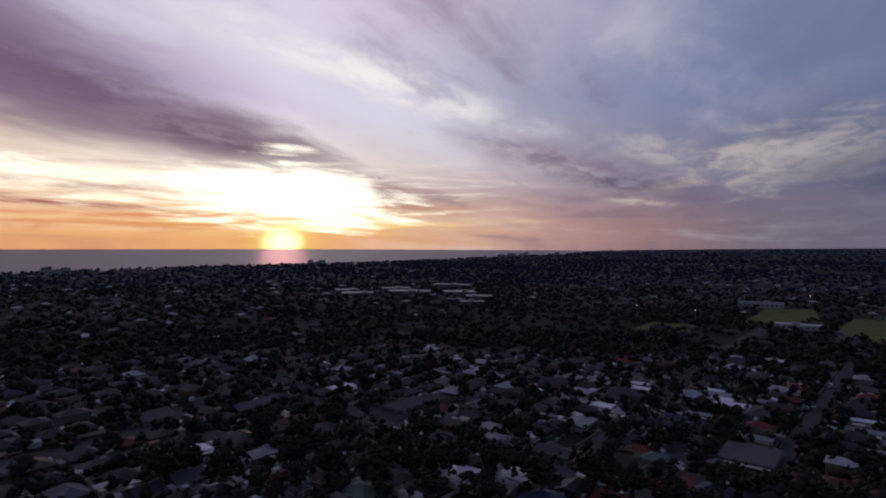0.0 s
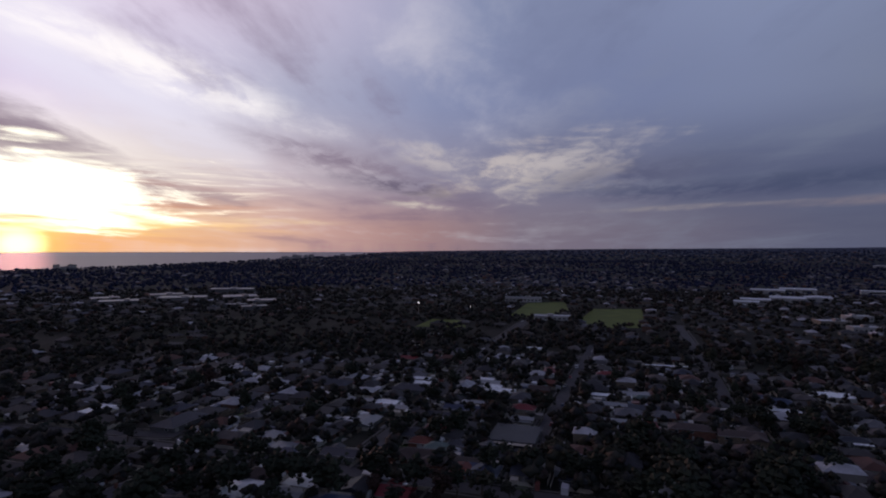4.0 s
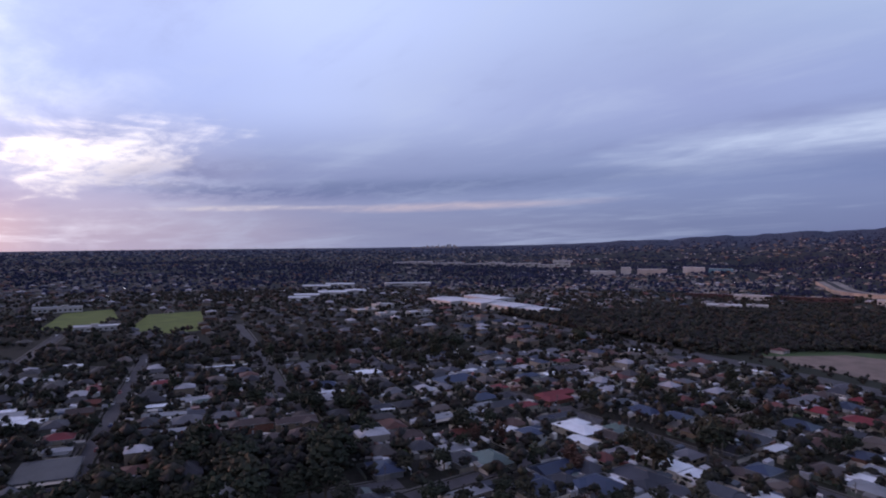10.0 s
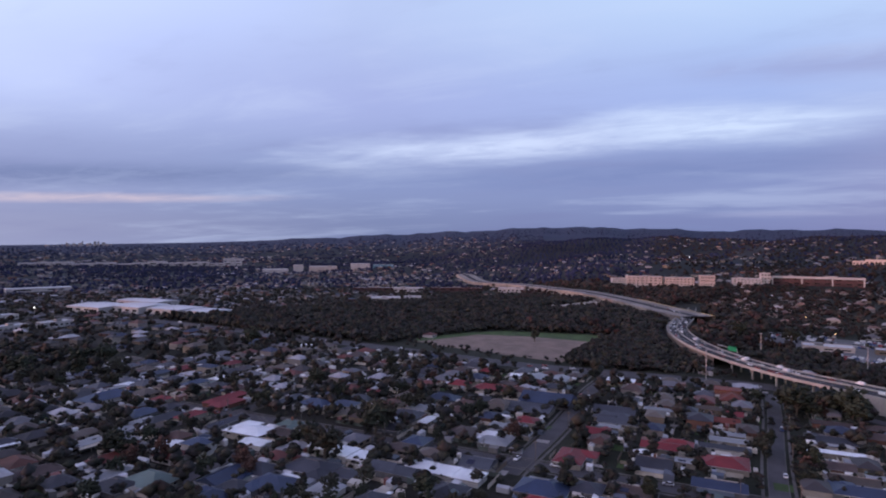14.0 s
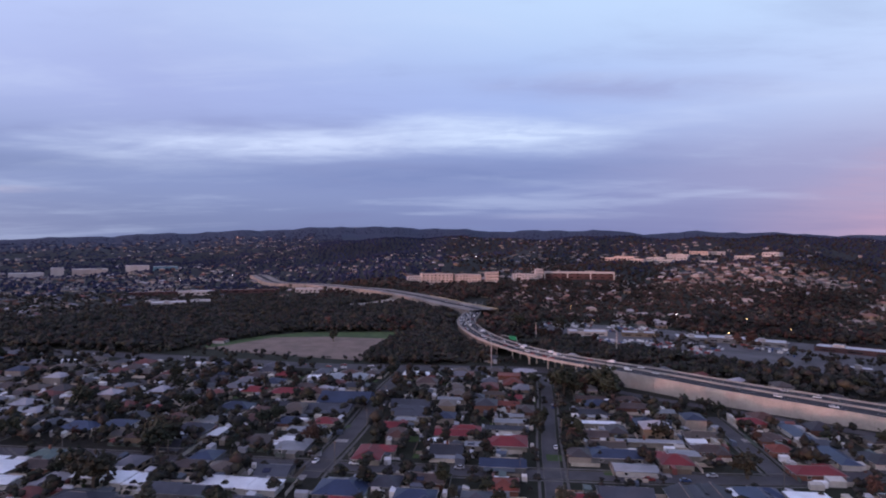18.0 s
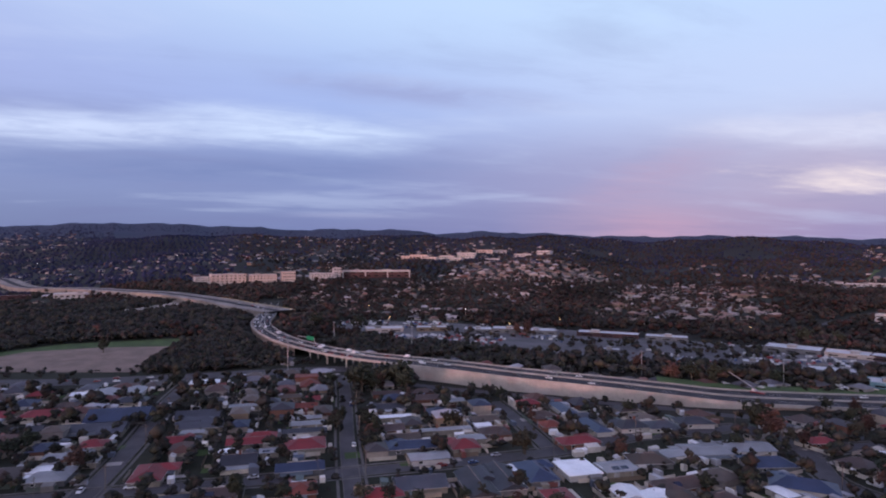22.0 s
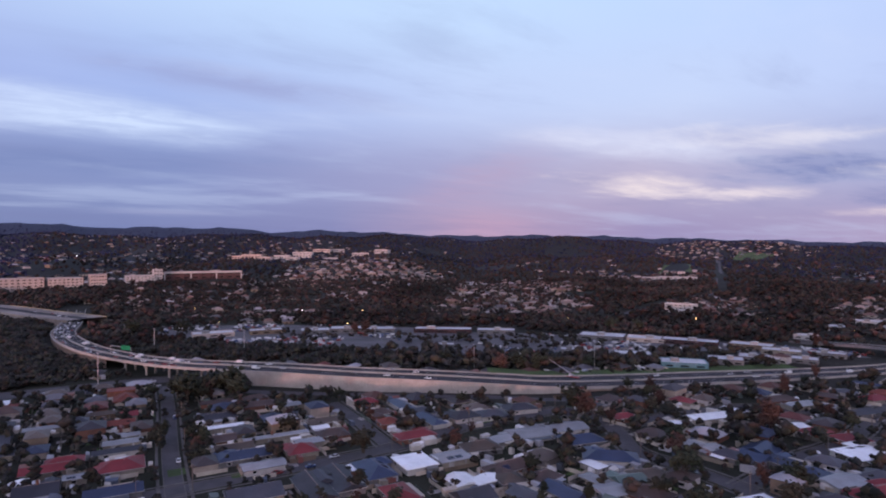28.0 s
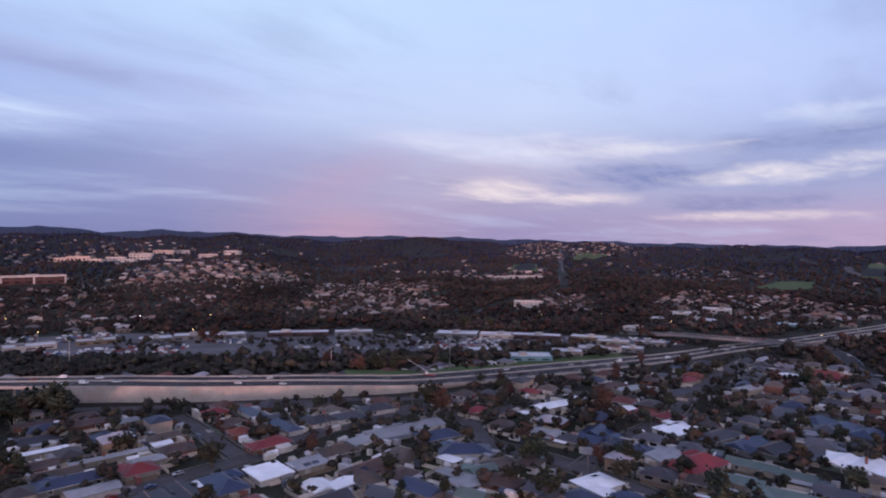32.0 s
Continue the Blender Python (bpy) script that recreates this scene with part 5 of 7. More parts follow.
lot(174, 428, 14, 5, 128, "pale", "cream")
lot(134, 416, 14, 7, 128, "grey", "cream")
lot(104, 280, 14, 7, 128, "red", "cream")
lot(242, 528, 14, 7, 128, "grey", "cream")
lot(195, 260, 14, 6, 128, "pale", "cream")
lot(154, 181, 13, 9, 128, "white", "white")
lot(200, 135, 21, 16, 128, "blue", "white")
lot(242, 154, 18, 11, 128, "brown", "brick")
lot(282, 133, 12, 9, 118, "pale", "cream")
lot(244, 109, 15, 13, 118, "green", "cream")
lot(228, 113, 18, 15, 118, "dark", "grey")
lot(308, 269, 13, 8, 128, "blue", "grey")
lot(293, 239, 11, 8, 128, "blue", "grey")
lot(346, 256, 20, 7, 128, "white", "white")
lot(367, 189, 26, 12, 118, "blue", "grey")
lot(366, 209, 20, 10, 118, "dark", "grey")
lot(400, 194, 12, 8, 118, "white", "white")
lot(276, 154, 14, 9, 118, "pale", "cream")
lot(188, 112, 20, 6, 128, "white", "white")
lot(200, 98, 18, 6, 118, "pale", "cream")
lot(222, 233, 28, 9, 128, "brown", "tan", storeys=2)
lot(232, 213, 20, 9, 128, "brown", "tan", storeys=2)
lot(218, 197, 18, 8, 128, "brown", "tan", storeys=2)
lot(193, 191, 26, 9, 128, "brown", "tan", storeys=2)
lot(182, 172, 26, 9, 128, "brown", "tan", storeys=2)
lot(321, 361, 18, 6, 128, "white", "white")
lot(276, 297, 12, 6, 128, "pale", "cream")
lot(240, 290, 16, 8, 128, "green", "cream")
lot(283, 195, 14, 8, 128, "dark", "grey")
lot(317, 151, 20, 10, 118, "dark", "grey")
lot(287, 199, 8, 5, 128, "pale", "cream")
lot(176, 141, 14, 9, 128, "brown", "brick")
lot(325, 140, 14, 9, 118, "tan", "tan")
lot(-104, 257, 24, 13, 38, "white", "white", solar=True)
lot(-76, 228, 14, 8, 38, "white", "white")
lot(-105, 333, 26, 8, 38, "grey", "cream")
lot(-60, 374, 18, 9, 38, "white", "white")
lot(-57, 344, 14, 6, 38, "pale", "cream")
lot(-109, 433, 14, 6, 38, "tan", "tan")
lot(-134, 413, 18, 7, 38, "tan", "tan")
lot(-17, 323, 28, 16, 128, "dark", "grey")
lot(22, 294, 12, 9, 128, "white", "white")
lot(27, 279, 10, 9, 128, "pale", "cream")
lot(45, 282, 12, 6, 128, "white", "white")
lot(17, 336, 18, 9, 128, "pale", "cream")
lot(69, 304, 16, 8, 128, "tan", "tan")
lot(93, 325, 16, 7, 128, "pale", "cream")
lot(106, 392, 14, 6, 128, "pale", "cream")
lot(-1, 421, 14, 6, 128, "pale", "cream")
lot(-27, 444, 14, 6, 128, "grey", "cream")
lot(-33, 417, 12, 5, 128, "pale", "cream")
lot(-82, 315, 10, 8, 38, "pale", "cream")
lot(-156, 308, 20, 6, 38, "tan", "tan")
lot(-259, 547, 14, 6, 38, "pale", "cream")
lot(-217, 563, 14, 6, 38, "pale", "cream")
lot(-123, 507, 16, 5, 38, "tan", "tan")
lot(-23, 476, 14, 5, 128, "grey", "cream")
lot(71, 272, 12, 6, 128, "orange", "brick")
lot(113, 301, 16, 7, 128, "dark", "grey")
lot(140, 319, 14, 6, 128, "pale", "cream")
lot(50, 261, 16, 9, 128, "dark", "grey")
lot(78, 249, 20, 9, 128, "dark", "grey")


LOTS = []
# the remaining lots along the streets
PALETTE = ["grey"] * 5 + ["pale"] * 3 + ["dark"] * 7 + ["blue"] * 4 + ["brown"] * 4 + ["tan"] * 2 + ["red"] * 2 + ["orange"] * 2 + ["white"] * 2 + ["green"]
PAIRS = {"blue": "grey", "dark": "grey", "white": "white", "pale": "cream", "grey": "cream", "red": "cream", "orange": "brick", "brown": "brick", "tan": "tan", "green": "cream"}


def seen(x, y, r0, r1):
    a = math.degrees(math.atan2(x, y)) % 360
    return r0 < math.hypot(x, y) < r1 and (a > 318 or a < 204)


def fill(grid, origin, u_range, v_range, u_step, v_step, r0, r1, az0, az1):
    """Houses over a quarter of town whose streets run at a bearing of grid degrees."""
    U, V = bearing(grid), bearing(grid - 90)
    for i in range(*u_range):
        for j in range(*v_range):
            p = Vector((*origin, 0)) + U * (i * u_step + rng.uniform(-2, 2)) + V * (j * v_step + rng.uniform(-2.5, 2.5))
            a = math.degrees(math.atan2(p.x, p.y)) % 360
            a = a - 360 if a > 300 else a
            if not (seen(p.x, p.y, r0, r1) and az0 <= a < az1):
                continue
            w, d = rng.uniform(10, 15), rng.uniform(9, 13)
            if free(p.x, p.y, 0.5 * w):
                if math.hypot(p.x, p.y) < 254:
                    roof = rng.choice(PALETTE)
                    home(p.x, p.y, w, d, (grid + rng.choice((0, 90))) % 360, roof, PAIRS[roof])
                else:
                    TAKEN.append((p.x, p.y, 0.5 * w))
                    LOTS.append((p.x, p.y, w, d, (grid + rng.choice((0, 90))) % 360))


fill(118, (247, 0), (-4, 26), (-30, 40), 17, 21, 215, 540, 60, 150)
fill(106, (0, -300), (-26, 26), (-20, 20), 17, 21, 215, 560, 150, 204)
fill(38, (179, 294), (-30, 40), (-40, 30), 17, 20, 215, 520, -42, 60)

# ---- the houses farther off, joined ----
nrng = np.random.default_rng(11)


def hash2(x, y, s):
    """Slow variation over the plan, about -1 to 1."""
    return np.sin(x / s + 1.7 * np.sin(y / (1.3 * s) + 0.4)) * np.cos(y / (0.9 * s) + 1.1 * np.sin(x / (1.7 * s)))


def polar(p):
    p = np.asarray(p, float)
    return np.hypot(p[:, 0], p[:, 1]), unwrap(np.degrees(np.arctan2(p[:, 0], p[:, 1])) % 360)


def within(p, poly):
    x, y = p[:, 0], p[:, 1]
    hit = np.zeros(len(p), bool)
    for (x0, y0), (x1, y1) in zip(poly, poly[1:] + poly[:1]):
        if y0 != y1:
            hit ^= ((y0 > y) != (y1 > y)) & (x < (x1 - x0) * (y - y0) / (y1 - y0) + x0)
    return hit


def clear_of(p, pts, extra):
    pts = np.asarray(pts, float)
    ok = np.ones(len(p), bool)
    reach = (pts[:, 2] + extra).max()
    for i in range(0, len(p), 250):
        q = p[i:i + 250]
        near = pts[(pts[:, 0] > q[:, 0].min() - reach) & (pts[:, 0] < q[:, 0].max() + reach) & (pts[:, 1] > q[:, 1].min() - reach) & (pts[:, 1] < q[:, 1].max() + reach)]
        if len(near):
            d = np.hypot(q[:, None, 0] - near[None, :, 0], q[:, None, 1] - near[None, :, 1]) - near[None, :, 2]
            ok[i:i + 250] = d.min(1) > extra
    return ok


def scatter(step, r0, r1, turn=38.0):
    """A jittered grid of places in the part of the plan that comes into view."""
    n = int(r1 / step) + 1
    g = np.stack(np.meshgrid(np.arange(-n, n + 1), np.arange(-n, n + 1)), -1).reshape(-1, 2) * step
    g = g + nrng.uniform(-0.32, 0.32, g.shape) * step
    c, s = math.cos(radians(turn)), math.sin(radians(turn))
    p = np.stack([g[:, 0] * c + g[:, 1] * s, -g[:, 0] * s + g[:, 1] * c], -1)
    r, az = polar(p)
    coast = np.interp(az, *zip(*COAST))
    return p[(r > r0) & (r < r1) & (az > -44) & (az < 205) & (r < coast - 25)]


def home_share(p):
    """How built-up the land is, 0 to 1."""
    r, az = polar(p)
    plain = np.interp(r, (500, 1600, 2400, 4900), (0.9, 0.85, 0.70, 0.40)) * (0.64 + 0.6 * hash2(p[:, 0], p[:, 1], 260))
    h = hash2(p[:, 0] + 300, p[:, 1], 170)
    hills = 0.10 * np.clip(0.4 + 1.7 * h, 0.0, 1.5) * np.clip((3000 - r) / 1200, 0, 1)
    for a, wide, r0, r1, share in ESTATES:
        q = np.hypot((az - a) / wide, (np.log(r) - 0.5 * math.log(r0 * r1)) / (0.5 * math.log(r1 / r0)))
        hills = np.maximum(hills, share * np.clip((1.25 - q + 0.25 * h) / 0.35, 0, 1))
    return np.where(az > 100, hills, plain)


# house estates on the wooded hills: bearing, half width, from, to, share
ESTATES = ((112, 12, 1350, 2300, 0.45), (103, 6, 850, 1150, 0.4), (121, 4, 930, 1180, 0.6), (129, 7, 730, 1250, 0.55), (137, 5, 900, 1400, 0.6), (140, 7.5, 1240, 1720, 1.0), (150.5, 4.5, 760, 960, 0.95), (154, 7, 800, 1260, 1.0),
           (133, 8, 1750, 2400, 0.6), (166, 4.5, 1380, 1600, 0.75), (172.5, 3, 830, 1090, 0.95), (172, 6, 2250, 2800, 0.8), (185, 5, 1480, 1860, 0.7), (187, 7, 860, 1160, 0.95), (195, 5, 760, 1050, 0.6), (120, 10, 2350, 2700, 0.35))


def block_houses(places, w, d, turn, z, name, label, roofing=None, walling=None):
    """Many small houses in three joined meshes: walls, roofs, window bands."""
    n = len(places)
    if not n:
        return
    c, s = np.cos(np.radians(90 - turn)), np.sin(np.radians(90 - turn))
    wall_h = nrng.uniform(2.6, 3.0, n) * np.where(nrng.random(n) < 0.07, 2, 1)

    def put(local):
        """local: n x k x 3 corners to the plan."""
        X = local[..., 0] * c[:, None] - local[..., 1] * s[:, None] + places[:, None, 0]
        Y = local[..., 0] * s[:, None] + local[..., 1] * c[:, None] + places[:, None, 1]
        return np.stack([X, Y, local[..., 2] + z[:, None]], -1)
    sx, sy = np.array([-1, 1, 1, -1]) / 2, np.array([-1, -1, 1, 1]) / 2
    o = np.ones((n, 4))
    base = np.stack([w[:, None] * sx, d[:, None] * sy, -1.0 * o], -1)
    top = np.stack([w[:, None] * sx, d[:, None] * sy, wall_h[:, None] * o], -1)
    wv = put(np.concatenate([base, top], 1))
    quads = np.array([(0, 1, 5, 4), (1, 2, 6, 5), (2, 3, 7, 6), (3, 0, 4, 7)])
    idx = lambda q, k: (np.arange(n)[:, None, None] * k + q[None]).reshape(-1, q.shape[1])
    bulk(name + "_walls", wv.reshape(-1, 3), idx(quads, 8), walling or FAR_WALL, label + ", walls", "houses")
    W, D = w + 1.0, d + 1.0
    long = np.maximum(W - D, 0.2) * np.where(nrng.random(n) < 0.4, 1.6, 0.5)
    long = np.minimum(long, W * 0.98)
    rise = D / 2 * np.tan(np.radians(nrng.uniform(18, 26, n)))
    eave = np.stack([W[:, None] * sx, D[:, None] * sy, wall_h[:, None] * o], -1)
    ridge = np.stack([np.stack([-long / 2, long / 2], 1), np.zeros((n, 2)), (wall_h + rise)[:, None] * np.ones((n, 2))], -1)
    rv = put(np.concatenate([eave, ridge], 1))
    tri = np.array([(0, 1, 5, 4), (2, 3, 4, 5), (1, 2, 5, 5), (3, 0, 4, 4)])
    faces = [tuple(dict.fromkeys(f)) for f in idx(tri, 6).tolist()]
    me = bpy.data.meshes.new(name + "_roofs")
    me.from_pydata(rv.reshape(-1, 3).tolist(), [], faces)
    me.materials.append(roofing or FAR_ROOF)
    tagged(new(name + "_roofs", me), label + ", roofs", "houses", kind="stuff")
    # window bands, proud of the long walls
    wx = np.stack([-0.36, -0.12, 0.12, 0.36], 0)[None] * w[:, None]
    v, f = [], []
    for side in (-1, 1):
        for a in (0, 2):
            yy = side * (d / 2 + 0.05)
            q = np.stack([np.stack([wx[:, a], wx[:, a + 1], wx[:, a + 1], wx[:, a]], 1), yy[:, None] * o, np.broadcast_to(np.array([0.9, 0.9, 2.1, 2.1]), (n, 4))], -1)
            v.append(put(q).reshape(-1, 3))
    v = np.concatenate(v)
    bulk(name + "_windows", v, np.arange(len(v)).reshape(-1, 4), GLASS, label + ", dark windows", "windows")


FAR_ROOF = surface("mixed_roofs", (0.144, 0.142, 0.147), 0.6, spread=0.15, per_island=[(0.079, 0.081, 0.096), (0.036, 0.035, 0.044), (0.144, 0.142, 0.158), (0.029, 0.039, 0.074), (0.065, 0.045, 0.040), (0.094, 0.074, 0.062),
                                                                                    (0.050, 0.042, 0.044), (0.122, 0.035, 0.029), (0.086, 0.084, 0.099), (0.332, 0.326, 0.353), (0.050, 0.049, 0.059), (0.086, 0.039, 0.029), (0.122, 0.099, 0.084)])
FAR_TILE = surface("mixed_tiles", (0.2, 0.2, 0.2), 0.75, spread=0.15, per_island=[(0.07, 0.07, 0.085), (0.045, 0.05, 0.06), (0.08, 0.085, 0.10), (0.05, 0.052, 0.06), (0.13, 0.135, 0.15), (0.07, 0.06, 0.06), (0.09, 0.08, 0.08), (0.06, 0.06, 0.065), (0.12, 0.06, 0.055), (0.26, 0.26, 0.28), (0.06, 0.065, 0.08)])
FAR_WALL = surface("mixed_walls", (0.246, 0.241, 0.251), 0.85, spread=0.15, per_island=[(0.279, 0.241, 0.209), (0.180, 0.137, 0.100), (0.139, 0.068, 0.050), (0.394, 0.370, 0.360), (0.213, 0.193, 0.184), (0.328, 0.281, 0.234)])
lots = np.array(LOTS)
# wall mix darkened for houses seen against the sun: shade in the colour
BACKLIT_WALL = surface("mixed_backlit_walls", (0.15, 0.12, 0.1), 0.85, spread=0.15, per_island=[(0.16, 0.13, 0.10), (0.13, 0.07, 0.05), (0.10, 0.09, 0.08), (0.22, 0.20, 0.18), (0.12, 0.10, 0.09)])
# roof mix of the sunward suburbs, with their backlit shade painted in
BACKLIT_ROOF = surface("mixed_backlit_tiles", (0.2, 0.2, 0.2), 0.75, spread=0.2, per_island=[(0.05, 0.048, 0.05), (0.035, 0.035, 0.042), (0.09, 0.075, 0.07), (0.07, 0.06, 0.055), (0.06, 0.06, 0.07), (0.04, 0.04, 0.045), (0.10, 0.045, 0.035), (0.05, 0.05, 0.055),
                                                                                      (0.13, 0.13, 0.14), (0.045, 0.05, 0.07), (0.38, 0.38, 0.40), (0.055, 0.05, 0.05), (0.08, 0.075, 0.07)])
_, az = polar(lots[:, :2])
for q, name, roofing, words in ((lots[az >= 61], "street_houses", FAR_ROOF, "closely set single-storey suburban houses"), (lots[az < 61], "leafy_houses", BACKLIT_ROOF, "tiled suburban houses among large trees")):
    block_houses(q[:, :2], q[:, 2], q[:, 3], q[:, 4], land(q[:, 0], q[:, 1]), name, words, roofing, BACKLIT_WALL if roofing is BACKLIT_ROOF else None)

# ---- large buildings, built first so that the rest keeps clear ----
BIG = []


def block(x, y, w, d, h, turn, wall, roof, label, category="building", rows=0, cols=0, glass=GLASS, roof_pitch=0.0, z=None):
    """A large building: walls, a parapet or a low gabled roof, and windows row by row. Its front looks to the eye."""
    z = float(land(x, y)) if z is None else z
    BIG.append((x, y, 0.5 * max(w, d) + 3))
    m = Matrix.Translation((x, y, z)) @ Matrix.Rotation(radians(90 - turn), 4, "Z")
    b = thing(category.replace(" ", "_"), m, label, category)
    part("wall", Shape().box(-w / 2, w / 2, -d / 2, d / 2, -6, h), wall, b)
    if roof_pitch:
        part("roof", roof_shape(w, d, h + 0.01, roof_pitch, "gable", 0.8), roof, b)
    else:
        part("roof", Shape().box(-w / 2 + 0.4, w / 2 - 0.4, -d / 2 + 0.4, d / 2 - 0.4, h + 0.005, h + 0.3), roof, b)
        s = Shape().box(-w / 2 - 0.15, w / 2 + 0.15, -d / 2 - 0.15, -d / 2 + 0.38, h - 0.3, h + 0.9).box(-w / 2 - 0.15, w / 2 + 0.15, d / 2 - 0.38, d / 2 + 0.15, h - 0.3, h + 0.9)
        s.box(-w / 2 - 0.15, -w / 2 + 0.38, -d / 2 + 0.4, d / 2 - 0.4, h - 0.3, h + 0.9).box(w / 2 - 0.38, w / 2 + 0.15, -d / 2 + 0.4, d / 2 - 0.4, h - 0.3, h + 0.9)
        part("parapet", s, wall, b)
        k = rng.uniform(-0.3, 0.2) * w
        part("plant_room", Shape().box(k, k + w * 0.12 + 2, -d * 0.2, d * 0.2, h + 0.31, h + 2.6), FASCIA, b)
    for i in range(rows):
        for j in range(cols):
            c, e = w / cols, h / rows
            x0, z0 = -w / 2 + c * (j + 0.24), e * (i + 0.36)
            part("window", Shape().box(x0, x0 + c * 0.52, -d / 2 - 0.12, -d / 2 - 0.01, z0, z0 + e * 0.30), glass, b)
    return b


def across(x, y, off=0.0):
    """The bearing of a front that lies square to the view."""
    return (math.degrees(math.atan2(x, y)) + 90 + off) % 360


PINK = surface("salmon_render", (0.42, 0.35, 0.31), 0.85, spread=0.1, scale=0.05)
PALE = surface("pale_precast", (0.36, 0.35, 0.34), 0.8, spread=0.1, scale=0.05)
TIN = surface("pale_steel_roof", (0.50, 0.51, 0.54), 0.5, spread=0.14, scale=0.04)
RUST = surface("red_brown_cladding", (0.055, 0.027, 0.028), 0.8, spread=0.2, scale=0.1)
CYAN = surface("blue_green_cladding", (0.10, 0.20, 0.24), 0.5, spread=0.12)
TIN_ROOF = TIN
# warehouses beyond the suburb
for x, y, w, d, h in ((872, 455, 70, 60, 8), (860, 395, 60, 55, 9), (835, 335, 60, 50, 8), (812, 283, 55, 40, 7), (935, 420, 90, 40, 9)):
    block(x, y, w, d, h, 118 + 90, PALE, TIN_ROOF, "low warehouse with a broad pale steel roof", "warehouse", 1, 4, roof_pitch=4)
for x, y, w, d, h in ((834, 739, 44, 40, 7), (892, 727, 52, 50, 9), (954, 719, 40, 44, 8), (1024, 879, 60, 40, 8), (1090, 866, 64, 44, 9), (793, 720, 36, 30, 6), (1230, 769, 110, 30, 7)):
    block(x, y, w, d, h, 140, PALE, TIN_ROOF, "pale industrial shed among trees", "warehouse", 1, 2, roof_pitch=4)
for x, y, w, d, h, c in ((675, 492, 34, 22, 7, WALLS["cream"]), (664, 446, 30, 16, 6, PALE), (699, 419, 34, 18, 6, PALE), (760, 520, 30, 18, 6, PALE)):
    block(x, y, w, d, h, 118, c, TIN_ROOF, "cream commercial building with a flat roof", "commercial building", 1, 6)
# the large shopping hall and stadium far out on the plain
for x, y, w, d, h, wm in ((1619, 387, 150, 60, 14, PALE), (1675, 268, 170, 60, 18, PINK), (1680, 164, 120, 60, 20, PALE), (1640, 330, 60, 50, 26, PALE), (1690, 100, 130, 50, 11, CYAN), (2117, 652, 160, 60, 14, PALE)):
    block(x * 1.24, y * 1.24, w * 0.55, d, h, across(x, y), wm, TIN_ROOF, "huge pale retail hall with flat roofs", "retail hall", 0, 0)
for k in range(14):
    x, y = 2332 + k * 4 + 20 * math.sin(k), 1494 - k * 58
    block(x, y, 70, 50, 8 + 3 * (k % 3), across(x, y), PALE, TIN_ROOF, "far pale industrial shed", "warehouse", 1, 2)
# hospital and campus on the slope
HOSP = ((1212, -420, 40, 30, 20, PALE, 5, 12), (1195, -462, 75, 34, 28, PINK, 6, 14), (1172, -525, 60, 34, 27, PINK, 6, 12), (1150, -572, 30, 30, 34, PINK, 7, 6), (1128, -640, 55, 30, 22, PALE, 5, 10), (1120, -672, 18, 20, 34, PALE, 7, 3))
for x, y, w, d, h, wm, ro, co in HOSP:
    block(x, y, w * 0.9, d, h * 0.75, across(x, y, -8), wm, FASCIA, "large hospital block with rows of windows", "hospital building", min(ro, 4), min(co, 8))
b = block(1100, -762, 150, 32, 15.5, across(1100, -762, -3), RUST, FASCIA, "long dark hospital wing framed in white", "hospital building", 2, 9)
s = Shape()
for k in range(4):
    s.box(-75 + k * 49, -72.5 + k * 49, -16.7, -16.05, 0, 15.5)
part("frame", s.box(-75, 75, -16.9, -16.72, 12.8, 16.6), PALE, b, "pale concrete frame")
for x, y, w, d, h in ((1611, -1252, 60, 24, 16), (1540, -1240, 70, 26, 20), (1470, -1235, 50, 24, 14), (1500, -1330, 60, 24, 14), (1480, -1400, 70, 24, 16), (1539, -1458, 80, 26, 13), (1552, -1560, 70, 26, 12), (1552, -1640, 60, 26, 12), (1400, -1600, 70, 30, 13), (1340, -1650, 60, 26, 15), (1371, -1415, 60, 24, 10), (1420, -1300, 50, 24, 11)):
    block(x, y, w * 0.85, d, h * 0.75, across(x, y, rng.uniform(-25, 25)), PALE if rng.random() < 0.7 else PINK, FASCIA, "pale university building on a wooded slope", "campus building", 1, 6)
block(176, -885, 42, 14, 7, across(176, -885, 10), WALLS["white"], FASCIA, "white two-storey flats below the hill road", "apartment block", 2, 7)
for x, y, w in ((345, -1420, 46), (300, -1400, 50), (260, -1385, 34)):
    block(x, y, w, 16, 5, across(x, y, 6), PALE, TIN_ROOF, "long low school building on the hillside", "school building", 1, 5)
# shops round the car park
SHOPS = ((533, -380, 40, 20, 6, PINK), (505, -425, 34, 18, 6, WALLS["tan"]), (462, -455, 30, 22, 6, PALE), (440, -480, 34, 22, 7, PALE), (412, -500, 34, 22, 6, PALE), (352, -538, 62, 20, 6, RUST), (300, -562, 40, 18, 6, PALE),
         (193, -590, 44, 26, 6, PALE), (150, -600, 40, 22, 5, PINK), (112, -604, 50, 20, 6, RUST), (60, -610, 36, 20, 6, WALLS["tan"]), (140, -508, 30, 18, 5, PALE), (96, -490, 34, 20, 6, CYAN), (70, -522, 26, 18, 6, PALE), (48, -545, 30, 20, 6, PALE), (20, -560, 26, 16, 5, PALE), (35, -590, 30, 16, 6, WALLS["cream"]), (0, -600, 24, 14, 5, PALE), (190, -498, 20, 14, 5, PALE), (300, -455, 24, 12, 5, PALE))
for x, y, w, d, h, wm in SHOPS:
    block(x, y, w, d, h * 0.62, across(x, y, rng.uniform(-9, 9)), WALLS["grey"] if wm == PALE else wm, TIN_ROOF, "low shop building with a pale roof beside asphalt", "shop", 1, 3)
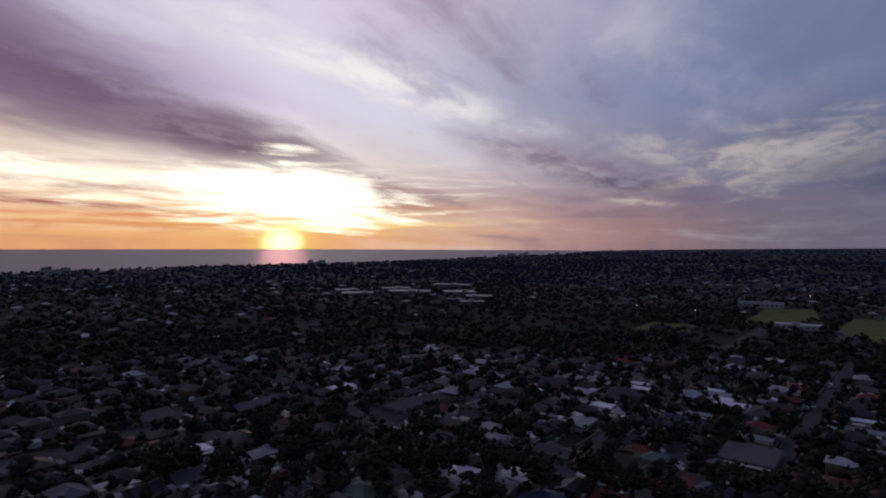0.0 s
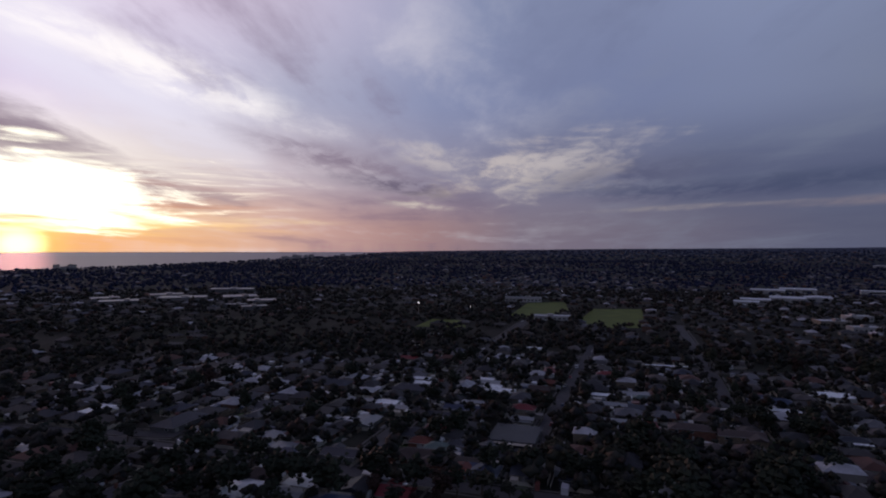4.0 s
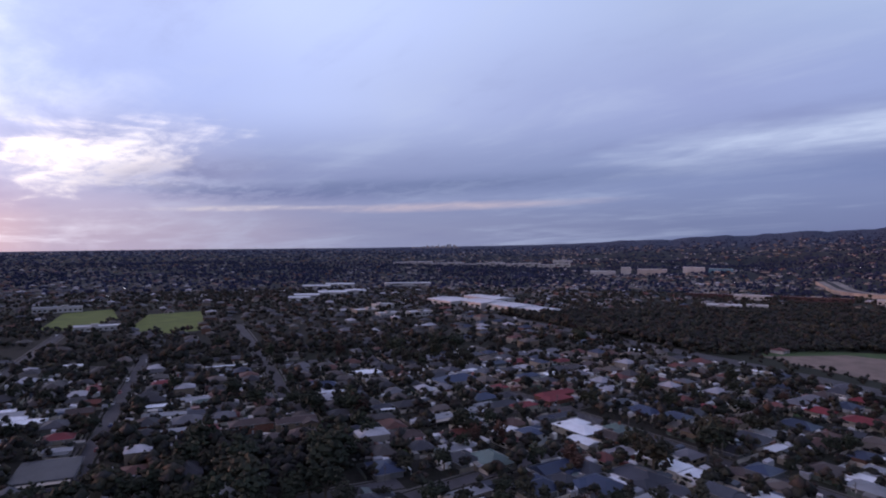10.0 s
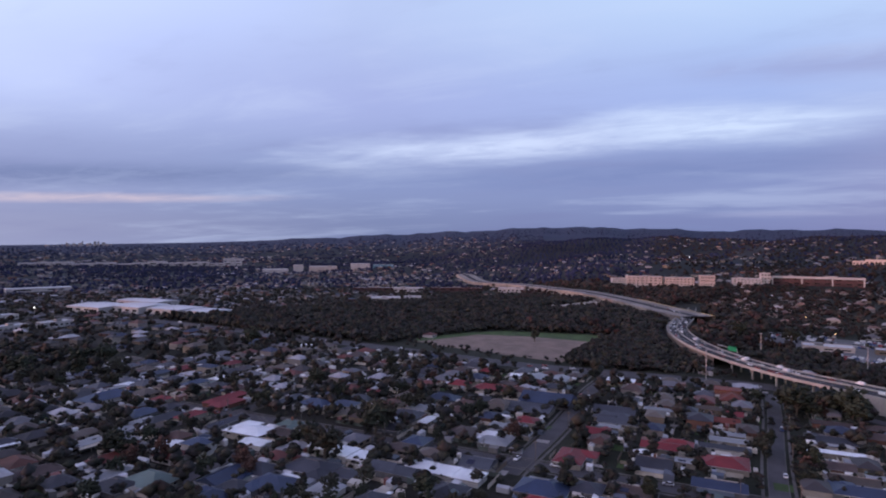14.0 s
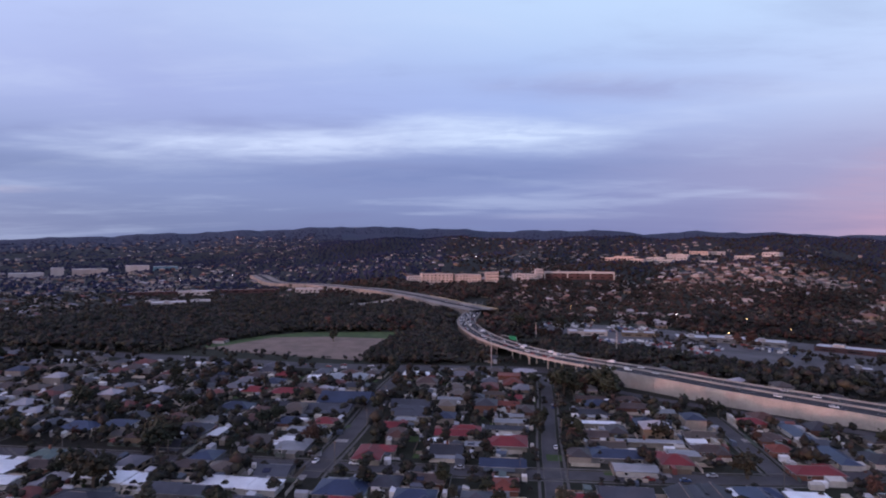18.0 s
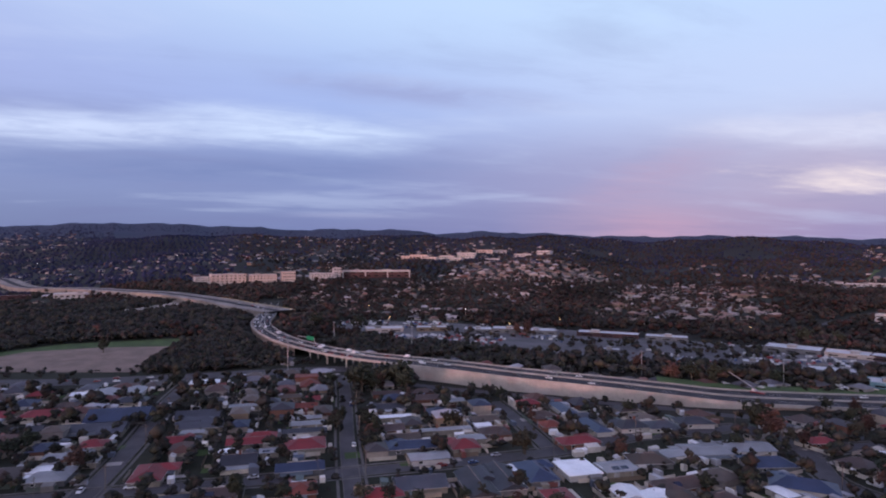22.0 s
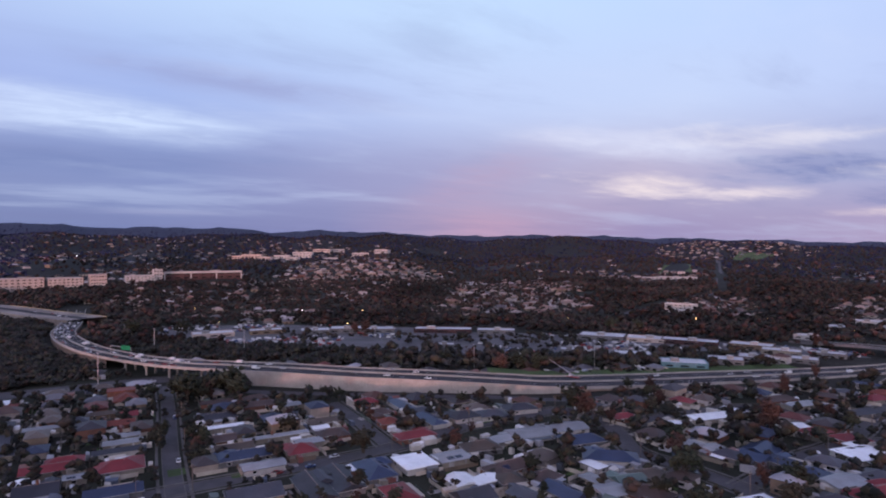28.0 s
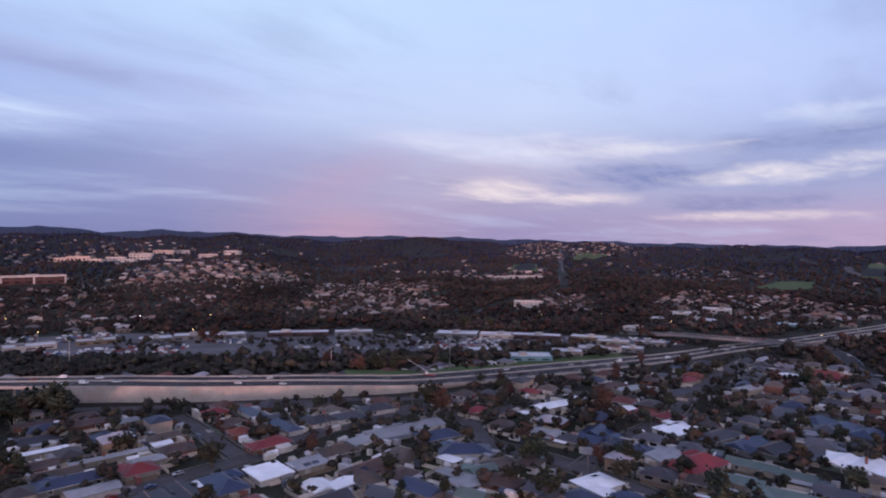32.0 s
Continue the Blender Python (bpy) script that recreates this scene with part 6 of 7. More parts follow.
for x, y, w, d, h, wm in ((-86, -906, 60, 22, 8, PALE), (-40, -860, 50, 20, 6, PALE), (-120, -830, 50, 20, 6, WALLS["cream"]), (-150, -780, 40, 18, 6, CYAN), (-60, -800, 60, 22, 5, PALE), (-10, -790, 36, 18, 6, PALE), (160, -838, 34, 10, 6, PALE), (185, -850, 24, 10, 6, PALE), (20, -700, 30, 14, 5, PALE)):
    block(x, y, w * 0.6, d, h * 0.75, across(x, y, rng.uniform(-25, 25)), wm, TIN_ROOF, "low pale commercial building below the hill", "commercial building", 1, max(2, int(w / 14)))
# sheds by the wood and the rail yard
for x, y, w, d, h, wm in ((1176, -185, 50, 24, 8, PALE), (1140, -215, 30, 20, 7, RUST), (1225, 21, 60, 24, 8, PALE), (1023, 56, 50, 30, 6, PALE), (1040, 10, 30, 20, 6, PALE), (1240, 90, 90, 14, 7, RUST), (1230, -80, 110, 12, 7, RUST)):
    block(x, y, w, d, h, across(x, y), wm, TIN_ROOF, "low shed at the edge of the woodland", "shed", 1, 6)
for k in range(9):
    block(885 + 7 * k, -200 - 11 * k, 30, 5, 3, 60, PALE, TIN_ROOF, "long pale carport roof in a yard", "carport", 0, 0)
# shopping centre towards the sea
for x, y, w, d, h in ((-150, 1040, 90, 40, 9), (-60, 1075, 120, 50, 10), (30, 1060, 90, 50, 11), (20, 1225, 130, 40, 12), (45, 900, 60, 26, 8), (-180, 1110, 70, 40, 8), (-90, 1150, 90, 40, 9), (60, 980, 70, 40, 10), (20, 940, 50, 20, 7)):
    block(x, y, w * 0.62, d, h * 0.6, across(x, y, rng.uniform(-16, 16)), WALLS["grey"], ROOFS["pale"], "pale shopping centre building with a flat roof", "shopping centre", 0, 0)
block(474, 880, 60, 20, 7, across(474, 880), PALE, ROOFS["blue"], "school hall beside a sports oval", "school building", 1, 10)
block(395, 655, 46, 18, 5, across(395, 655), PALE, TIN_ROOF, "pale clubhouse beside a sports oval", "clubhouse", 1, 8)
# towers of the city on the horizon
for k in range(17):
    a = 58.4 + k * 0.29 + rng.uniform(-0.08, 0.08)
    p = bearing(a) * 4700
    block(p.x, p.y, rng.uniform(9, 22), 20, rng.choice((14, 18, 22, 28)) if 59.5 < a < 62.6 else 10, a + 90, PALE if k % 5 else PINK, FASCIA, "far city tower on the horizon", "tower block", 2, 2)
# flats along the coast
for k in range(20):
    a = rng.choice((3.5, 5.0, 6.5, 8.0, 10.5, -12.0, -33)) + rng.uniform(-1.2, 1.2)
    p = bearing(a) * (float(np.interp(a, *zip(*COAST))) - rng.uniform(60, 160))
    block(p.x, p.y, rng.uniform(16, 34), 16, rng.uniform(9, 20), a + 90, PALE, FASCIA, "block of flats near the shore", "apartment block", 2, 3)

p = scatter(27, 470, 1500)
r, az = polar(p)
grid = np.where(az < 60, 38, np.where(az < 150, 118, 106)).astype(float)
keep = (nrng.random(len(p)) < home_share(p)) & clear_of(p, ROAD_POINTS, 6) & clear_of(p, BIG, 8) & clear_of(p, TAKEN, 9)
for poly in RESERVED:
    keep &= ~within(p, poly)
p, grid = p[keep], grid[keep]
n = len(p)
# hillside roof tones, warmed to carry the low sunlight in their colour
HILL_ROOF = surface("sun_warmed_tiles", (0.2, 0.15, 0.12), 0.75, spread=0.15, per_island=[(0.17, 0.10, 0.08), (0.24, 0.16, 0.13), (0.13, 0.08, 0.07), (0.30, 0.24, 0.21), (0.11, 0.10, 0.105), (0.20, 0.11, 0.085), (0.09, 0.075, 0.07), (0.36, 0.33, 0.32)])
w, d, turn = nrng.uniform(11, 17, n), nrng.uniform(9, 13, n), grid + nrng.choice([0, 90], n) + nrng.uniform(-6, 6, n)
_, az = polar(p)
for m, name, roofing, words in ((az >= 112, "hillside_houses", HILL_ROOF, "brick and tile houses on a wooded hillside"), ((az >= 61) & (az < 112), "suburb_houses", FAR_ROOF, "suburb of small houses among trees"), (az < 61, "shaded_suburb_houses", BACKLIT_ROOF, "tiled houses of a leafy suburb")):
    block_houses(p[m], w[m], d[m], turn[m], land(p[m, 0], p[m, 1]), name, words, roofing, BACKLIT_WALL if roofing is BACKLIT_ROOF else None)
p = scatter(36, 1500, 4300)
r, az = polar(p)
keep = (nrng.random(len(p)) < home_share(p) * np.where(az < 100, np.interp(r, (1600, 2400), (0.9, 0.65)), 1.0)) & clear_of(p, BIG, 10) & ((az < 100) | (r < 2800))
p = p[keep]
n = len(p)
w, d, turn = nrng.uniform(11, 19, n), nrng.uniform(9, 13, n), nrng.uniform(0, 360, n)
_, az = polar(p)
for m, name, walling, words in ((az < 58, "distant_western_houses", BACKLIT_WALL, "far suburbs towards the sea"), (az >= 58, "distant_houses", FAR_WALL, "far suburbs spread over plain and hills")):
    block_houses(p[m], w[m], d[m], turn[m], land(p[m, 0], p[m, 1]), name, words, FAR_TILE if walling is BACKLIT_WALL else FAR_ROOF, walling)

# ---- trees ----
def clump_cloud(count, seed, tall=1.0, spread=1.0, size=0.22):
    """Corners and faces of a crown: ragged eight-sided clumps of leaves round a few boughs. About 1 m in radius, from z 0 to 2."""
    g = np.random.default_rng(seed)
    boughs = g.normal(0, 1, (max(3, count // 14), 3))
    boughs /= np.linalg.norm(boughs, axis=1)[:, None]
    boughs *= g.uniform(0.25, 0.72, (len(boughs), 1)) * np.array([spread, spread, 0.8 * tall])
    pts = boughs[g.integers(0, len(boughs), count)] + g.normal(0, 0.25, (count, 3)) * np.array([spread, spread, 0.8])
    octa = np.array([(1, 0, 0), (0, 1, 0), (-1, 0, 0), (0, -1, 0), (0, 0, 1), (0, 0, -1)], float)
    tri = np.array([(0, 1, 4), (1, 2, 4), (2, 3, 4), (3, 0, 4), (1, 0, 5), (2, 1, 5), (3, 2, 5), (0, 3, 5)])
    rad = g.uniform(0.6, 1.35, (count, 6, 1)) * size * g.uniform(0.6, 1.3, (count, 1, 1))
    a = g.uniform(0, 6.28, count)
    rot = np.stack([np.stack([np.cos(a), -np.sin(a), 0 * a], -1), np.stack([np.sin(a), np.cos(a), 0 * a], -1), np.stack([0 * a, 0 * a, 1 + 0 * a], -1)], -2)
    v = np.einsum("nij,nkj->nki", rot, octa[None] * rad * np.array([1, 1, 0.75])) + pts[:, None]
    v[..., 2] += tall
    f = (np.arange(count)[:, None, None] * 6 + tri[None]).reshape(-1, 3)
    return v.reshape(-1, 3), f


def grove(name, places, radius, material, label, templates, stem=0.45):
    """Many trees in one joined mesh."""
    V, F, base = [], [], 0
    kind = nrng.integers(0, len(templates), len(places))
    for k, (tv, tf) in enumerate(templates):
        q, rad = places[kind == k], radius[kind == k]
        n = len(q)
        if not n:
            continue
        a = nrng.uniform(0, 6.28, n)
        c, s = np.cos(a), np.sin(a)
        sq = nrng.uniform(0.85, 1.25, n)
        X = (tv[None, :, 0] * c[:, None] - tv[None, :, 1] * s[:, None]) * rad[:, None] + q[:, None, 0]
        Y = (tv[None, :, 0] * s[:, None] + tv[None, :, 1] * c[:, None]) * rad[:, None] + q[:, None, 1]
        Z = (tv[None, :, 2] * sq[:, None] + stem - 0.4) * rad[:, None] + land(q[:, 0], q[:, 1])[:, None]
        V.append(np.stack([X, Y, Z], -1).reshape(-1, 3))
        F.append((tf[None] + (np.arange(n) * len(tv))[:, None, None]).reshape(-1, 3) + base)
        base += n * len(tv)
    V, F = np.concatenate(V), np.concatenate(F)
    me = bpy.data.meshes.new(name)
    me.vertices.add(len(V))
    me.vertices.foreach_set("co", V.astype(np.float32).ravel())
    me.loops.add(F.size)
    me.loops.foreach_set("vertex_index", F.astype(np.int32).ravel())
    me.polygons.add(len(F))
    me.polygons.foreach_set("loop_start", np.arange(0, F.size, 3, dtype=np.int32))
    me.update(calc_edges=True)
    me.materials.append(material)
    return tagged(new(name, me), label, "trees", kind="stuff")


GREENS = [(0.027, 0.030, 0.023), (0.036, 0.035, 0.029), (0.020, 0.023, 0.020), (0.044, 0.040, 0.027), (0.039, 0.035, 0.032), (0.044, 0.032, 0.027), (0.031, 0.032, 0.032), (0.025, 0.027, 0.022)]
LEAF_MIX = surface("mixed_foliage", (0.03, 0.04, 0.02), 0.85, spread=0.4, scale=0.06, per_island=GREENS, spec=0.15)
FINE = [clump_cloud(15, s, 1.0, 0.95, 0.42) for s in range(5)]
COARSE = [clump_cloud(9, 40 + s, 0.85, 1.0, 0.55) for s in range(5)]
SPARSE = [clump_cloud(6, 50 + s, 0.8, 1.0, 0.58) for s in range(5)]
# blue cast in these leaf colours stands in for haze over the hills
HAZED_LEAF = surface("haze_blue_foliage", (0.032, 0.043, 0.053), 0.9, spread=0.3, scale=0.01, per_island=[(0.023, 0.030, 0.063), (0.029, 0.034, 0.074), (0.019, 0.025, 0.053), (0.031, 0.034, 0.067)], spec=0.1)
ROADS_NEAR = np.array(ROAD_POINTS)
ROADS_NEAR[:, 2] = np.maximum(ROADS_NEAR[:, 2] - 3.0, 3)
ROOFED = [(x, y, rr * 0.92) for x, y, rr in TAKEN] + BIG

# garden and street trees among the near houses
p = scatter(8.6, 212, 600, 20)
r, az = polar(p)
leafy = 0.72 + 0.35 * hash2(p[:, 0], p[:, 1], 55) + np.where(az < 60, 0.22, 0.0) + np.where((az > 36) & (az < 60) & (r < 330), 0.35, 0) + np.where((az > 50) & (az < 97) & (r < 420), 0.22, 0.0) + 0.05
rad = nrng.uniform(1.4, 3.9, len(p)) * np.where(nrng.random(len(p)) < np.where(az < 55, 0.4, np.where(az < 97, 0.3, 0.16)), 1.6, 1)
keep = (nrng.random(len(p)) < leafy) & clear_of(p, ROADS_NEAR, 1.5)
for poly in RESERVED:
    keep &= ~within(p, poly)
p, rad = p[keep], rad[keep]
room = np.full(len(p), 99.0)
taken = np.array(ROOFED)
for i in range(0, len(p), 1000):
    q = p[i:i + 1000]
    room[i:i + 1000] = (np.hypot(q[:, None, 0] - taken[None, :, 0], q[:, None, 1] - taken[None, :, 1]) - taken[None, :, 2]).min(1)
keep = room > -1.6
p, rad = p[keep], np.minimum(rad[keep], np.maximum(room[keep] + 2.6, 1.3))
r, az = polar(p)
near = np.argsort(r + np.where(rad < 2.0, 400, 0))[:105]
mask = np.ones(len(p), bool)
mask[near] = False
grove("garden_trees", p[mask], rad[mask], LEAF_MIX, "dark garden trees and shrubs between houses", FINE)


def tree_kind(seed, leaf, words, clumps=120, tall=1.0, spread=1.0):
    """One tree at about 1 m crown radius: a tapered trunk with boughs, and a crown of leaf clumps."""
    t = thing("tree", Matrix.Identity(4), words, "tree", "garden and street trees")
    g = random.Random(seed)
    s = Shape().beam((0, 0, -0.2), (0.03, 0.02, 0.75), 0.085, 0.055)
    for k in range(5):
        a = k * 1.3 + g.random()
        s.beam((0.03, 0.02, 0.5 + 0.06 * k), (0.5 * math.cos(a), 0.5 * math.sin(a), 1.0 + 0.12 * k), 0.04, 0.012, 5)
    part("trunk", s, BARK, t)
    v, f = clump_cloud(clumps, seed, tall, spread, 0.19)
    v[:, 2] += 0.35
    me = bpy.data.meshes.new("crown")
    me.from_pydata(v.tolist(), [], f.tolist())
    me.materials.append(leaf)
    part("crown", me, None, t)
    return t


KINDS = [tree_kind(1, LEAVES[0], "dense dark-green garden tree among houses"), tree_kind(2, LEAVES[1], "open grey-green gum tree among houses", 95, 1.25, 0.9), tree_kind(3, LEAVES[2], "broad olive-green street tree", 120, 0.9, 1.1),
         tree_kind(4, LEAVES[3], "tree with rust-brown winter leaves", 90), tree_kind(5, LEAVES[0], "tall dark pine-like tree", 130, 1.9, 0.7), tree_kind(6, LEAVES[1], "rounded grey-green garden tree", 120)]
used = set()


def plant(x, y, radius, k):
    k = k % len(KINDS)
    m = Matrix.Translation((x, y, float(land(x, y)))) @ Matrix.Rotation(rng.uniform(0, 6.28), 4, "Z")
    if k not in used:
        used.add(k)
        t = KINDS[k]
        t.scale = (radius,) * 3
        t.matrix_basis = m @ Matrix.Scale(radius, 4)
        return t
    t = copy_thing(KINDS[k], m)
    t.scale = (radius,) * 3
    return t


for i in near:
    plant(p[i, 0], p[i, 1], float(rad[i]) * 1.05, rng.choice((0, 0, 1, 1, 2, 3, 4, 5, 5)))
plant(-46, -488, 5.0, 5)
plant(-39, -464, 3.6, 1)
plant(13, -465, 3.6, 0)
plant(24, -428, 4.3, 3)
plant(7, -457, 3.6, 2)
plant(84, -344, 4.3, 5)
plant(92, -365, 3.6, 4)
plant(25, -345, 6.5, 3)
plant(28, -339, 4.3, 3)
plant(60, -293, 3.6, 4)
plant(-95, -439, 5.8, 4)
plant(-96, -416, 4.3, 2)
plant(-62, -421, 3.6, 3)
plant(1, -329, 3.6, 5)
plant(-11, -478, 2.9, 0)
plant(11, -244, 5.0, 1)
plant(21, -261, 4.3, 3)
plant(-18, -442, 3.6, 4)
plant(89, -375, 4.3, 1)
plant(84, -366, 3.6, 3)
plant(120, -322, 5.0, 1)
plant(112, -324, 4.3, 1)
plant(104, -312, 3.6, 1)
plant(24, -345, 6.5, 3)
plant(56, -273, 5.8, 3)
plant(50, -256, 5.0, 0)
plant(14, -266, 5.0, 2)
plant(8, -265, 4.3, 5)
plant(54, -227, 3.6, 1)
plant(300, -231, 7.2, 0)
plant(329, -222, 5.0, 3)
plant(316, -222, 5.0, 3)
plant(339, -218, 4.3, 2)
plant(238, -165, 4.3, 4)
plant(229, -156, 3.6, 2)
plant(269, -165, 3.6, 4)
plant(177, -205, 4.3, 1)
plant(245, -222, 2.9, 3)
plant(316, 20, 7.2, 2)
plant(310, 15, 5.8, 3)
plant(314, 27, 5.0, 5)
plant(232, 21, 5.0, 1)
plant(243, 68, 4.3, 3)
plant(251, 73, 5.0, 3)
plant(308, 117, 3.6, 2)
plant(436, 218, 6.5, 5)
plant(400, 203, 5.8, 2)
plant(285, 127, 4.3, 0)
plant(377, 8, 4.3, 2)
plant(416, -11, 3.6, 3)
plant(414, 247, 5.8, 2)
plant(411, 230, 6.5, 4)
plant(420, 220, 6.5, 2)
plant(428, 209, 5.8, 2)
plant(403, 264, 5.8, 1)
plant(399, 251, 5.8, 1)
plant(400, 318, 5.8, 3)
plant(353, 352, 5.8, 4)
plant(340, 331, 5.8, 5)
plant(340, 399, 5.0, 2)
plant(278, 213, 5.0, 4)
plant(265, 196, 5.8, 3)
plant(269, 213, 4.3, 0)
plant(262, 232, 4.3, 1)
plant(284, 142, 4.3, 0)
plant(189, 155, 6.5, 4)
plant(200, 161, 5.8, 0)
plant(299, 280, 3.6, 4)
plant(44, 428, 4.3, 2)
plant(-54, 406, 6.5, 2)
plant(-45, 347, 5.8, 4)
plant(-42, 317, 5.0, 5)
plant(-16, 408, 6.5, 0)
plant(-8, 419, 5.8, 3)
plant(-52, 297, 6.5, 4)
plant(-60, 313, 5.8, 5)
plant(24, 330, 4.3, 0)
plant(-65, 268, 7.2, 0)
plant(-53, 254, 6.5, 0)
plant(-2, 241, 6.5, 2)
plant(-11, 232, 5.8, 0)
plant(322, -212, 8.5, 0)
plant(322, -224, 8, 2)
plant(310, -235, 9, 0)
plant(264, -158, 4.5, 2)
plant(237, -160, 4, 3)
plant(229, -206, 5, 2)
plant(593, -329, 9, 0)
plant(556, -361, 8, 0)
plant(353, -207, 4, 0)
plant(305, 19, 7.5, 2)
plant(374, 12, 5, 0)
plant(285, -47, 5, 3)
plant(329, -35, 4.5, 0)
plant(414, -124, 4, 0)
plant(370, -119, 4, 2)
plant(477, -70, 3, 1)
plant(288, -51, 4, 2)
plant(324, -27, 4, 0)
plant(286, -10, 3, 0)
plant(308, 19, 8, 2)
plant(294, 21, 7, 0)
plant(450, 20, 6, 0)
plant(251, 74, 4, 3)
plant(242, 86, 5, 0)
plant(340, 5, 6, 2)
plant(428, 72, 4, 2)
plant(391, 37, 4, 0)
plant(334, 60, 3, 3)
plant(353, 95, 4, 0)
plant(326, 49, 3, 0)
plant(418, 16, 5, 0)
plant(120, -317, 8, 0)
plant(111, -309, 7, 3)
plant(96, -391, 4.5, 3)
plant(83, -357, 4.5, 3)
plant(60, -290, 5, 0)
plant(48, -251, 6.5, 0)
plant(36, -218, 6, 0)
plant(52, -229, 4, 0)
plant(117, -284, 3.5, 0)
plant(97, -310, 4, 3)
plant(110, -388, 4, 0)
plant(181, -297, 4, 0)
plant(146, -233, 4, 3)
plant(150, -255, 3, 3)
plant(93, -238, 4, 0)
plant(174, -647, 7, 0)
plant(103, -224, 4, 0)
plant(197, -631, 8, 0)
plant(195, -400, 7, 0)
plant(202, -387, 7, 3)
plant(181, -405, 7, 0)
plant(237, -401, 6, 3)
plant(250, -385, 6, 0)
plant(153, -436, 5, 0)
plant(10, -264, 5.5, 0)
plant(-24, -243, 5.5, 0)
plant(-78, -449, 5.5, 3)
plant(-96, -442, 6, 0)
plant(-127, -550, 5, 3)
plant(-51, -574, 5, 0)
plant(10, -648, 6, 3)
plant(8, -497, 4.5, 3)
plant(24, -449, 4.5, 3)
plant(-47, -353, 4.5, 0)
plant(-60, -364, 4, 3)
plant(-36, -371, 4.5, 0)
plant(-86, -333, 4, 0)
plant(-112, -403, 4, 3)
plant(29, -368, 5, 3)
plant(0, -382, 4, 3)
plant(-10, -366, 4, 0)
plant(-24, -318, 3, 0)
plant(-74, -265, 5, 0)
plant(-64, -269, 3, 2)
plant(-82, -433, 4, 3)
plant(-73, -346, 4, 0)
plant(-42, -353, 3, 0)
plant(315, -238, 7, 0)
plant(248, -264, 4, 0)
plant(178, -205, 6, 2)
plant(232, -209, 4.5, 2)
plant(251, -169, 5, 0)
plant(315, -217, 5, 0)
plant(276, -266, 3, 0)
plant(262, -268, 4, 2)
plant(256, -204, 3, 2)
plant(209, -247, 3, 3)
plant(191, 367, 5.5, 0)
plant(111, 271, 6.5, 0)
plant(143, 400, 6.5, 0)
plant(188, 433, 6.5, 0)
plant(117, 332, 5.5, 0)
plant(107, 272, 5, 0)
plant(89, 286, 5, 0)
plant(174, 295, 5, 0)
plant(117, 234, 4, 0)
plant(122, 215, 5, 0)
plant(135, 225, 5, 2)
plant(170, 262, 5, 1)
plant(209, 309, 4, 2)
plant(151, 321, 4, 0)
plant(207, 529, 7, 0)
plant(339, 565, 6, 0)
plant(413, 621, 5, 0)
plant(175, 524, 8, 0)
plant(141, 200, 6, 0)
plant(152, 205, 7, 2)
plant(165, 209, 7, 0)
plant(166, 233, 4, 2)
plant(134, 208, 5, 0)
plant(140, 180, 6, 2)
plant(189, 396, 5, 0)
plant(359, 361, 6.5, 0)
plant(419, 274, 9, 0)
plant(452, 254, 9, 0)
plant(463, 239, 9, 0)
plant(253, 221, 7, 0)
plant(265, 201, 7, 0)
plant(186, 153, 9, 0)
plant(161, 176, 9, 2)
plant(170, 198, 7, 2)
plant(203, 161, 8, 0)
plant(206, 174, 7, 0)
plant(220, 119, 4.5, 0)
plant(246, 254, 7, 0)
plant(256, 238, 6, 0)
plant(375, 437, 6, 0)
plant(424, 335, 5, 0)
plant(333, 217, 4, 2)
plant(266, 133, 6, 0)
plant(233, 167, 5, 0)
plant(210, 132, 4, 2)
plant(170, 149, 7, 0)
plant(172, 143, 7, 0)
plant(150, 160, 8, 0)
plant(163, 150, 6, 0)
plant(144, 171, 7, 0)
plant(254, 121, 5, 3)
plant(244, 181, 5, 0)
plant(189, 226, 6, 0)
plant(196, 221, 5, 2)
plant(399, 236, 4, 0)
plant(12, 337, 6, 4)
plant(-8, 270, 8, 0)
plant(3, 232, 8, 0)
plant(-61, 241, 7, 0)
plant(28, 231, 8, 0)
plant(37, 218, 8, 0)
plant(-82, 223, 8, 0)
plant(-108, 226, 8, 0)
plant(86, 410, 6, 0)
plant(-53, 373, 6, 4)
plant(99, 268, 6, 0)
plant(-104, 239, 7, 0)
plant(-53, 292, 7, 0)
plant(-42, 267, 7, 0)
plant(-122, 358, 4, 0)
plant(-117, 332, 5, 4)
plant(20, 237, 7, 0)
plant(57, 226, 7, 0)
plant(69, 213, 7, 0)
plant(-17, 256, 7, 0)
plant(-24, 230, 8, 0)
plant(-83, 273, 7, 0)
plant(12, 259, 7, 0)
plant(142, 359, 6, 0)
plant(45, 320, 6, 0)
plant(174, 428, 6, 0)
plant(81, 278, 5, 0)
plant(-79, 380, 5, 0)
plant(3, 431, 6, 0)
plant(104, 221, 6, 0)
plant(117, 213, 6, 0)
plant(248, 329, 6, 0)
plant(259, 289, 6, 0)
plant(184, 226, 7, 0)
plant(173, 189, 8, 0)
plant(132, 200, 6, 0)
plant(137, 222, 6, 2)
plant(-193, 765, 5, 0)
plant(-278, 768, 6, 0)
plant(-26, 220, 8, 0)
plant(-44, 230, 7, 0)
plant(246, 123, 4, 0)
plant(266, 128, 5, 0)
plant(263, 111, 5, 3)
plant(555, 154, 9, 0)
plant(389, 67, 7, 0)
plant(261, 41, 9, 2)
plant(278, 52, 6, 0)
plant(349, 89, 5, 0)
plant(402, 124, 4, 2)
plant(334, 171, 4, 0)
plant(357, 47, 6, 0)
plant(334, -213, 6.5, 0)
plant(332, -224, 7.5, 2)
plant(328, -236, 7.0, 0)
plant(317, -243, 7.5, 2)
plant(414, -481, 6.5, 3)
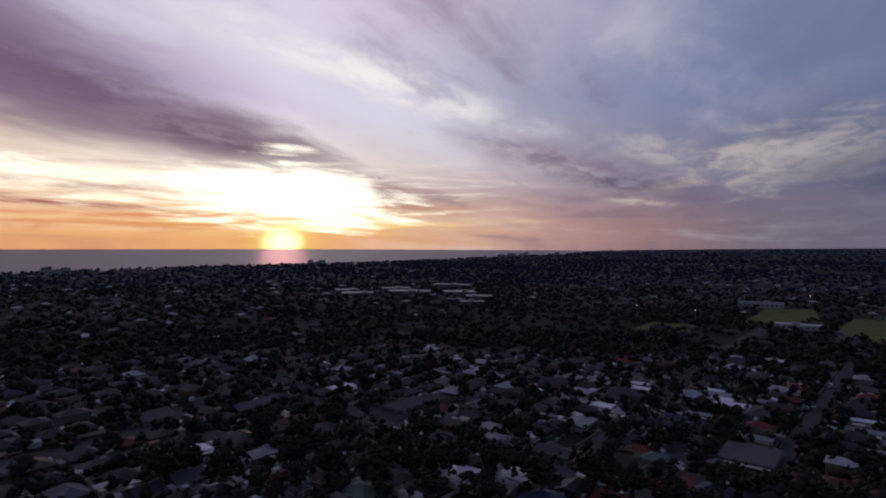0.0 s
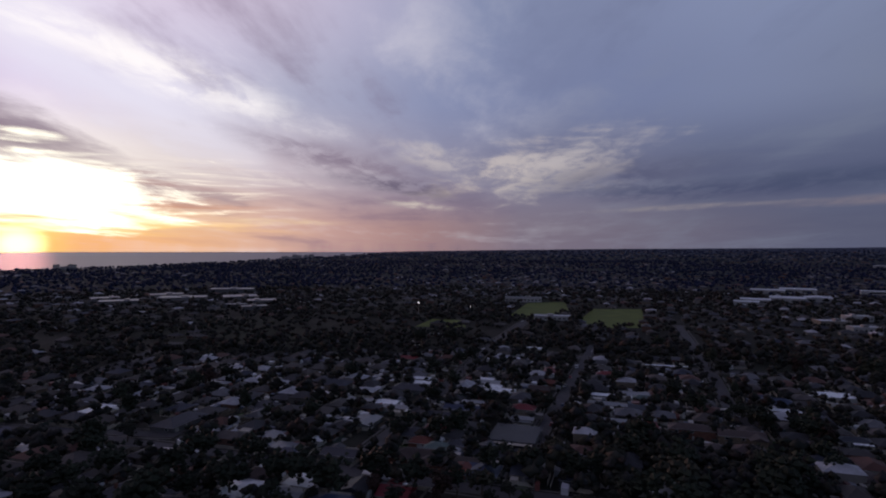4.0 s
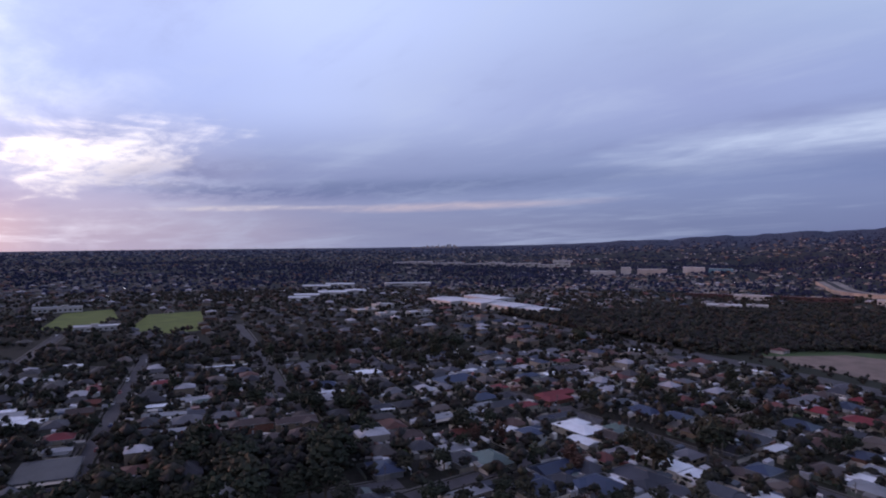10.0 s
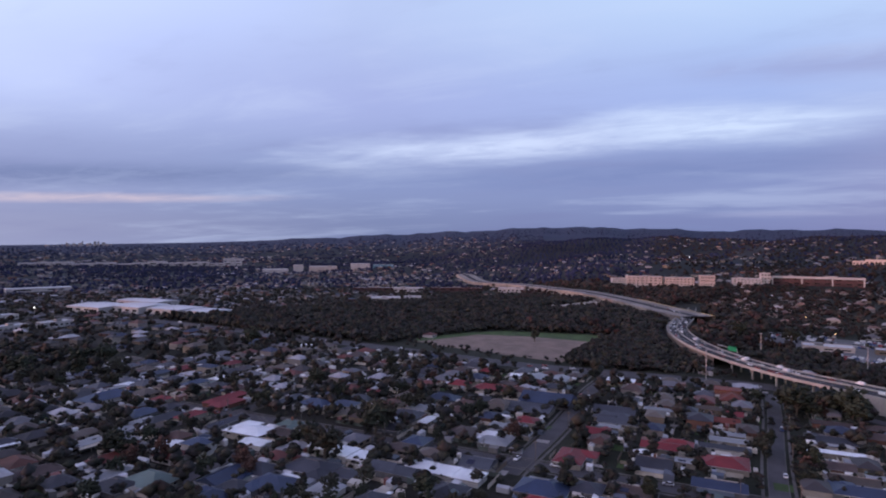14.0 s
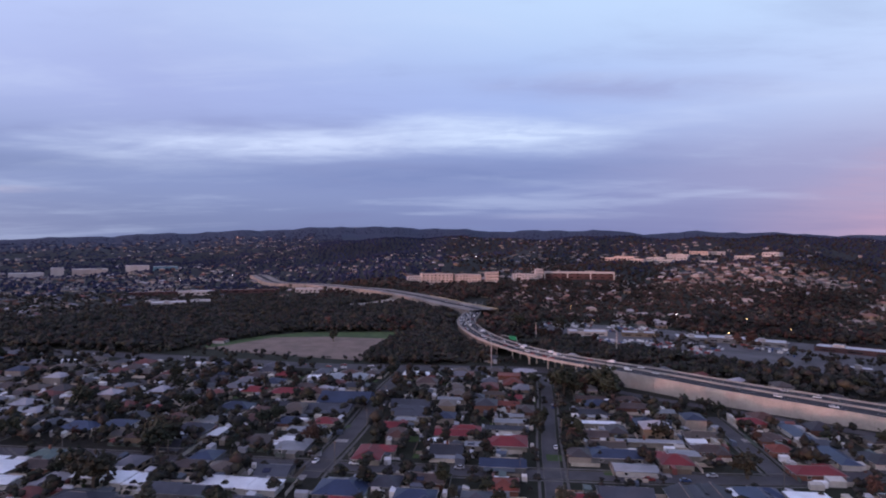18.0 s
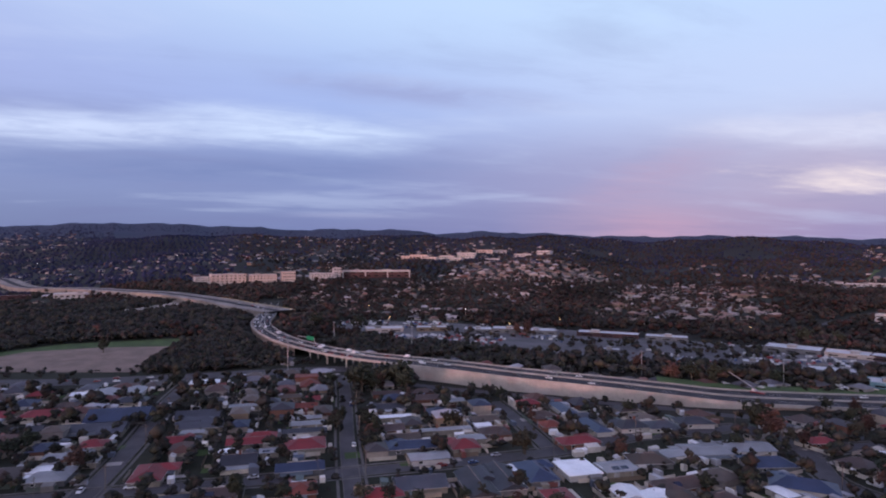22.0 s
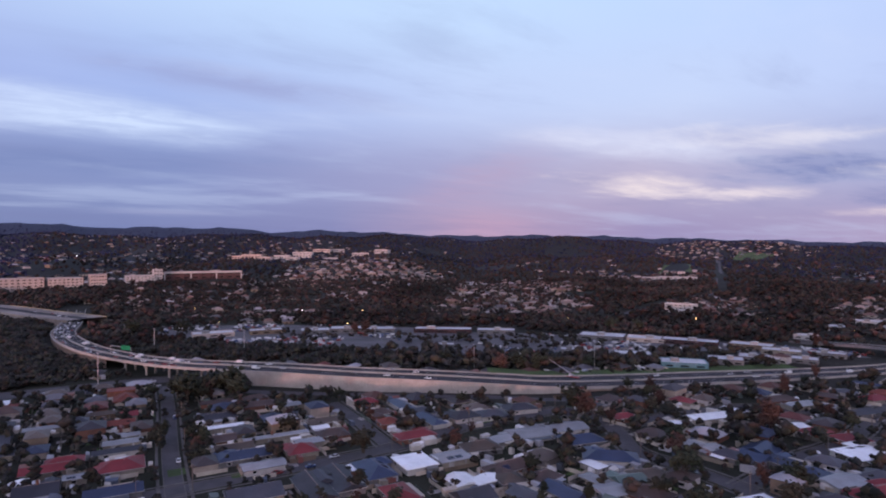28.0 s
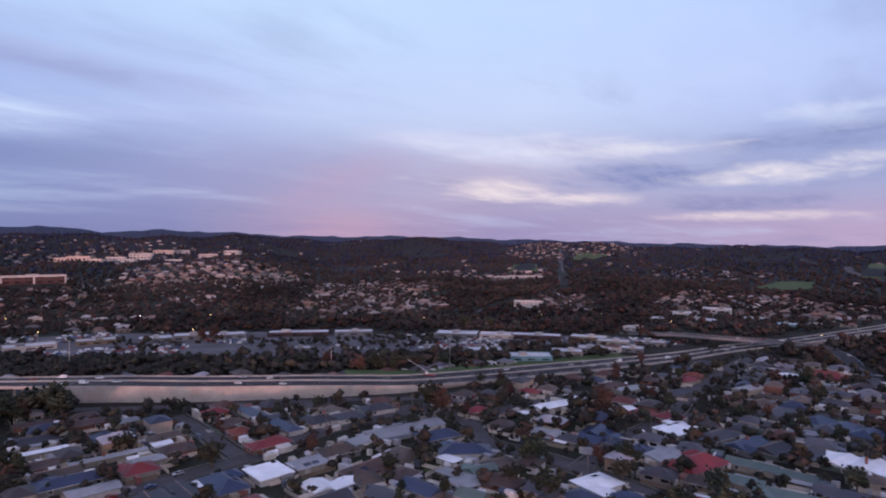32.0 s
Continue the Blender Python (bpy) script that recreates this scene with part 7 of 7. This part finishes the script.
plant(422, -474, 5.5, 3)

plant(583, -116, 5.5, 0)

# woods, scrub and the green belts
woods = []
for poly, step, lo, hi in ((WOOD, 7.0, 3.5, 6.0), (SCRUB, 5.2, 2.6, 4.2), (GULLY, 6.5, 3.0, 5.0), (BELT, 9.0, 3.2, 6.4), (BACKWOOD, 7.0, 3.0, 5.0), (PARK, 6.6, 2.8, 5.4), (FRONTAGE, 13.0, 1.6, 3.0), (CARPARK, 15, 2.2, 4.6), (YARD, 24, 2.0, 4.0)):
    q = scatter(step, 250, 1200, 55)
    q = q[within(q, poly)]
    if poly in (CARPARK, YARD):
        q = q[hash2(q[:, 0], q[:, 1], 38) < 0.0]
    q = q[clear_of(q, np.array([b for b in BIG]), 2) & clear_of(q, ROADS_NEAR, 3)]
    woods.append((q, nrng.uniform(lo, hi, len(q))))
grove("woodland", np.concatenate([w[0] for w in woods]), np.concatenate([w[1] for w in woods]), LEAF_MIX, "dense dark woodland beside the expressway", COARSE)

p = scatter(11.0, 590, 1300, 71)
r, az = polar(p)
share = home_share(p)
wooded = np.where(az > 100, np.clip(1.12 - 0.62 * share, 0.3, 1), np.clip(0.85 - 0.35 * share, 0.25, 1) * (0.78 + 0.4 * hash2(p[:, 0], p[:, 1], 90)))
wooded = wooded * np.where((az > 100) & (hash2(p[:, 0] - 500, p[:, 1], 75) > 0.72), 0.4, 1.0)
keep = (nrng.random(len(p)) < wooded) & clear_of(p, ROADS_NEAR, 3) & clear_of(p, BIG, 2)
for poly in (*CLEARINGS, FIELD, MEADOW, OVAL, OVAL_B, GREEN, WOOD, SCRUB, CARPARK, YARD):
    keep &= ~within(p, poly)
p, share = p[keep], share[keep]
BROWN_GREEN = surface("brown_green_foliage", (0.039, 0.039, 0.028), 0.9, spread=0.45, scale=0.008, per_island=[(0.034, 0.032, 0.026), (0.045, 0.033, 0.028), (0.029, 0.029, 0.026), (0.053, 0.031, 0.028), (0.036, 0.036, 0.033)], spec=0.1)
_, az = polar(p)
rad = nrng.uniform(2.6, 5.2, len(p)) * np.where((az > 100) & (share < 0.3), 1.25, 1.0)
grove("suburb_trees", p[az <= 100], rad[az <= 100], LEAF_MIX, "trees among the middle-distance houses", SPARSE)
grove("hillside_trees", p[az > 100], rad[az > 100], BROWN_GREEN, "dense brown-green woodland round hillside houses", SPARSE)
p = scatter(18.5, 1300, 2900, 15)
r, az = polar(p)
keep = (nrng.random(len(p)) < np.clip(1.05 - 0.6 * home_share(p), 0.25, 1) * np.where(hash2(p[:, 0] - 500, p[:, 1], 120) > 0.72, 0.35, 1.0)) & clear_of(p, BIG, 2) & clear_of(p, ROADS_NEAR, 4) & ((az > 100) | (nrng.random(len(p)) < 0.7))
for poly in CLEARINGS:
    keep &= ~within(p, poly)
p, r = p[keep], r[keep]
_, az = polar(p)
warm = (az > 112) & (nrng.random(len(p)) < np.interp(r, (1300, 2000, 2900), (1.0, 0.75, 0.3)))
LOOSE = [clump_cloud(4, 60 + s, 0.6, 1.0, 0.68) for s in range(5)]
for m, name, mat, words in ((warm, "hill_woodland", BROWN_GREEN, "brown-green woodland on the hills"), (~warm, "hill_trees", HAZED_LEAF, "trees on the lower hills and plain, haze put into their blue-grey colour")):
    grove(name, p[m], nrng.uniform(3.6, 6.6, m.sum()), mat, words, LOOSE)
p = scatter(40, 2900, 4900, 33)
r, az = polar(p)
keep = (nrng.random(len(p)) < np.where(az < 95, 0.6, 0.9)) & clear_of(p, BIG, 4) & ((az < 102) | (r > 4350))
# haze of the far range, painted as a blue leaf colour
FAR_HAZED_LEAF = surface("haze_blue_tree_cover", (0.04, 0.05, 0.08), 0.95, spread=0.3, scale=0.004, per_island=[(0.032, 0.042, 0.075), (0.036, 0.047, 0.084), (0.029, 0.039, 0.068)], spec=0.1)
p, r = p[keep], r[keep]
grove("distant_trees", p, nrng.uniform(5, 12, len(p)) * np.interp(r, (4200, 4900), (1, 0.35)), FAR_HAZED_LEAF, "far tree cover up to the horizon, coloured blue for haze", [clump_cloud(5, 70 + s, 0.4, 1.5, 0.6) for s in range(5)], 0.2)

# ---- sheds and fences in the gardens, joined ----
def loose_boxes(name, places, w, d, h, turn, z, material, label, category, pitch=True):
    n = len(places)
    c, s = np.cos(np.radians(90 - turn)), np.sin(np.radians(90 - turn))
    sx, sy = np.array([-1, 1, 1, -1]) / 2, np.array([-1, -1, 1, 1]) / 2
    V = []
    for zz, k in ((np.full(n, -0.3), 1.0), (h, 1.0)):
        X, Y = w[:, None] * sx, d[:, None] * sy
        V.append(np.stack([X * c[:, None] - Y * s[:, None] + places[:, None, 0], X * s[:, None] + Y * c[:, None] + places[:, None, 1], np.broadcast_to((zz + z)[:, None], (n, 4))], -1))
    V = np.concatenate(V, 1)
    if pitch:
        V[:, 6:, 2] += 0.5
    q = np.array([(0, 1, 5, 4), (1, 2, 6, 5), (2, 3, 7, 6), (3, 0, 4, 7), (4, 5, 6, 7)])
    bulk(name, V.reshape(-1, 3), (np.arange(n)[:, None, None] * 8 + q[None]).reshape(-1, 4), material, label, category)


town = np.array([(x, y) for x, y, _ in TAKEN])
r, az = polar(town)
grid = np.where(az < 60, 38.0, np.where(az < 150, 118.0, 106.0))
SHED = surface("garden_shed_sheet", (0.3, 0.3, 0.3), 0.6, spread=0.12, per_island=[(0.42, 0.42, 0.44), (0.10, 0.13, 0.12), (0.55, 0.55, 0.56), (0.24, 0.21, 0.17), (0.07, 0.08, 0.10), (0.30, 0.30, 0.32)])
side = nrng.choice([-1, 1], len(town))
a = np.radians(grid)
off = np.stack([np.sin(a), np.cos(a)], -1) * (side * nrng.uniform(9, 12, len(town)))[:, None] + np.stack([np.cos(a), -np.sin(a)], -1) * nrng.uniform(-9, 9, len(town))[:, None]
q = town + off
keep = clear_of(q, ROADS_NEAR, 2) & clear_of(q, TAKEN, 0.5) & (nrng.random(len(q)) < 0.8)
q, gq = q[keep], grid[keep]
n = len(q)
q2 = town - off * nrng.uniform(0.75, 0.95, (len(town), 1))
keep2 = clear_of(q2, ROADS_NEAR, 2) & clear_of(q2, TAKEN, -0.8) & (nrng.random(len(q2)) < 0.75) & (r < 560)
q2, g2 = q2[keep2], grid[keep2]
n2 = len(q2)
COVERS = surface("patio_roof_sheet", (0.4, 0.4, 0.4), 0.6, spread=0.15, per_island=[(0.30, 0.30, 0.31), (0.50, 0.48, 0.44), (0.16, 0.15, 0.14), (0.60, 0.60, 0.60), (0.22, 0.12, 0.10), (0.10, 0.11, 0.14), (0.40, 0.36, 0.30)])
loose_boxes("patio_roofs", q2, nrng.uniform(2.2, 7.0, n2), nrng.uniform(1.8, 4.2, n2), nrng.uniform(2.2, 2.7, n2), g2 + nrng.choice([0.0, 90.0], n2), land(q2[:, 0], q2[:, 1]), COVERS, "patio roofs and carports between houses", "patio roofs")
loose_boxes("garden_sheds", q, nrng.uniform(2.4, 6.5, n), nrng.uniform(2.2, 4.0, n), nrng.uniform(2.0, 2.6, n), gq, land(q[:, 0], q[:, 1]), SHED, "garden sheds and carports behind houses", "sheds")
q3 = np.concatenate([town + nrng.uniform(-13, 13, town.shape), town + nrng.uniform(-13, 13, town.shape)])
g3, r3 = np.concatenate([grid, grid]), np.concatenate([r, r])
keep3 = clear_of(q3, ROADS_NEAR, 1) & clear_of(q3, TAKEN, -0.4) & (r3 < 600)
q3, g3 = q3[keep3], g3[keep3]
n3 = len(q3)
LIGHT = surface("small_pale_roofs", (0.5, 0.5, 0.5), 0.55, spread=0.12, per_island=[(0.62, 0.62, 0.63), (0.70, 0.70, 0.70), (0.46, 0.43, 0.38), (0.30, 0.31, 0.34), (0.66, 0.63, 0.58), (0.20, 0.07, 0.06), (0.08, 0.10, 0.14)])
loose_boxes("carports", q3, nrng.uniform(1.6, 5.5, n3), nrng.uniform(1.2, 2.6, n3), nrng.uniform(1.7, 2.5, n3), g3 + nrng.choice([0.0, 90.0], n3), land(q3[:, 0], q3[:, 1]), LIGHT, "small pale carports, awnings and tanks in gardens", "carports")
FENCES = surface("mixed_fences", (0.3, 0.3, 0.3), 0.75, spread=0.15, per_island=[(0.22, 0.19, 0.15), (0.11, 0.11, 0.10), (0.28, 0.25, 0.21), (0.08, 0.10, 0.085), (0.15, 0.115, 0.085), (0.48, 0.43, 0.36), (0.42, 0.37, 0.31), (0.52, 0.47, 0.40), (0.50, 0.44, 0.37), (0.44, 0.40, 0.34)])
V = []
for k, (sgn, along) in enumerate(((1, True), (-1, True), (1, False), (-1, False))):
    a = np.radians(grid)
    u, v = np.stack([np.sin(a), np.cos(a)], -1), np.stack([np.cos(a), -np.sin(a)], -1)
    if not along:
        u, v = v, u
    q = town + v * (sgn * 9.3) + u * nrng.uniform(-3, 3, (len(town), 1))
    keep = clear_of(q, ROADS_NEAR, 1) & clear_of(q, TAKEN, -0.6) & (nrng.random(len(q)) < 0.85) & (r < 540)
    V.append(np.column_stack([q[keep], (grid if along else grid + 90)[keep], nrng.uniform(9, 18, keep.sum())]))
V = np.concatenate(V)
n = len(V)
loose_boxes("garden_fences", V[:, :2], V[:, 3], np.full(n, 0.09), nrng.uniform(1.6, 1.95, n), V[:, 2], land(V[:, 0], V[:, 1]), FENCES, "steel and timber fences between gardens", "fences", False)


# lawns and paving round the houses
for name, mat, chance, lo, hi, dz, words in (("lawns", GRASS, 0.4, 5, 11, 0.05, "small green lawns between houses"), ("drives", CONCRETE, 0.8, 2.6, 5.5, 0.07, "pale concrete drives and paving beside houses")):
    a = np.radians(grid + nrng.choice([0, 90, 180, 270], len(town)))
    q = town + np.stack([np.sin(a), np.cos(a)], -1) * nrng.uniform(8.5, 11, (len(town), 1))
    keep = clear_of(q, ROADS_NEAR, -2) & clear_of(q, TAKEN, -0.5) & (nrng.random(len(q)) < chance) & (r < 560)
    q, gq = q[keep], grid[keep]
    n = len(q)
    loose_boxes(name, q, nrng.uniform(lo, hi, n), nrng.uniform(4, 10, n), np.full(n, dz), gq, land(q[:, 0], q[:, 1]), mat, words, name, False)


# ---- vehicles ----
def car_kind(paint, words, van=False):
    t = thing("van" if van else "car", Matrix.Identity(4), words, "van" if van else "car", "cars on the roads")
    L, Wd = (5.2, 1.95) if van else (4.5, 1.8)
    prof = [(-L / 2, 0.35), (-L / 2 + 0.05, 0.85), (-L / 2 + 0.4, 0.98), (L / 2 - 1.25, 0.95), (L / 2 - 0.15, 0.78), (L / 2, 0.5), (L / 2 - 0.05, 0.3)]
    if van:
        prof = [(-L / 2, 0.35), (-L / 2, 2.0), (-L / 2 + 0.15, 2.1), (L / 2 - 1.6, 2.1), (L / 2 - 0.9, 1.15), (L / 2 - 0.1, 0.95), (L / 2, 0.4)]
    n = len(prof)
    s = Shape().add([(x, -Wd / 2, z) for x, z in prof] + [(x, Wd / 2, z) for x, z in prof], [tuple(range(n)), tuple(range(2 * n - 1, n - 1, -1))] + [((i + 1) % n, i, n + i, n + (i + 1) % n) for i in range(n)])
    part("body", s, paint, t)
    if not van:
        s = Shape().add([(-1.75, -0.82, 0.96), (1.05, -0.82, 0.95), (1.05, 0.82, 0.95), (-1.75, 0.82, 0.96), (-1.25, -0.66, 1.44), (0.25, -0.66, 1.44), (0.25, 0.66, 1.44), (-1.25, 0.66, 1.44)],
                        [(0, 1, 5, 4), (1, 2, 6, 5), (2, 3, 7, 6), (3, 0, 4, 7)])
        part("window_band", s, GLASS, t)
        part("roof", Shape().box(-1.27, 0.27, -0.67, 0.67, 1.42, 1.47), paint, t)
    else:
        part("windscreen", Shape().add([(L / 2 - 1.57, -0.8, 2.06), (L / 2 - 0.9, -0.85, 1.2), (L / 2 - 0.9, 0.85, 1.2), (L / 2 - 1.57, 0.8, 2.06)], [(0, 1, 2, 3)]), GLASS, t)
    for x in (-L / 2 + 0.85, L / 2 - 0.85):
        for y in (-Wd / 2 + 0.1, Wd / 2 - 0.1):
            part("wheel", Shape().beam((x, y - 0.11, 0.32), (x, y + 0.11, 0.32), 0.32, 0.32, 10), TYRE, t)
    return t


FLEET = [car_kind(CARS[0], "white sedan on asphalt"), car_kind(CARS[1], "silver hatchback on asphalt"), car_kind(CARS[2], "black car on asphalt"), car_kind(CARS[3], "red car on asphalt"), car_kind(CARS[4], "dark blue car on asphalt"), car_kind(CARS[0], "white delivery van on asphalt", True)]
fresh = set()


def drive(k, x, y, z, turn):
    m = Matrix.Translation((x, y, z)) @ Matrix.Rotation(radians(90 - turn), 4, "Z")
    if k not in fresh:
        fresh.add(k)
        FLEET[k].matrix_basis = m
        return FLEET[k]
    return copy_thing(FLEET[k], m)


def traffic(line, offsets, every, z, chance=0.6, narrow=False):
    """Cars strung out along the lanes of a road."""
    line = np.array([(*q[:2], q[2] if len(q) > 2 else float(land(q[0], q[1]))) for q in line])
    nr = sides(line)
    for i in range(1, len(line) - 1):
        for o in offsets:
            if rng.random() > chance * np.linalg.norm(line[i + 1] - line[i]) / every:
                continue
            rr = math.hypot(line[i][0], line[i][1])
            aa = math.degrees(math.atan2(line[i][0], line[i][1])) % 360
            if rr < 212 or rr > 900 or 204 < aa < 318:
                continue
            f = rng.random()
            q = line[i] * (1 - f) + line[i + 1] * f
            d = line[i + 1] - line[i]
            head = math.degrees(math.atan2(d[0], d[1])) + (180 if o < 0 else 0)
            k = float(np.interp(q[0], (330, 430), (1, 0.66))) if narrow else 1.0
            drive(rng.choice((0, 0, 0, 1, 1, 2, 3, 4, 5)), q[0] + nr[i][0] * o * k, q[1] + nr[i][1] * o * k, q[2] + z, head)


traffic(EXPRESS, (-10.5, -7, -3.5, 3, 6.5, 10), 150, 0.02, 1.0, True)
traffic([q for q in EXPRESS if 330 < q[0] < 760], (-11, -7.5, -3.5, 3.5, 7.5, 11), 48, 0.02, 1.0, True)
traffic(MAIN, (-5, -2, 2, 5), 90, 0.05, 0.7)
for st in (S_A, S_B, S_C, S_D, S_E, S_F, S_0, S_1):
    traffic(st, (-2.9, 2.9), 95, 0.07, 0.9)
traffic(WORKS[:8], (-3, 3), 40, 0.45, 0.7)
traffic(OVER, (-5, 5), 40, 0.02, 0.7)
traffic(RIGHT_ROAD, (-3, 3), 18, 0.08, 0.8)

# rows of parked cars across the shopping car park
v = scatter(5.2, 480, 760, 60)
v = v[(within(v, CARPARK) | within(v, YARD)) & clear_of(v, BIG, 1)]
v = v[(hash2(v[:, 0], v[:, 1], 28) > 0.1) & (nrng.random(len(v)) < 0.5)]
n = len(v)
PARKED = surface("parked_car_paint", (0.3, 0.3, 0.3), 0.35, spread=0.05, per_island=[(0.6, 0.6, 0.6), (0.05, 0.05, 0.06), (0.3, 0.3, 0.32), (0.2, 0.03, 0.03), (0.5, 0.5, 0.5), (0.04, 0.07, 0.16)])
loose_boxes("parked_cars", v, np.full(n, 4.3), np.full(n, 1.75), np.full(n, 1.35), nrng.choice([60.0, 150.0], n) + nrng.uniform(-4, 4, n), land(v[:, 0], v[:, 1]) + 0.3, PARKED, "rows of parked cars in a car park", "cars", False)


# ---- poles, lamps and signs ----
def pole_kind():
    t = thing("power_pole", Matrix.Identity(4), "tall concrete and steel power pole with a crossarm", "power pole", "power poles along the streets")
    part("post", Shape().box(-0.22, 0.22, -0.12, 0.12, -0.5, 10.5, 0.06), FOOTPATH, t)
    part("crossarm", Shape().box(-1.3, 1.3, -0.22, -0.125, 9.4, 9.6), BARK, t)
    part("insulator", Shape().beam((-1.1, -0.17, 9.6), (-1.1, -0.17, 9.85), 0.06, 0.05), STEEL, t)
    return t


def lamp_kind(mat, words):
    t = thing("street_lamp", Matrix.Identity(4), words, "street lamp", "lit street lamps")
    part("post", Shape().beam((0, 0, -0.3), (0, 0, 9.5), 0.11, 0.07, 8), STEEL, t)
    part("arm", Shape().beam((0, 0, 9.4), (0, -2.2, 9.9), 0.06, 0.05, 6), STEEL, t)
    part("lamp_head", Shape().box(-0.28, 0.28, -2.9, -2.1, 9.82, 10.02, 0.05).box(-0.24, 0.24, -2.85, -2.15, 9.70, 9.815), mat, t, "glowing lamp head")
    return t


pole = pole_kind()
first = True
for st in (S_A, S_B, S_C, S_E, S_F, S_0, S_1, S_2, S_R):
    line = np.array([q[:2] for q in st])
    nr = sides(line)
    for i in range(2, len(line) - 1, 6):
        q = line[i] + nr[i] * 6.0
        if 212 < math.hypot(*q) < 560:
            m = Matrix.Translation((q[0], q[1], float(land(*q)))) @ Matrix.Rotation(math.atan2(nr[i][1], nr[i][0]), 4, "Z")
            if first:
                pole.matrix_basis, first = m, False
            else:
                copy_thing(pole, m)
white_lamp, amber_lamp = lamp_kind(LAMP, "street lamp with a white glowing head"), lamp_kind(AMBER, "street lamp with an amber glowing head")


def lamps(kind, spots, size=1.0):
    for i, (x, y) in enumerate(spots):
        m = Matrix.Translation((x, y, float(land(x, y)))) @ Matrix.Rotation(math.atan2(-x, y), 4, "Z")
        t = kind if i == 0 else copy_thing(kind, m)
        t.matrix_basis = m
        t.scale = (size,) * 3


lamps(white_lamp, [(671, 1031), (560, 900), (760, 480), (2071, -241), (1500, 60), (1650, -60), (1700, -520), (1500, -700), (538, -508), (300, 700), (250, 760), (1000, 800)], 1.6)
lamps(amber_lamp, [(502, -577), (422, -546), (127, -719), (554, -403), (684, -461), (428, -469), (60, -760), (-20, -700), (-150, -640), (250, -640)], 1.2)

# high lighting masts by the expressway, the sign gantry and a crane
def mast(x, y, h):
    t = thing("lighting_mast", Matrix.Translation((x, y, 0)), "tall slender steel mast beside the expressway", "lighting mast", "tall masts")
    part("shaft", Shape().beam((0, 0, -0.5), (0, 0, h), 0.42, 0.2, 10), STEEL, t)
    part("head_ring", Shape().beam((-1.6, 0, h - 0.3), (1.6, 0, h - 0.3), 0.12, 0.12, 6).beam((0, -1.6, h - 0.5), (0, 1.6, h - 0.5), 0.12, 0.12, 6), STEEL, t)


for x, y, h in ((402, -200, 24), (420, -330, 22), (505, -300, 20), (230, -395, 18), (150, -440, 16)):
    mast(x, y, h)
sg = thing("sign_gantry", Matrix.Translation((462, -247, 8)) @ Matrix.Rotation(radians(100), 4, "Z"), "green direction sign on a steel gantry over lanes", "sign gantry")
for y in (-11.2, 11.2):
    part("post", Shape().beam((0, y, -0.2), (0, y, 7.5), 0.25, 0.2, 8), STEEL, sg)
part("beam", Shape().box(-0.25, 0.25, -11.4, 11.4, 7.0, 7.6), STEEL, sg)
part("sign_panel", Shape().box(0.27, 0.4, 1, 10.5, 5.2, 8.6), SIGN, sg, "green sign panel")
part("sign_panel", Shape().box(-0.4, -0.27, 1, 10.5, 5.2, 8.6), SIGN, sg, "green sign panel")
for k in range(3):
    part("lettering", Shape().box(-0.43, -0.405, 2 + k, 9.5 - k * 1.5, 7.6 - k * 0.9, 8.05 - k * 0.9), PAINT, sg, "white bars of lettering")
cr = thing("crane", Matrix.Translation((150, -395, 1.2)), "small mobile crane with its jib raised", "crane")
part("carrier", Shape().box(-4.5, 4.5, -1.25, 1.25, 0.6, 1.9), CARS[3], cr)
part("cab", Shape().box(1.2, 3.2, -1.1, 0.3, 1.92, 3.4, 0.15), CARS[0], cr)
part("jib", Shape().beam((-1, 0, 2.2), (15, 6, 13), 0.45, 0.25, 4), STEEL, cr)
for x in (-3.2, -1.2, 1.6, 3.4):
    part("wheel", Shape().beam((x, -1.35, 0.6), (x, 1.35, 0.6), 0.6, 0.6, 10), TYRE, cr)
